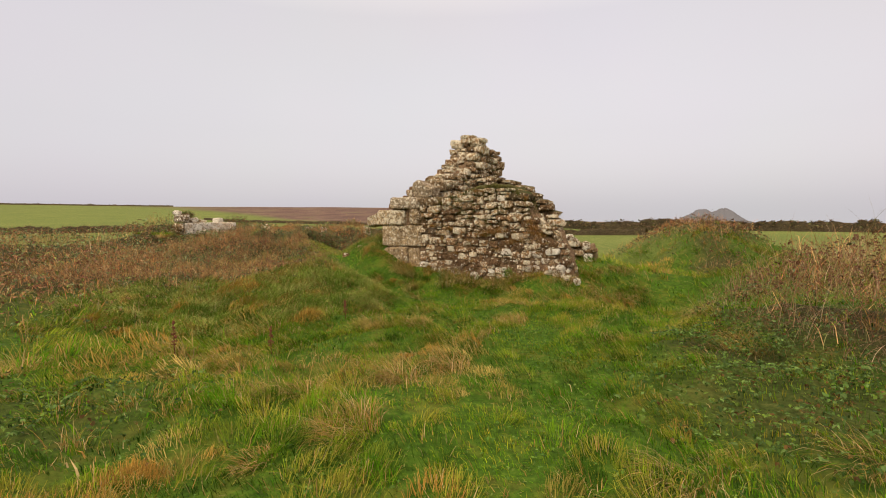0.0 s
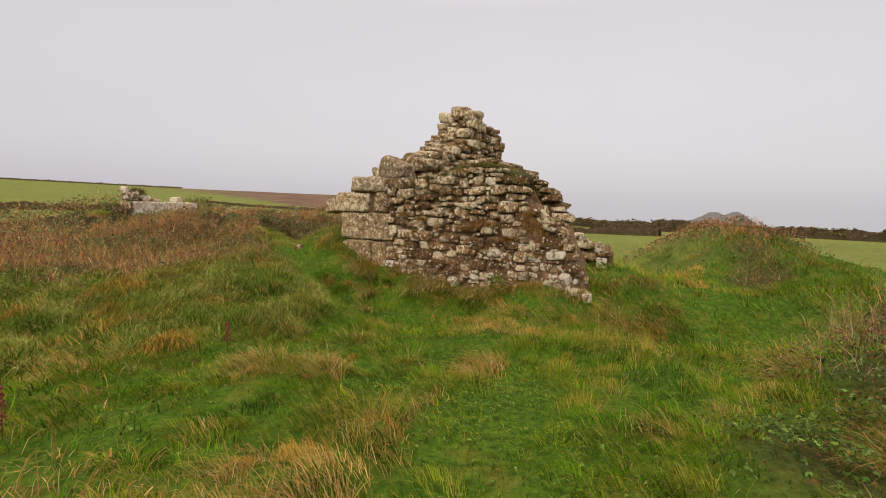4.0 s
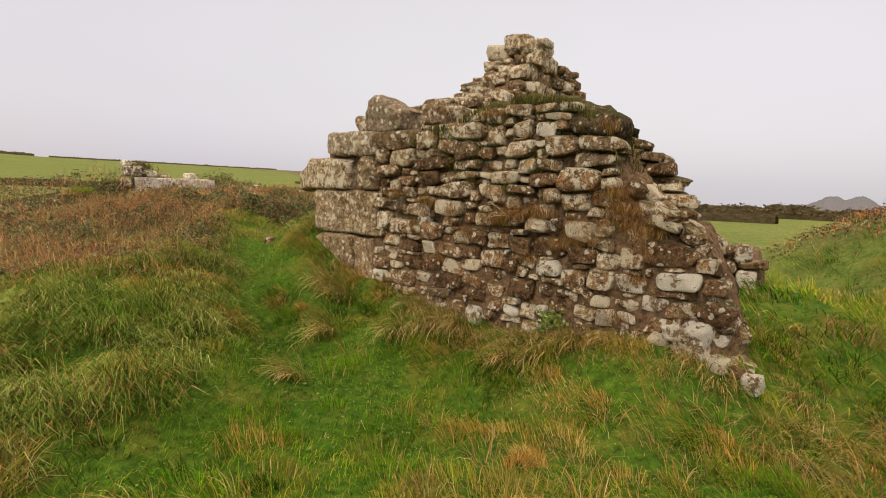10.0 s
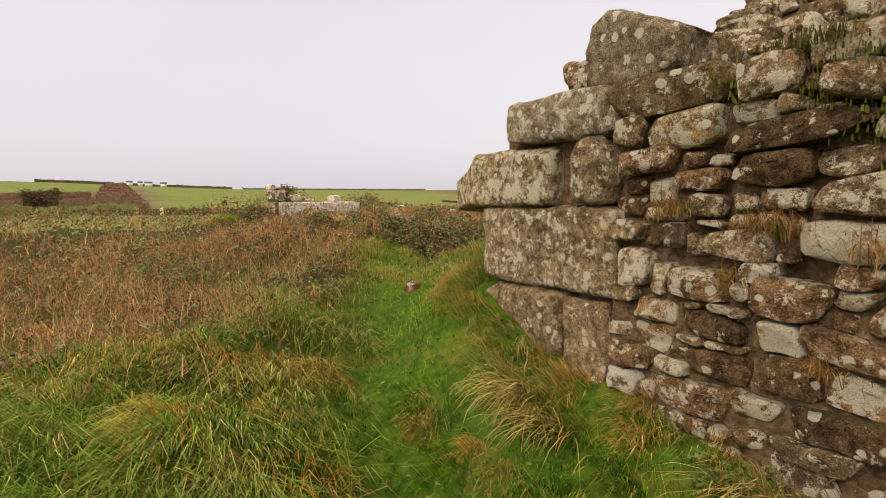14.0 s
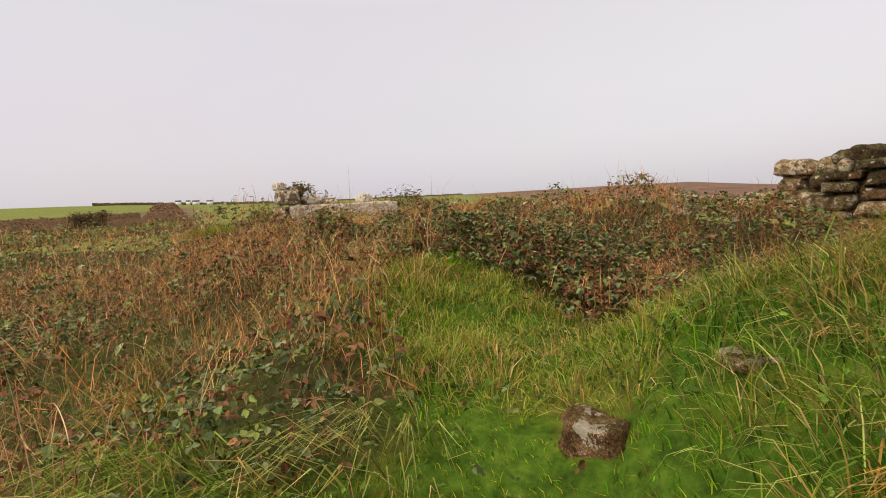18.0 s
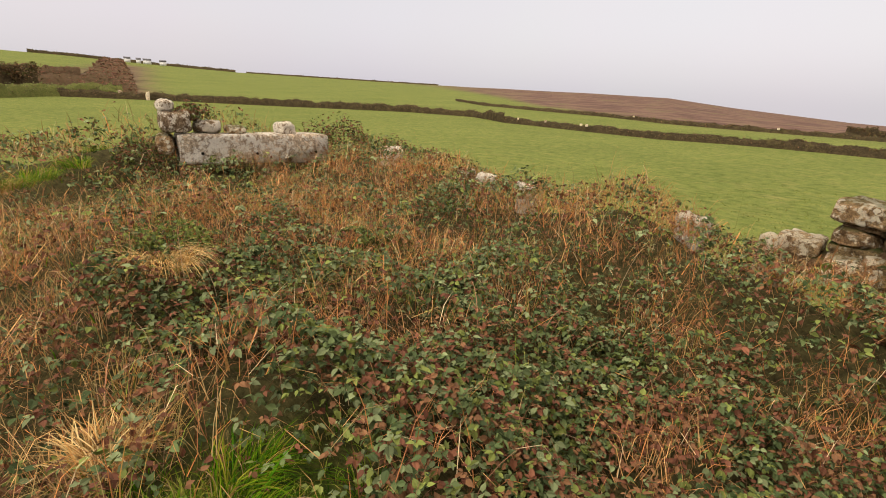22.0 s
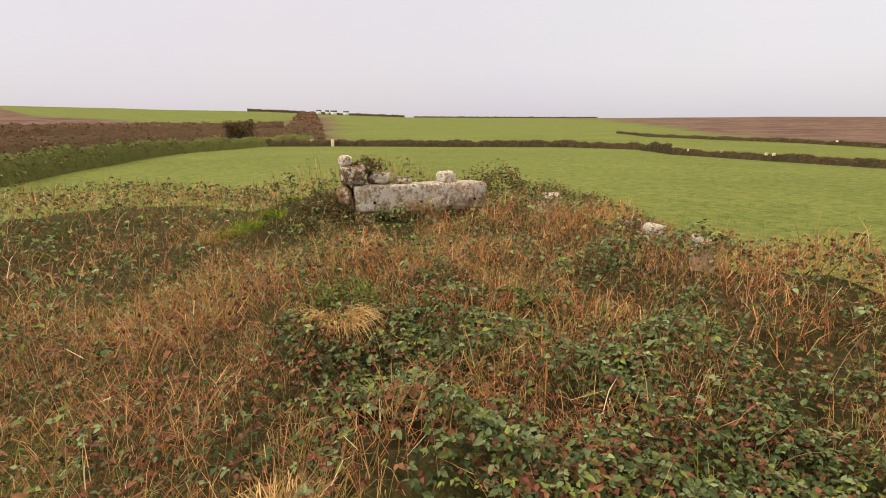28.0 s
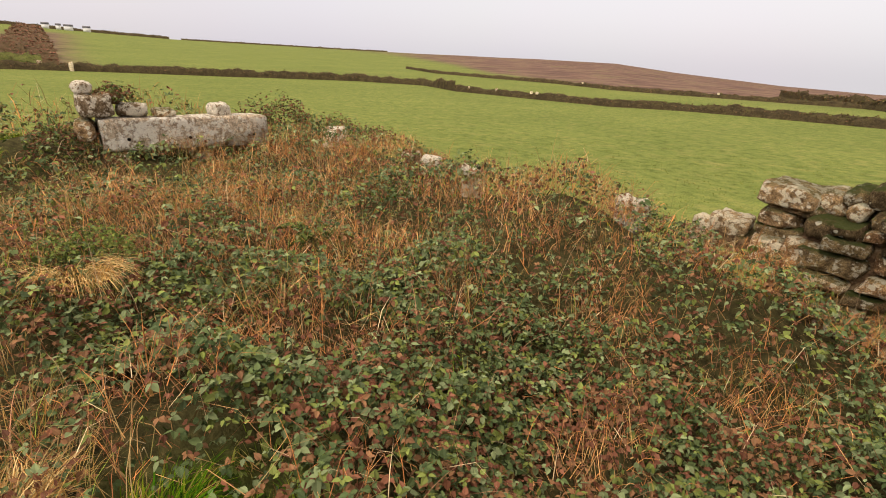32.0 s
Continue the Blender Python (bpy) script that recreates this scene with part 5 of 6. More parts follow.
# straw-coloured patches in the turf (below nought: lush green): x, y, half-widths, amount
GOLDEN = ((2.3, 8.8, 1.3, 0.6, 1.3), (0.9, 6.5, 0.9, 0.45, 1.0), (2.5, 7.5, 1.1, 0.8, 0.45), (-0.35, 3.2, 0.4, 0.45, 0.7), (-0.45, 4.65, 0.45, 0.4, 0.7), (0.3, 5.5, 0.5, 0.35, 0.5), (-1.75, 4.6, 0.6, 0.35, 0.45),
          (0.85, 2.6, 0.4, 0.3, 0.6), (-4.2, 4.8, 0.5, 0.4, 0.7), (-1.5, 8.4, 0.5, 0.4, 0.6), (-1.2, 2.6, 0.45, 0.3, 0.4), (-2.3, 6.4, 0.8, 0.5, 0.4), (0.0, 7.6, 0.7, 0.5, -0.5), (1.2, 4.2, 0.6, 0.8, -0.4), (-0.6, 5.6, 0.6, 0.4, -0.3))


def straw_patch(x, y):
    """Where the grass has died to orange straw, on the plan."""
    p = lumps(x, y, 51, 0.45) + 0.6 * lumps(x, y, 52, 1.6) - 0.42
    for cx, cy, wx, wy, a in GOLDEN:
        p = p + a * np.exp(-(((x - cx) / wx) ** 2 + ((y - cy) / wy) ** 2))
    u, v = uv(x, y)
    p = p + 0.15 * np.exp(-((v + 0.25) / 0.25) ** 2) * (u > -0.2) * (u < 2.2) + 0.7 * np.exp(-((v + 0.35) / 0.3) ** 2) * (u > 2.0) * (u < 3.8)
    p = p - 0.7 * np.exp(-(((x + 0.4) / 1.5) ** 2 + ((y - 8.9) / 0.6) ** 2)) - 0.4 * np.exp(-((v + 0.65) / 0.55) ** 2) * sig((u + 1.2) / 0.15) * sig((2.1 - u) / 0.15)
    return np.clip(p * 1.6, 0, 1)


def scatter(rs, n, x0, x1, y0, y1):
    return rs.uniform(x0, x1, n), rs.uniform(y0, y1, n)


def grow_grass(name, rs, n, box, length, width, label, keep):
    x, y = scatter(rs, n, *box)
    ok = free_of_walls(x, y) & (rs.uniform(0, 1, n) < keep(x, y))
    x, y = x[ok], y[ok]
    m = len(x)
    st = straw_patch(x, y)
    isdry = rs.uniform(0, 1, m) < np.clip(0.04 + 0.6 * st, 0, 0.75)
    tint = np.where(isdry[:, None], pickcol(STRAWS, m, rs), pickcol(GREENS, m, rs) * np.clip(0.92 + 0.55 * lumps(x, y, 63, 0.5) + 0.45 * lumps(x, y, 65, 0.15), 0.25, 2)[:, None] * (1 + lumps(x, y, 66, 0.35)[:, None] * np.array([0.48, 0.06, 0.0])))
    L = rs.uniform(*length, m) * (0.85 + 0.4 * lumps(x, y, 61, 0.3)) * np.where(isdry, 1.3, 1.0)
    lean = np.clip(rs.normal(1.15, 0.3, m) + 0.25 * st, 0.1, 1.7)
    head = 2.6 + 2.0 * lumps(x, y, 62, 0.9) + rs.normal(0, 0.7, m)
    return blades(name, x * K, y * K, L, rs.uniform(*width, m), lean, head, tint, label, rs)


def tufts(name, rs, n, box, per, length, width, label, keep, dry, droop=1.0, wind=2.6, greens=None, perch=0.0):
    """Tussocks: blades springing from one root and arching over."""
    cx, cy = scatter(rs, n, *box)
    ok = free_of_walls(cx, cy) & (rs.uniform(0, 1, n) < keep(cx, cy))
    cx, cy = cx[ok], cy[ok]
    m = len(cx)
    big = rs.uniform(0.6, 1.3, m)
    isdry = rs.uniform(0, 1, m) < dry(cx, cy)
    i = np.repeat(np.arange(m), per)
    a = rs.uniform(0, 2 * np.pi, len(i))
    rad = 0.07 * big[i] * np.sqrt(rs.uniform(0, 1, len(i)))
    x, y = cx[i] + rad * np.cos(a), cy[i] + rad * np.sin(a)
    wd = wind + 1.5 * lumps(cx, cy, 64, 1.2)[i]
    head = np.arctan2(np.sin(a) + 0.9 * np.sin(wd), np.cos(a) + 0.9 * np.cos(wd)) + rs.normal(0, 0.25, len(i))
    lean = np.clip(rs.normal(0.75, 0.25, len(i)) * droop, 0.1, 1.85)
    L = rs.uniform(*length, len(i)) * big[i]
    mixed = rs.uniform(0, 1, len(i))
    tint = np.where(((isdry[i]) & (mixed > 0.15) | (mixed < 0.1))[:, None], pickcol(STRAWS, len(i), rs), pickcol(GREENS if greens is None else greens, len(i), rs))
    ok = free_of_walls(x, y)
    return blades(name, x[ok] * K, y[ok] * K, L[ok], rs.uniform(*width, len(i))[ok], lean[ok], head[ok], tint[ok], label, rs, segs=3, lift=perch * canopy(x[ok], y[ok]) if perch else 0.0)


def meadow_side(x, y):
    u, v = uv(x, y)
    return np.maximum(np.maximum(sig((v - 6.2) / 0.25) * sig((4 - u) / 1.0), sig((-u - 16) / 0.4)), sig((np.hypot(x, y - 8) - 17) / 1))


rs = np.random.RandomState(11)
grow_grass("near_grass", rs, 220000, (-4.5, 5, 1.0, 14.5), (0.045, 0.10), (0.003, 0.0065), "green turf with straw-coloured patches",
           lambda x, y: np.clip(1.25 - path_near(x, y) / 3.2, 0, 1) * (1 - 0.9 * near_bramble(x, y)))
grow_grass("outer_grass", rs, 72000, (-14, 14, -3, 24), (0.08, 0.18), (0.010, 0.020), "rough green and straw grass",
           lambda x, y: np.clip((path_near(x, y) - 1.5) / 2, 0, 1) * (1 - 0.8 * near_bramble(x, y)) * (1 - 0.9 * meadow_side(x, y)))


def bank(x, y):
    """The long grass on the bank beside the path and at the wall foot."""
    u, v = uv(x, y)
    side = np.exp(-(((x + 2.3) / 1.0) ** 2 + ((y - 9.4) / 1.9) ** 2))
    foot = np.exp(-((v + 0.2) / 0.2) ** 2) * (u > -1.1) * (u < 3.9) * np.where(u < 2.2, 0.35, 1.0)
    door = np.exp(-(((x + 1.65) / 0.5) ** 2 + ((y - 12.4) / 1.0) ** 2)) + np.exp(-(((x + 3.1) / 0.4) ** 2 + ((y - 12.6) / 0.8) ** 2))
    lobe = np.exp(-(((x - 3.6) / 0.9) ** 2 + ((y - 10.6) / 1.1) ** 2))
    return np.clip(side + 0.9 * foot + 0.9 * door + 0.7 * lobe, 0, 1)


def rank(x, y):
    """The long pale grass beside the path up to the house."""
    edge = np.interp(y, [6.5, 7.5, 8.5, 9.0, 9.6, 10.5, 11.6, 12.6], [-2.2, -1.5, -1.0, -1.1, -1.35, -1.95, -2.6, -3.0]) + 0.22 * lumps(x, y, 67, 0.35)
    return sig((edge - x) / 0.08) * sig((x + 5.6) / 0.5) * sig((y - 6.9 + 0.5 * lumps(x, y, 68, 0.6)) / 0.3) * sig((12.5 - y) / 0.4) * (1 - 0.5 * sig((y - 11) / 0.3))


def meadow_tufts(rs, n):
    """Grazed tufts over the near part of the meadow beyond the house."""
    x, y = scatter(rs, n, -20, 10, 16.5, 38)
    ok = (rs.uniform(0, 1, n) < meadow_side(x, y) * np.clip(1.5 - (y - 16) / 20, 0, 1)) & (lumps(x, y, 98, 0.35) > -0.1)
    x, y = x[ok], y[ok]
    m = len(x)
    tint = pickcol(np.array([(0.14, 0.168, 0.029), (0.18, 0.196, 0.038), (0.112, 0.134, 0.025), (0.22, 0.20, 0.055)]), m, rs)
    return blades("meadow_grass", x * K, y * K, rs.uniform(0.04, 0.10, m), rs.uniform(0.02, 0.045, m), np.clip(rs.normal(1.35, 0.2, m), 0.6, 1.7), rs.uniform(0, 6.28, m), tint, "short grazed green meadow grass", rs)


meadow_tufts(rs, 26000)
tufts("tussocks", rs, 3000, (-4.6, 5.2, 1.5, 14.2), 22, (0.12, 0.24), (0.003, 0.006), "arching grass tussocks, green and straw",
      lambda x, y: (0.05 + 0.45 * sig((lumps(x, y, 96, 0.25) - 0.25) / 0.08) + 0.8 * bank(x, y) * (1 - 0.8 * rank(x, y)) + 0.3 * straw_patch(x, y)) * np.clip((path_near(x, y) - 0.12) / 0.3, 0, 1) * (1 - 0.8 * near_bramble(x, y)), lambda x, y: 0.15 + 0.8 * straw_patch(x, y) + 0.05 * bank(x, y), 1.7)
tufts("slope_grass", rs, 1100, (-2.5, -1.0, 11.6, 14.4), 24, (0.12, 0.24), (0.003, 0.0055), "long windblown green grass with straw on the slope",
      lambda x, y: np.clip(1.1 * np.exp(-(((x + 1.6) / 0.55) ** 2 + ((y - 13.2) / 1.1) ** 2)), 0, 1) * (1 - near_bramble(x, y)) * np.clip((path_near(x, y) - 0.15) / 0.3, 0, 1), lambda x, y: np.clip(0.2 + 0.6 * lumps(x, y, 74, 0.3), 0, 0.9), 1.9, 3.4, RANK)
tufts("mound_grass", rs, 900, (-4.0, -2.3, 12.4, 14.4), 22, (0.06, 0.14), (0.003, 0.006), "soft yellow-green grass on the low mound",
      lambda x, y: (1 - near_bramble(x, y)) * np.clip(0.7 + 0.6 * lumps(x, y, 75, 0.25), 0, 1), lambda x, y: np.clip(0.2 + 0.5 * lumps(x, y, 76, 0.3), 0.02, 0.8), 1.5, 2.2, np.array([(0.20, 0.25, 0.030), (0.26, 0.28, 0.045), (0.15, 0.21, 0.022), (0.30, 0.26, 0.07)]))


def hummocks(name, rs, x, y, R, H, per, length, width, tint, flow, label, spread=0.38, dead=0.10):
    """Grass cushions: each a low dome whose blades comb over one way, in one shade of its own."""
    m = len(x)
    i = np.repeat(np.arange(m), per)
    n = len(i)
    a, q = rs.uniform(0, 2 * np.pi, n), np.sqrt(rs.uniform(0, 1, n))
    X, Y = x[i] * K + R[i] * q * np.cos(a), y[i] * K + R[i] * q * np.sin(a)
    ok = free_of_walls(X / K, Y / K)
    Z = ground_z(X, Y) + H[i] * (1 - q ** 2)
    head = np.arctan2(np.sin(flow[i]) + 0.8 * q * np.sin(a), np.cos(flow[i]) + 0.8 * q * np.cos(a)) + rs.normal(0, spread, n)
    lean = np.clip(rs.normal(1.12, 0.2, n) + 0.4 * q, 0.3, 1.75)
    L = rs.uniform(*length, n) * (0.55 + 0.45 * R[i] / R.mean())
    col = tint[i] * rs.uniform(0.7, 1.3, (n, 1))
    col = np.where((rs.uniform(0, 1, n) < dead)[:, None], pickcol(STRAWS, n, rs), col)
    return blades(name, X[ok], Y[ok], L[ok], rs.uniform(*width, n)[ok], lean[ok], head[ok], col[ok], label, rs, segs=2, zbase=Z[ok])


def turf_hummocks(rs, n, box, keep, radius, per, length, label, width=(0.0028, 0.0055)):
    x, y = scatter(rs, n, *box)
    ok = free_of_walls(x, y) & (rs.uniform(0, 1, n) < keep(x, y)) & (near_bramble(x, y) < 0.35)
    x, y = x[ok], y[ok]
    m = len(x)
    R = rs.uniform(*radius, m)
    gold = np.clip(0.04 + 0.75 * straw_patch(x, y), 0, 0.92)
    pick = rs.uniform(0, 1, m)
    tint = np.where((pick < gold)[:, None], pickcol(GOLD, m, rs), pickcol(LUSH, m, rs))
    flow = 2.6 + 1.6 * lumps(x, y, 64, 1.2) + rs.normal(0, 0.5, m)
    return hummocks("grass_hummocks", rs, x, y, R, R * rs.uniform(0.25, 0.6, m), per, length, width, tint, flow, label)


GOLD = np.array([(0.39, 0.245, 0.050), (0.34, 0.180, 0.034), (0.43, 0.31, 0.085), (0.25, 0.20, 0.038)])
LUSH = np.array([(0.070, 0.168, 0.005), (0.108, 0.200, 0.008), (0.170, 0.214, 0.014), (0.235, 0.222, 0.024), (0.034, 0.076, 0.006), (0.13, 0.168, 0.015)])
turf_hummocks(rs, 1850, (-3.9, 4.2, 1.6, 10.4), lambda x, y: np.clip(0.25 + 0.75 * sig((lumps(x, y, 96, 0.3) - 0.0) / 0.15), 0, 1) * np.clip((path_near(x, y) - 0.1) / 0.5, 0.06, 1) * (1 - rank(x, y)), (0.09, 0.24), 120, (0.06, 0.15), "domed grass hummocks, some green and some gone to gold")
turf_hummocks(rs, 1500, (-11, 12, -1, 20), lambda x, y: np.clip((path_near(x, y) - 2.3) / 1.0, 0, 1) * (1 - meadow_side(x, y)) * (np.hypot(x, y - 8) < 13), (0.2, 0.5), 70, (0.14, 0.30), "rough domed hummocks of green and tawny grass", (0.006, 0.012))


def rank_hummocks(rs, n):
    """Long grass lying over in swathes beside the path up to the house."""
    x, y = scatter(rs, n, -6, -0.8, 6.3, 12.6)
    ok = (rs.uniform(0, 1, n) < rank(x, y)) & (path_near(x, y) > 0.3) & (near_bramble(x, y) < 0.55)
    x, y = x[ok], y[ok]
    m = len(x)
    R = rs.uniform(0.14, 0.30, m)
    gold = np.clip(0.08 + 0.35 * lumps(x, y, 70, 0.5) + 0.25 * sig((y - 9.8) / 0.4), 0.03, 0.7)
    tint = np.where((rs.uniform(0, 1, m) < gold)[:, None], pickcol(GOLD, m, rs), pickcol(RANK[[0, 1, 2, 4]], m, rs))
    return hummocks("rank_grass", rs, x, y, R, R * rs.uniform(0.3, 0.6, m), 150, (0.18, 0.36), (0.004, 0.009), tint, 5.4 + 0.9 * lumps(x, y, 69, 0.7) + rs.normal(0, 0.45, m), "long pale green and straw grass lying over in swathes", 0.35, 0.12)


rank_hummocks(rs, 900)


def foot_hummocks(rs, n):
    """Soft grass hanging down the bank between the path and the wall foot."""
    x, y = scatter(rs, n, -2.3, 2.4, 8.8, 12.6)
    u, v = uv(x, y)
    near = ((u > -1.5) & (v > -0.75) & (v < -0.02) & (u < 2.4)) | ((x > -2.2) & (x < -1.0) & (y > 10.2))
    ok = free_of_walls(x, y) & near & (path_near(x, y) > np.where(y > 10.9, 0.32, 0.15)) & (near_bramble(x, y) < 0.4) & (rs.uniform(0, 1, n) < np.clip(0.75 + 0.5 * lumps(x, y, 77, 0.25), 0, 1))
    x, y, u, v = x[ok], y[ok], u[ok], v[ok]
    m = len(x)
    R = rs.uniform(0.07, 0.17, m)
    gold = np.clip(0.15 + 0.45 * np.exp(-((v + 0.15) / 0.15) ** 2) + 0.5 * np.exp(-(((x + 1.25) / 0.3) ** 2 + ((y - 11.2) / 0.5) ** 2)) + 0.3 * lumps(x, y, 78, 0.3) + 0.3 * sig((y - 11) / 0.2) * sig((12.4 - y) / 0.2), 0.03, 0.9)
    tint = np.where((rs.uniform(0, 1, m) < gold)[:, None], pickcol(GOLD, m, rs), np.where((y > 10.9)[:, None], pickcol(RANK[:3], m, rs), pickcol(LUSH[[0, 1, 2, 4]], m, rs)))
    return hummocks("bank_grass", rs, x, y, R, R * rs.uniform(0.3, 0.7, m), 110, (0.10, 0.22), (0.003, 0.006), tint, 4.2 + 0.5 * lumps(x, y, 79, 0.4) + rs.normal(0, 0.35, m), "soft green and tawny grass hanging down the bank", 0.3, 0.12)


foot_hummocks(rs, 700)
tufts("rough_tussocks", rs, 2600, (-13, 12, -2, 22), 18, (0.2, 0.4), (0.007, 0.014), "rough tussocks, green and straw",
      lambda x, y: np.clip((path_near(x, y) - 2.5) / 2, 0, 1) * (0.3 + 0.4 * straw_patch(x, y) + 0.4 * (x > 3.5)) * (1 - 0.6 * near_bramble(x, y)) * (1 - meadow_side(x, y)), lambda x, y: 0.25 + 0.5 * straw_patch(x, y), 1.3)


def leaves(name, X, Y, Z, size, tint, rs, label, category="bramble"):
    """Bramble leaves of three pointed leaflets, folded along the midrib; one mesh."""
    n = len(X) // 3 * 3
    pick = np.arange(n) // 3 * 3
    X, Y, Z, size, tint = X[pick], Y[pick], Z[pick], size[:n] * np.tile([1.0, 0.82, 0.82], n // 3), tint[pick] * rs.uniform(0.88, 1.12, (n, 1))
    turn = np.repeat(rs.uniform(0, 2 * np.pi, n // 3), 3)
    a = turn + np.tile([0.0, 1.35, -1.35], n // 3) + rs.normal(0, 0.15, n)
    tilt, roll = np.repeat(rs.normal(0.38, 0.5, n // 3), 3) + rs.normal(0, 0.25, n), rs.normal(0, 0.5, n)
    out = np.array([(0, 0, 0), (0.33, 0.24, 0.07), (0.29, 0.60, 0.05), (0, 1.05, -0.10), (-0.29, 0.60, 0.05), (-0.33, 0.24, 0.07)])
    p = np.repeat(out[None], n, 0) * size[:, None, None]
    p[:, :, 1] += 0.12 * size[:, None]
    cr, sr = np.cos(roll)[:, None], np.sin(roll)[:, None]
    px, pz = p[:, :, 0] * cr + p[:, :, 2] * sr, -p[:, :, 0] * sr + p[:, :, 2] * cr
    ct, st = np.cos(tilt)[:, None], np.sin(tilt)[:, None]
    py, pz = p[:, :, 1] * ct + pz * st, -p[:, :, 1] * st + pz * ct
    ca, sa = np.cos(a)[:, None], np.sin(a)[:, None]
    v = np.stack([X[:, None] + px * ca - py * sa, Y[:, None] + px * sa + py * ca, Z[:, None] + pz], -1)
    i = np.arange(n)[:, None] * 6
    f = np.concatenate([i + [0, 1, 2, 3], i + [0, 3, 4, 5]])
    me = mesh_arrays(name, v.reshape(-1, 3), f, M_LEAF, np.repeat(tint, 6, 0))
    return tagged(new(name, me), label, category, kind="stuff")


def herbs(rs, n, box):
    """Clover, plantain and other low broad leaves among the grass."""
    x, y = scatter(rs, n, *box)
    ok = free_of_walls(x, y) & (rs.uniform(0, 1, n) < (1 - straw_patch(x, y)) * (1 - 0.8 * near_bramble(x, y)) * np.clip(1.3 - path_near(x, y) / 2.6, 0.1, 1) * np.clip(0.45 + 1.2 * lumps(x, y, 95, 0.28), 0.04, 1)  * (1 + 0.8 * sig((y - 11) / 0.3)))
    x, y = x[ok], y[ok]
    m = len(x)
    tint = pickcol(np.array([(0.07, 0.135, 0.016), (0.10, 0.17, 0.02), (0.05, 0.10, 0.016), (0.14, 0.19, 0.03)]), m, rs)
    return leaves("herbs", x * K, y * K, ground_z(x * K, y * K) + rs.uniform(0.01, 0.06, m), rs.uniform(0.010, 0.027, m), tint, rs, "low green clover and herbs in the turf", "herbs")


herbs(rs, 160000, (-4.5, 5, 1.0, 14.3))


# where bracken has died back to rust, and (below nought) where leaves stay green: x, y, width, amount
RUSTY = ((-4.1, 14.75, 0.35, 0.8), (-4.6, 15.6, 0.45, 0.5), (-6.0, 14.55, 0.55, 0.7), (-6.4, 14.05, 0.5, 0.6), (-5.5, 15.75, 0.5, 0.45), (-4.45, 16.6, 0.5, 0.45),
         (-5.65, 13.4, 0.5, 0.6), (-5.2, 13.9, 0.4, 0.4), (-4.05, 14.25, 0.18, 0.4), (-2.7, 15.8, 0.35, 0.6), (-4.65, 14.42, 0.25, -0.5), (-4.9, 14.85, 0.25, -0.4),
         (-3.1, 15.6, 0.45, -0.5), (-3.6, 15.8, 0.35, -0.4), (-3.2, 14.6, 0.6, -0.45), (-4.0, 13.95, 0.25, -0.35),
         (-2.1, 14.4, 0.6, -0.5), (-3.3, 12.1, 0.5, 0.35), (-3.2, 12.75, 0.45, 0.5), (-4.2, 12.6, 0.9, 0.2), (-2.9, 11.5, 0.35, 0.35))


def fern(x, y):
    """0 to 1: where dead bracken stands among the brambles."""
    p = 0.55 * lumps(x, y, 81, 0.55) + 0.75 * lumps(x, y, 83, 0.22) - 0.02
    for cx, cy, wide, a in RUSTY:
        p = p + a * np.exp(-((x - cx) ** 2 + (y - cy) ** 2) / wide ** 2)
    p = p + 0.15 * sig((-x - 5.2) / 0.4) + 0.2 * sig((-x - 2.7) / 0.2) * sig((13.4 - y) / 0.4)
    return sig((p - 0.1) / 0.15)


def v2(x, y):
    return uv(x, y)[1]


def bramble_field(name, rs, n, box, size, label, keep, shade=1.0):
    x, y = scatter(rs, n, *box)
    nb = near_bramble(x, y)
    ok = free_of_walls(x, y) & (rs.uniform(0, 1, n) < nb * keep(x, y) * (0.22 + 0.78 * sig((lumps(x, y, 73, 0.11) + 0.25 - 0.7 * fern(x, y)) / 0.22)))
    x, y = x[ok], y[ok]
    m = len(x)
    hgt = canopy(x, y) * (0.35 + 0.65 * near_bramble(x, y))
    z = ground_z(x * K, y * K) + hgt * (1 - 0.62 * rs.uniform(0, 1, m) ** 1.6) + 0.03
    red = sig((lumps(x, y, 71, 0.7) + 0.8 * lumps(x, y, 72, 0.2) - 0.1) / 0.2)
    isred = rs.uniform(0, 1, m) < 0.11 + 0.26 * red + 0.32 * fern(x, y) - 0.25 * sig((-x - 6.2) / 0.4) * sig((v2(x, y) - 1.0) / 0.3) + 0.6 * brown_at(x, y) + 0.25 * sig((-x - 2.4) / 0.4) * sig((y - 8) / 0.5) * sig((12.5 - y) / 0.5) - 0.2 * sig((6.4 - y) / 0.2) * (1 - bush_at(x, y)) + 0.2 * np.exp(-(((x + 2.2) / 0.7) ** 2 + ((y - 15.2) / 0.8) ** 2))
    tint = np.where(isred[:, None], pickcol(BRAMBLE[3:5], m, rs), pickcol(BRAMBLE[[0, 1, 2, 5]], m, rs))
    nettle = sig((6.4 - y) / 0.2) * (1 - bush_at(x, y))
    tint = tint * (1 - nettle[:, None] * np.array([0.35, 0.15, 0.6]))
    return leaves(name, x * K, y * K, z, rs.uniform(*size, m) * np.where(isred, 0.8, 1.0), tint * np.where(x < 1, shade, 0.8)[:, None] if shade != 1.0 else tint, rs, label)


bramble_field("bramble", rs, 400000, (-9, -1, 9, 19), (0.024, 0.048), "bramble thicket with dark green and rusty leaves", lambda x, y: np.clip(1.3 - np.hypot(x + 2.7, y - 13.5) / 7, 0.2, 1) * sig((x + 8.3) / 0.25) * (1 - 0.45 * fern(x, y)))
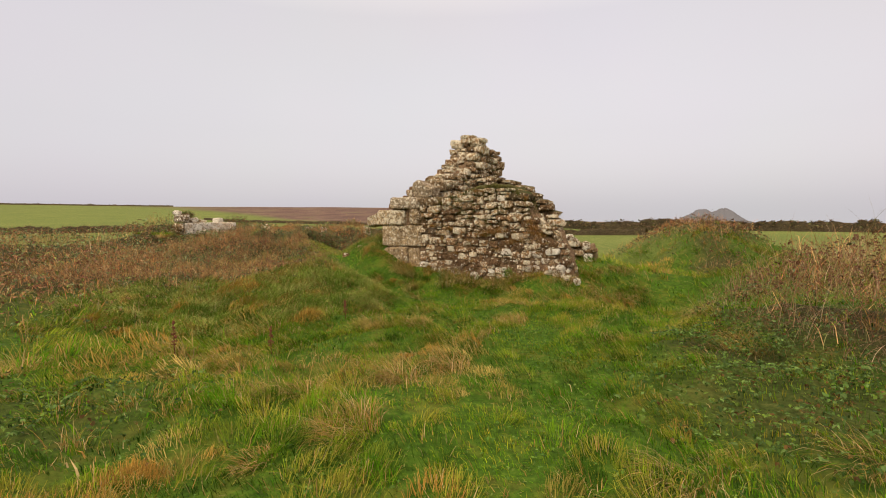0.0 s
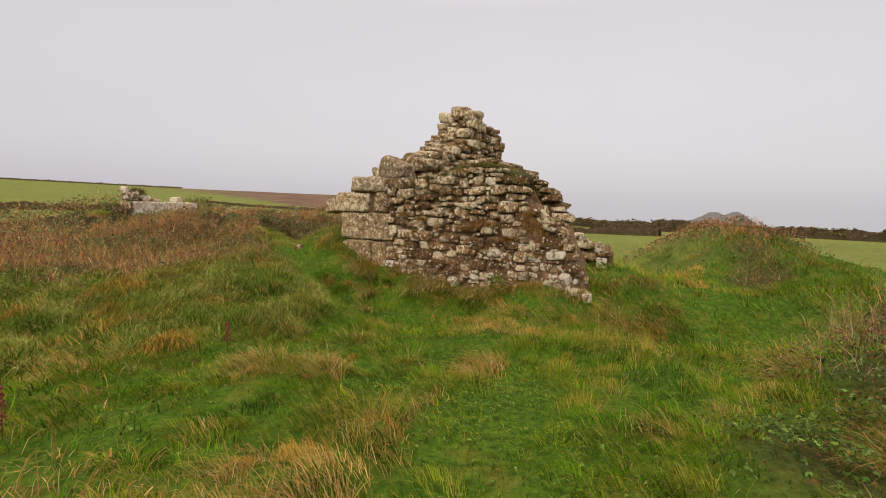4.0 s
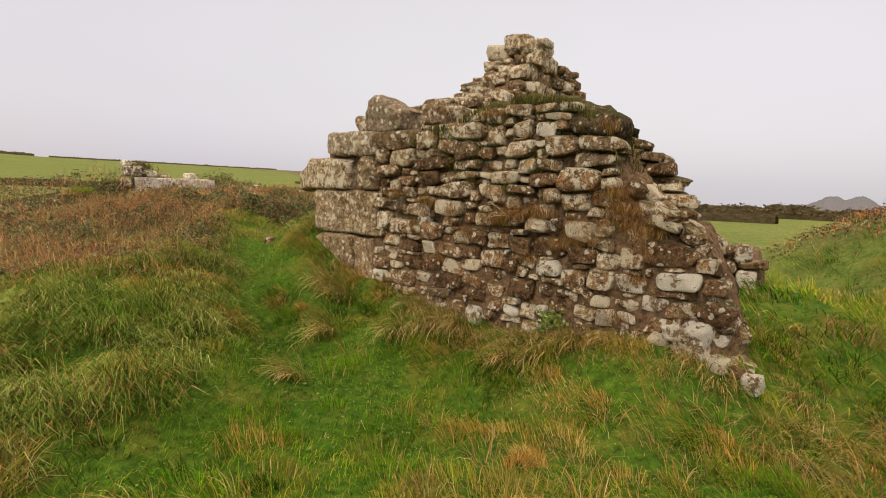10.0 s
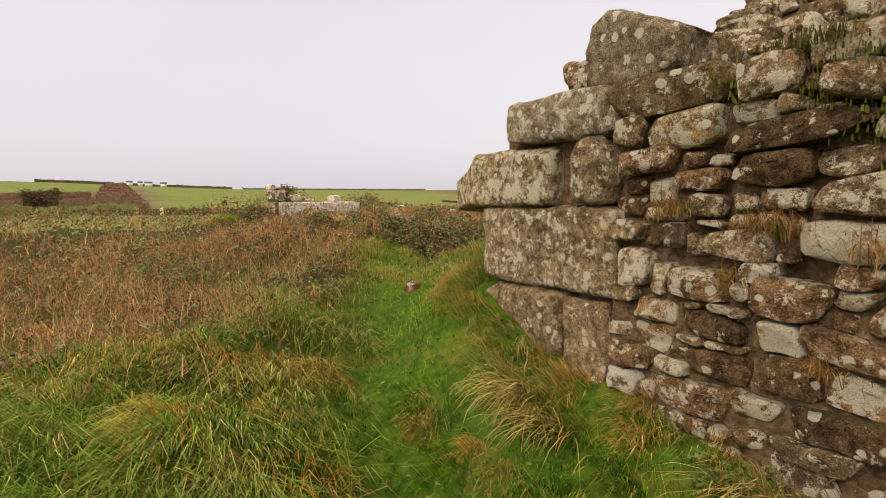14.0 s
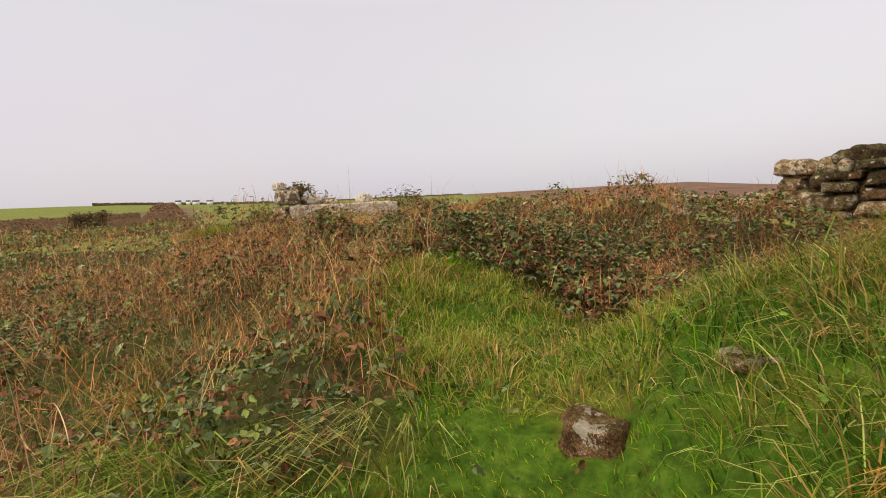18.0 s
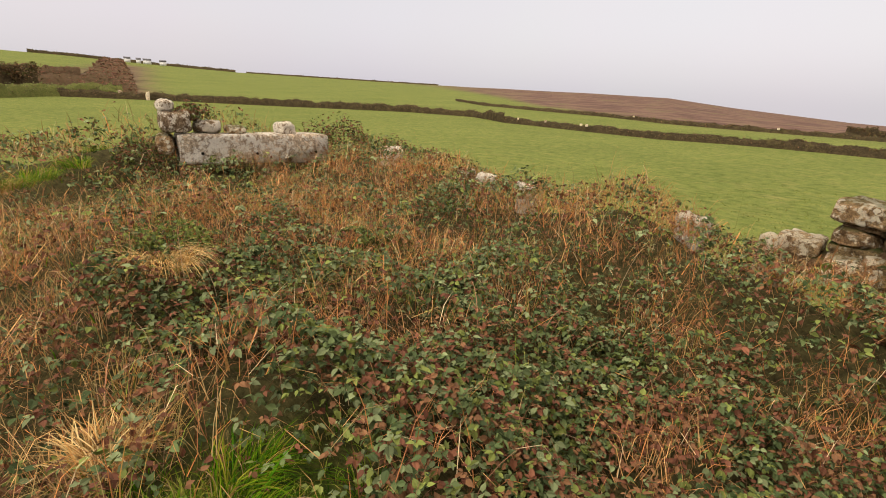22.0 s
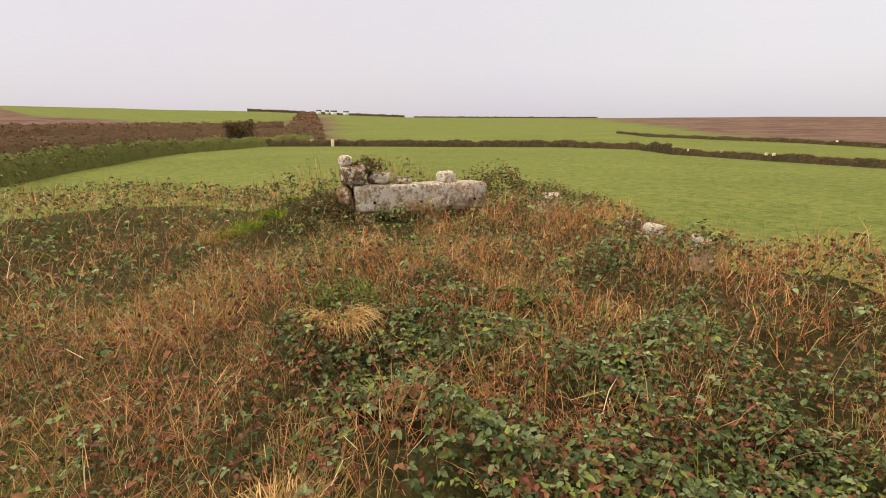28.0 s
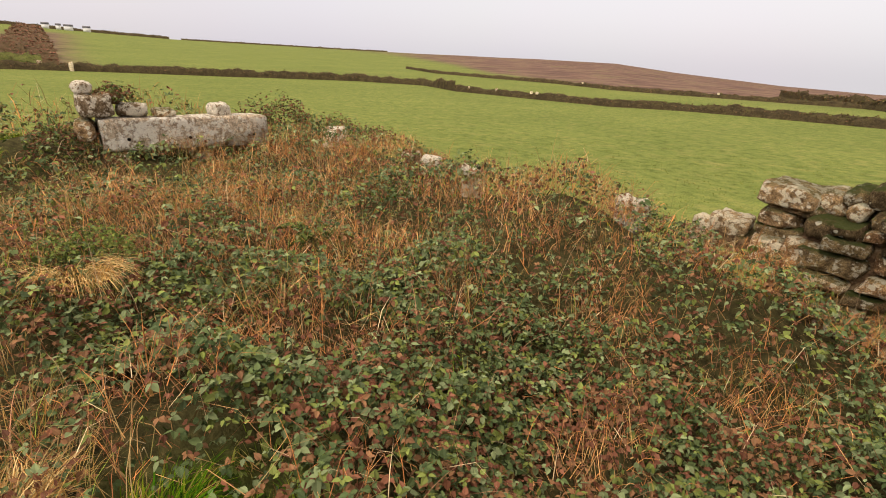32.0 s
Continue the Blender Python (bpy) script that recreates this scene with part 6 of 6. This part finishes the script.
bramble_field("bramble", rs, 130000, (-5.6, -1.4, 13.2, 16.0), (0.026, 0.052), "dense dark green bramble leaves over the rubble inside the house", lambda x, y: np.clip(1.5 - np.hypot(x + 2.9, y - 13.6) / 2.4, 0.1, 1) * (1 - 0.75 * fern(x, y)))
bramble_field("outer_bramble", rs, 280000, (-17, 12, 1, 23), (0.045, 0.085), "far brambles and bracken, green and brown", lambda x, y: np.clip(np.hypot(x + 2.7, y - 13.5) / 5 - 0.3, 0, 1) * sig((np.hypot(x, y - 2.5) - 5.2) / 0.3), 1.3)
bramble_field("nettles", rs, 170000, (-4.9, 4.3, 1.6, 6.4), (0.018, 0.042), "low dark green nettles and brambles in the grass", lambda x, y: 1 - bush_at(x, y))


def dead_stems(name, rs, n, box, length, width, label, keep):
    x, y = scatter(rs, n, *box)
    ok = free_of_walls(x, y) & (rs.uniform(0, 1, n) < near_bramble(x, y) * keep(x, y))
    x, y = x[ok], y[ok]
    m = len(x)
    L = rs.uniform(*length, m) * (0.6 + 0.5 * canopy(x, y) / 0.36)
    indoors = sig((v2(x, y) - 0.6) / 0.2) * sig((x + 8.5) / 0.3)
    tint = np.where((rs.uniform(0, 1, m) < np.clip(indoors, 0.5, 0.9))[:, None], pickcol(STEMS, m, rs, [0.36, 0.28, 0.30, 0.06]), pickcol(DULL, m, rs))
    lean = np.clip(np.abs(rs.normal(1.2, 0.5, m)), 0, 1.8)
    base = ground_z(x * K, y * K) + canopy(x, y) * rs.uniform(0.3, 0.95, m)
    return blades(name, x * K, y * K, L, rs.uniform(*width, m), lean, rs.uniform(0, 6.28, m), tint, label, rs, 0.0, M_STEM, 2, base, "bracken")


dead_stems("dead_stems", rs, 230000, (-9, -1, 9, 19), (0.10, 0.32), (0.0024, 0.0046), "rust-brown dead bracken stems", lambda x, y: (0.05 + 0.40 * fern(x, y)) * sig((x + 8.2 + 0.5 * lumps(x, y, 88, 0.8)) / 0.3))
dead_stems("far_stems", rs, 180000, (-17, 12, 3, 22), (0.12, 0.34), (0.005, 0.010), "brown dead stems", lambda x, y: (0.14 + 0.46 * np.maximum(fern(x, y), brown_at(x, y))) * np.clip(np.hypot(x + 2.7, y - 13) / 5 - 0.3, 0, 1) * np.maximum(sig((y - 6.6) / 0.3), bush_at(x, y)))
far_scenery()


tufts("bramble_straw", rs, 2000, (-9, -1, 9.5, 18.5), 8, (0.12, 0.30), (0.002, 0.004), "dry straw stalks tangled in the brambles",
      lambda x, y: near_bramble(x, y) * sig((lumps(x, y, 97, 0.35) + 0.5 * fern(x, y) - 0.3) / 0.12) * sig((x + 8.2 + 0.5 * lumps(x, y, 88, 0.8)) / 0.3), lambda x, y: np.full(np.shape(x), 0.88), 1.1, 2.0, RANK, 0.75)


def canes(name, rs, n, box, label):
    """Long bare canes arching out of the thicket."""
    x, y = scatter(rs, n, *box)
    ok = free_of_walls(x, y) & (rs.uniform(0, 1, n) < near_bramble(x, y)) & (path_near(x, y) > 0.7)
    x, y = x[ok], y[ok]
    m = len(x)
    base = ground_z(x * K, y * K) + canopy(x, y) * rs.uniform(0.3, 0.9, m)
    tint = pickcol(np.array([(0.34, 0.17, 0.095), (0.42, 0.29, 0.17), (0.22, 0.11, 0.06), (0.26, 0.13, 0.07), (0.20, 0.18, 0.06)]), m, rs)
    return blades(name, x * K, y * K, rs.uniform(0.2, 0.6, m), rs.uniform(0.0025, 0.0045, m), np.clip(np.abs(rs.normal(1.15, 0.5, m)), 0.05, 1.9), rs.uniform(0, 6.28, m), tint, label, rs, 0.0, M_STEM, 6, base, "bramble")


canes("canes", rs, 3000, (-9, -1, 9, 19), "bare brown bramble canes arching over the thicket")
canes("bush_canes", rs, 11000, (3.2, 7, 3.4, 8), "bare brown canes standing in the bush")
bramble_field("bush_leaves", rs, 80000, (3, 7, 3, 8), (0.014, 0.036), "brown and dark green bramble bush", lambda x, y: 1.0)


def fern_plant(at, size, seed, label, tints):
    """A fern: arching fronds, each a rib with pinnae on both sides."""
    rs = np.random.RandomState(seed)
    X, Y, Z, L, H = [], [], [], [], []
    for i in range(16):
        a, ln, rise = rs.uniform(0, 6.28), size * rs.uniform(0.25, 0.5), rs.uniform(0.5, 1.1)
        for t in np.linspace(0.08, 1, 22):
            out, up = ln * t, ln * (rise * t - 0.8 * t * t)
            for sgn in (-1, 1):
                X.append(at[0] * K + math.cos(a) * out); Y.append(at[1] * K + math.sin(a) * out); Z.append(at[2] * K + up)
                L.append(ln * 0.34 * (1.05 - t) ** 0.7 + 0.005); H.append(a + sgn * 1.25)
    n = len(X)
    X, Y, Z, L, H = map(np.array, (X, Y, Z, L, H))
    ob = blades("fern", X, Y, L, 0.3 * L + 0.006, np.full(n, 1.45), H, pickcol(np.array(tints), n, rs), label, rs, 0.0, M_LEAF, 2, Z, "fern")
    del ob["kind"]
    return ob


FERN_GREEN = [(0.085, 0.115, 0.022), (0.12, 0.145, 0.034), (0.065, 0.085, 0.02)]


# tussocks that stand out singly, and growth on the walls
def straw_clump(at, size, n, seed, label, dry=0.9, wind=2.6, straws=None):
    rs = np.random.RandomState(seed)
    a = rs.uniform(0, 2 * np.pi, n)
    rad = 0.2 * size * np.sqrt(rs.uniform(0, 1, n))
    X, Y = at[0] * K + rad * np.cos(a), at[1] * K + rad * np.sin(a)
    head = np.arctan2(np.sin(a) + 1.2 * math.sin(wind), np.cos(a) + 1.2 * math.cos(wind)) + rs.normal(0, 0.35, n)
    isdry = rs.uniform(0, 1, n) < dry
    tint = np.where(isdry[:, None], pickcol(STRAWS if straws is None else straws, n, rs), pickcol(GREENS, n, rs))
    z = np.full(n, at[2] * K) if len(at) > 2 else None
    ob = blades("grass_tussock", X, Y, rs.uniform(0.14, 0.42, n) * size, rs.uniform(0.003, 0.0065, n), np.clip(rs.normal(1.5, 0.28, n), 0.4, 2.1), head, tint, label, rs, segs=4, zbase=z)
    del ob["kind"]
    return tagged(ob, label, "grass", "tussocks")


for at, size, wind in (((-0.53, 2.9), 1.0, 2.6), ((-1.25, 3.7), 0.9, 2.0), ((0.1, 4.4), 0.9, 3.0), ((-0.9, 6.5), 1.0, 2.4), ((-1.1, 7.6), 1.1, 2.6), ((0.9, 6.3), 0.9, 2.4), ((1.0, 6.6), 0.9, 5.6), ((-4.1, 4.7), 1.3, 2.2), ((3.4, 6.4), 1.2, 3.0), ((3.05, 4.9), 1.5, 3.4), ((-1.0, 3.6), 0.8, 2.0), ((-0.35, 3.95), 0.9, 2.8), ((-1.35, 8.3), 1.2, 5.6), ((-0.3, 6.1), 0.9, 5.2)):
    straw_clump(at, size, 420, int(abs(at[0] * 50 + at[1] * 10)), "straw-coloured arching grass tussock", 0.72)
for i, (x, y, size) in enumerate(((3.1, 10.45, 1.3), (3.75, 10.6, 1.2), (2.6, 9.0, 1.1), (3.0, 9.4, 1.2), (3.5, 9.5, 1.0), (4.0, 10.1, 0.9), (2.9, 8.75, 1.1))):
    straw_clump((x, y), size, 300, 420 + i, "rusty straw tussock beside the wall end", 0.75, 4.4 + 0.3 * (i % 3))
rgt = random.Random(31)
for i in range(60):
    x, y = rgt.uniform(-4.2, 3.4), rgt.uniform(2.2, 9.2)
    if path_near(x, y) > 0.45 and near_bramble(np.array([x]), np.array([y]))[0] < 0.5:
        straw_clump((x, y), rgt.uniform(0.55, 1.0), 170, 300 + i, "grass tussock, green with straw blades", rgt.choice((0.15, 0.3, 0.5, 0.8)), rgt.uniform(1.5, 3.5))
straw_clump((-5.2, 14.5, 1.02), 0.9, 420, 5, "pale yellow collapsed tussock among brambles", 0.97, -0.5, MOP[:3] * 1.15)
straw_clump((-4.16, 13.63, 0.84), 0.6, 300, 12, "collapsed golden tussock among brambles", 0.96, 2.4, MOP[:3])
straw_clump((-3.80, 13.84, 0.78), 0.62, 260, 13, "bright green grass clump among brambles", 0.04, 1.6)
straw_clump((-3.62, 13.70, 0.76), 0.55, 200, 14, "bright green grass clump among brambles", 0.04, 0.9)
straw_clump((-3.55, 13.05), 0.9, 160, 9, "dead yellow grass tussock", 0.7, 2.6)
for i, (x, y) in enumerate(((-8.46, 15.16), (-8.75, 15.49), (-9.32, 16.14), (-10.41, 17.0))):
    straw_clump((x, y, 0.95), 0.9, 260, 160 + i, "green grass on the ridge beside the hearth", 0.15, 1.0 + i)
straw_clump((-8.47, 14.96, 0.92), 1.1, 200, 170, "tall pale straw stalks on the ridge", 1.0, 1.5)
for i, (x, y) in enumerate(((-4.75, 15.9), (-6.6, 17.4))):
    fern_plant((x, y, (ground_at(x * K, y * K) + 0.18) / K), 0.75 if i < 3 else 0.5, 20 + i, "green fern among brambles", FERN_GREEN)


def leaf_mound(u, v, z, ru, rz, n, seed, label, tints=None, size=(0.025, 0.055)):
    """A rounded mass of small leaves and twigs on a heap of stones."""
    rs = np.random.RandomState(seed)
    a, b = rs.uniform(0, 6.28, n), np.arcsin(rs.uniform(-0.5, 1, n))
    r = rs.uniform(0.6, 1.08, n) * (1 + 0.2 * np.sin(3 * a + seed))
    x, y = at_uv(u + ru * r * np.cos(a) * np.cos(b), v + ru * r * np.sin(a) * np.cos(b))
    ob = leaves("undergrowth", x * K, y * K, (z + rz * r * np.sin(b)) * K, rs.uniform(*size, n), pickcol(BRAMBLE[[1, 5, 3, 4]] if tints is None else np.array(tints), n, rs), rs, label)
    del ob["kind"]
    return ob


leaf_mound(-10.75, 3.8, 1.08, 0.6, 0.45, 5200, 1, "dark bramble and bracken heaped beside the lintel")
leaf_mound(-10.6, 4.65, 0.95, 0.5, 0.3, 3000, 2, "dark bramble and bracken beside the lintel")
leaf_mound(-10.3, 5.2, 0.85, 0.45, 0.25, 2400, 5, "dark bramble and bracken beside the lintel")
leaf_mound(-6.1, 0.88, 0.96, 0.26, 0.2, 2600, 6, "fresh green fern clump among brambles", [(0.13, 0.16, 0.03), (0.17, 0.19, 0.04), (0.09, 0.12, 0.025)], (0.012, 0.03))
leaf_mound(-10.55, 1.62, 1.58, 0.24, 0.15, 900, 3, "dark ivy and fern on the hearth stones")
leaf_mound(-10.5, 0.95, 0.95, 0.35, 0.35, 1700, 4, "green bramble at the side of the hearth")
for i, (x, y) in enumerate(((-3.65, 12.75), (-3.45, 13.25), (-3.8, 13.0), (-3.3, 12.55), (-4.15, 13.6))):
    straw_clump((x - 0.15, y + 0.12), 0.75, 190, 60 + i, "yellow dying grass on the low mound", 0.6, 2.0 + 0.5 * i)
straw_clump((-2.85, 13.9, 0.5), 1.0, 160, 8, "tall straw grass at the bramble edge", 0.6, 1.5)


def grass_mop(at, size, seed, wind=4.25):
    """Long grass hanging over from one root, green above and straw at the tips."""
    rs = np.random.RandomState(seed)
    n = int(150 * size)
    X = at[0] * K + 0.10 * size * rs.normal(0, 1, n) * math.sin(wind) + rs.normal(0, 0.025, n)
    Y = at[1] * K - 0.10 * size * rs.normal(0, 1, n) * math.cos(wind) + rs.normal(0, 0.025, n)
    head = wind + rs.normal(0, 0.38, n)
    tip = pickcol(MOP, n, rs)
    L = rs.uniform(0.34, 0.64, n) * size
    ob = blades("grass_mop", X, Y, L, rs.uniform(0.005, 0.010, n), np.clip(rs.normal(1.15, 0.3, n), 0.4, 1.8), head, tip, "mop of grass hanging below the wall, green with straw tips", rs, segs=4)
    root = np.repeat(pickcol(GREENS[:3], n, rs), 9, 0)
    k = np.tile(np.array([1.0, 1.0, 0.9, 0.9, 0.45, 0.45, 0.1, 0.1, 0.0]), n)[:, None] * np.repeat(rs.uniform(0.3, 1.0, n), 9)[:, None]
    col = root * k + np.repeat(tip, 9, 0) * (1 - k)
    ob.data.color_attributes["tint"].data.foreach_set("color", np.c_[col, np.ones(len(col))].astype(np.float32).ravel())
    del ob["kind"]
    return tagged(ob, "mop of grass hanging below the wall, green with straw tips", "grass", "grass mops")


for i, (x, y, size) in enumerate(((-0.88, 10.95, 1.0), (-0.72, 10.78, 0.9), (-0.62, 10.15, 0.8), (0.14, 10.51, 0.9), (0.07, 10.14, 0.9), (0.47, 10.35, 1.1), (0.32, 10.20, 0.8), (0.58, 10.24, 0.9), (0.78, 10.16, 0.6), (1.10, 10.02, 0.8), (0.98, 9.63, 0.7), (1.20, 9.70, 0.8), (1.43, 9.82, 0.8), (-0.53, 9.38, 0.7))):
    grass_mop((x, y), size, 500 + i)
for u, size, dry in ((0.3, 0.5, 0.5), (1.9, 0.6, 0.9), (2.4, 0.7, 0.95), (2.75, 0.9, 0.95), (3.3, 0.9, 0.9), (-0.55, 0.8, 0.5)):
    straw_clump(at_uv(u, -0.1), size, 260, int(u * 100) + 90, "rusty grass tussock hanging at the wall foot", dry * 0.8, 4.2, MOP)


def wall_growth():
    """Grass and moss rooted in the wall's ledges and on its top; one mesh each."""
    rs = np.random.RandomState(77)
    spots = [(0.35, 1.28, 0.6), (0.75, 1.22, 0.7), (1.05, 1.15, 0.5), (1.25, 0.95, 0.5), (1.55, 1.1, 0.9), (1.72, 1.15, 1.0), (1.95, 1.18, 0.9), (1.9, 0.8, 0.5), (0.62, 1.0, 0.4), (2.3, 1.1, 0.6), (2.75, 0.75, 0.5), (2.6, 0.45, 0.8), (1.35, 0.55, 0.4), (0.95, 0.7, 0.4), (2.56, 1.36, 0.7), (2.66, 1.24, 0.8), (2.8, 1.1, 0.8), (2.6, 1.15, 0.8), (2.8, 0.95, 0.7), (2.2, 0.95, 0.7), (2.35, 1.0, 0.7), (2.49, 1.84, 0.3)]
    U, V, Z, L = [], [], [], []
    for u, z, k in spots:
        n = int(220 * k)
        U += list(rs.normal(u, 0.09 * k, n)); V += list(rs.uniform(-0.03, 0.05, n)); Z += list(rs.normal(z, 0.015, n)); L += list(rs.uniform(0.10, 0.26, n) * (0.6 + 0.5 * k))
    for a, b, n, ln in ((1.45, 0.10, 260, 0.14),):
        U += list(rs.normal(a, 0.12, n)); V += list(rs.normal(b, 0.06, n)); Z += [ftop(a) - 0.05] * n; L += list(rs.uniform(0.06, ln, n))
    U, V, Z, L = map(np.array, (U, V, Z, L))
    x, y = at_uv(U, V)
    n = len(U)
    head = radians(-118.4) + rs.normal(0, 0.5, n)
    isdry = rs.uniform(0, 1, n) < 0.95
    tint = np.where(isdry[:, None], pickcol(np.array([(0.40, 0.20, 0.062), (0.33, 0.15, 0.046), (0.45, 0.28, 0.11), (0.28, 0.18, 0.06)]), n, rs), pickcol(GREENS, n, rs))
    ob = blades("wall_grass", x * K, y * K, L, rs.uniform(0.003, 0.006, n), np.clip(rs.normal(1.3, 0.35, n), 0.3, 2.2), head, tint, "dead rusty grass hanging from wall ledges", rs, segs=3, zbase=Z * K)
    n = 1500
    k = rs.randint(0, 9, n)
    mu, mz = np.array([0.9, 1.05, 1.2, 1.0, 1.3, 0.6, 1.6, 1.9, 2.2])[k], np.array([1.72, 1.6, 1.5, 1.82, 1.7, 1.8, 1.4, 1.62, 1.45])[k]
    x, y = at_uv(mu + rs.normal(0, 0.07, n), rs.uniform(-0.01, 0.09, n))
    blades("wall_moss", x * K, y * K, rs.uniform(0.008, 0.02, n), rs.uniform(0.006, 0.012, n), np.abs(rs.normal(0.9, 0.4, n)), radians(-118.4) + rs.normal(0, 0.8, n), pickcol(np.array([(0.13, 0.125, 0.022), (0.10, 0.11, 0.02), (0.17, 0.15, 0.035)]), n, rs), "olive moss cushions in the wall joints", rs, zbase=(mz + rs.normal(0, 0.05, n)) * K, category="moss")
    n = 9000
    u = np.concatenate([rs.uniform(0.7, 2.6, n // 2), rs.normal(0.95, 0.12, n // 4), rs.uniform(1.6, 2.5, n - n // 2 - n // 4)])
    v = rs.uniform(-0.02, 0.6, n)
    z = np.array([ftop(a) + 0.07 * math.exp(-((a - 1.75) / 0.6) ** 4) for a in u]) - 0.07 + 0.05 * rs.uniform(0, 1, n) + 0.02 * lumps(u * 3, v * 3, 5, 0.5)
    keepm = lumps(u, v, 91, 0.12) > -0.25
    u, v, z = u[keepm], v[keepm], z[keepm]
    x, y = at_uv(u, v)
    n = len(u)
    tint = pickcol(np.array([(0.07, 0.075, 0.016), (0.10, 0.095, 0.022), (0.05, 0.05, 0.013), (0.15, 0.115, 0.04)]), n, rs)
    blades("wall_moss", x * K, y * K, rs.uniform(0.012, 0.034, n), rs.uniform(0.006, 0.012, n), np.abs(rs.normal(0.7, 0.4, n)), rs.uniform(0, 6.28, n), tint, "dark moss and turf on the wall top", rs, zbase=z * K, category="moss")


wall_growth()


def dock(at, h, seed):
    """A dead dock: stalk with clustered rusty seed heads."""
    rg = random.Random(seed)
    root = new("dock_plant")
    X, Y = at[0] * K, at[1] * K
    root.matrix_basis = pose(X, Y, ground_at(X, Y))
    tagged(root, "dead rust-brown dock stalk standing in grass", "plant", "dock plants")
    bm = bmesh.new()
    bmesh.ops.create_cone(bm, segments=6, radius1=0.006, radius2=0.003, depth=h, cap_ends=True, matrix=Matrix.Translation((0, 0, h / 2)))
    part("stalk", bm, M_DOCK, root)
    bm = bmesh.new()
    for i in range(46):
        t = rg.uniform(0.35, 1.0)
        r = 0.035 * (1.2 - t)
        a = rg.uniform(0, 6.28)
        bmesh.ops.create_icosphere(bm, subdivisions=1, radius=rg.uniform(0.006, 0.013), matrix=Matrix.Translation((math.cos(a) * r, math.sin(a) * r, h * t)))
    part("seed_head", bm, M_DOCK, root)
    return root


M_DOCK, dnt, dbs = mat_base("dock_brown", 0.9, 0.1)
dbs.inputs["Base Color"].default_value = (0.16, 0.055, 0.03, 1)
dock((-1.75, 5.0), 0.36, 1)
dock((-2.6, 4.75), 0.42, 2)
dock((-1.35, 6.8), 0.3, 3)


# a dead twig caught in the wall, and green plants at its foot
def twig(ends):
    bm = bmesh.new()
    for (au, az), (bu, bz) in ends:
        a, b = Vector((au * K, -0.05 * K, az * K)), Vector((bu * K, -0.09 * K, bz * K))
        mid = (a + b) / 2 + Vector((0, -0.01, 0.012))
        for p, q, r0, r1 in ((a, mid, 0.0045, 0.0038), (mid, b, 0.0038, 0.002)):
            w = q - p
            m = Matrix.Translation((p + q) / 2) @ w.to_track_quat("Z", "Y").to_matrix().to_4x4()
            bmesh.ops.create_cone(bm, segments=6, radius1=r0, radius2=r1, depth=w.length, cap_ends=True, matrix=m)
    ob = part("twig", bm, M_TWIG, None)
    ob.matrix_basis = HOUSE
    return tagged(ob, "bare pale forked twig caught in the wall", "twig")


M_TWIG, tnt, tbs = mat_base("dead_wood", 0.8, 0.2)
tnt.links.new(nd_ramp(tnt, nd_noise(tnt, 60, 3).outputs["Fac"], [(0.35, (0.34, 0.26, 0.17)), (0.65, (0.62, 0.52, 0.38))]), tbs.inputs["Base Color"])
twig([((1.68, 1.16), (1.49, 1.12)), ((1.68, 1.16), (1.54, 1.26)), ((1.58, 1.19), (1.49, 1.09)), ((1.54, 1.26), (1.59, 1.27))])
leaf_mound(2.17, -0.1, 0.34, 0.11, 0.12, 260, 61, "green leafy plant at the wall foot", [(0.12, 0.19, 0.03), (0.16, 0.22, 0.04), (0.09, 0.14, 0.025)], (0.025, 0.05))
leaf_mound(0.75, -0.22, 0.24, 0.14, 0.1, 300, 62, "low green leaves at the wall foot", [(0.09, 0.14, 0.03), (0.12, 0.17, 0.03)], (0.02, 0.04))
leaf_mound(1.6, 0.0, 0.95, 0.045, 0.05, 60, 63, "small green plant rooted in the wall", [(0.12, 0.19, 0.03), (0.16, 0.22, 0.04)], (0.015, 0.03))
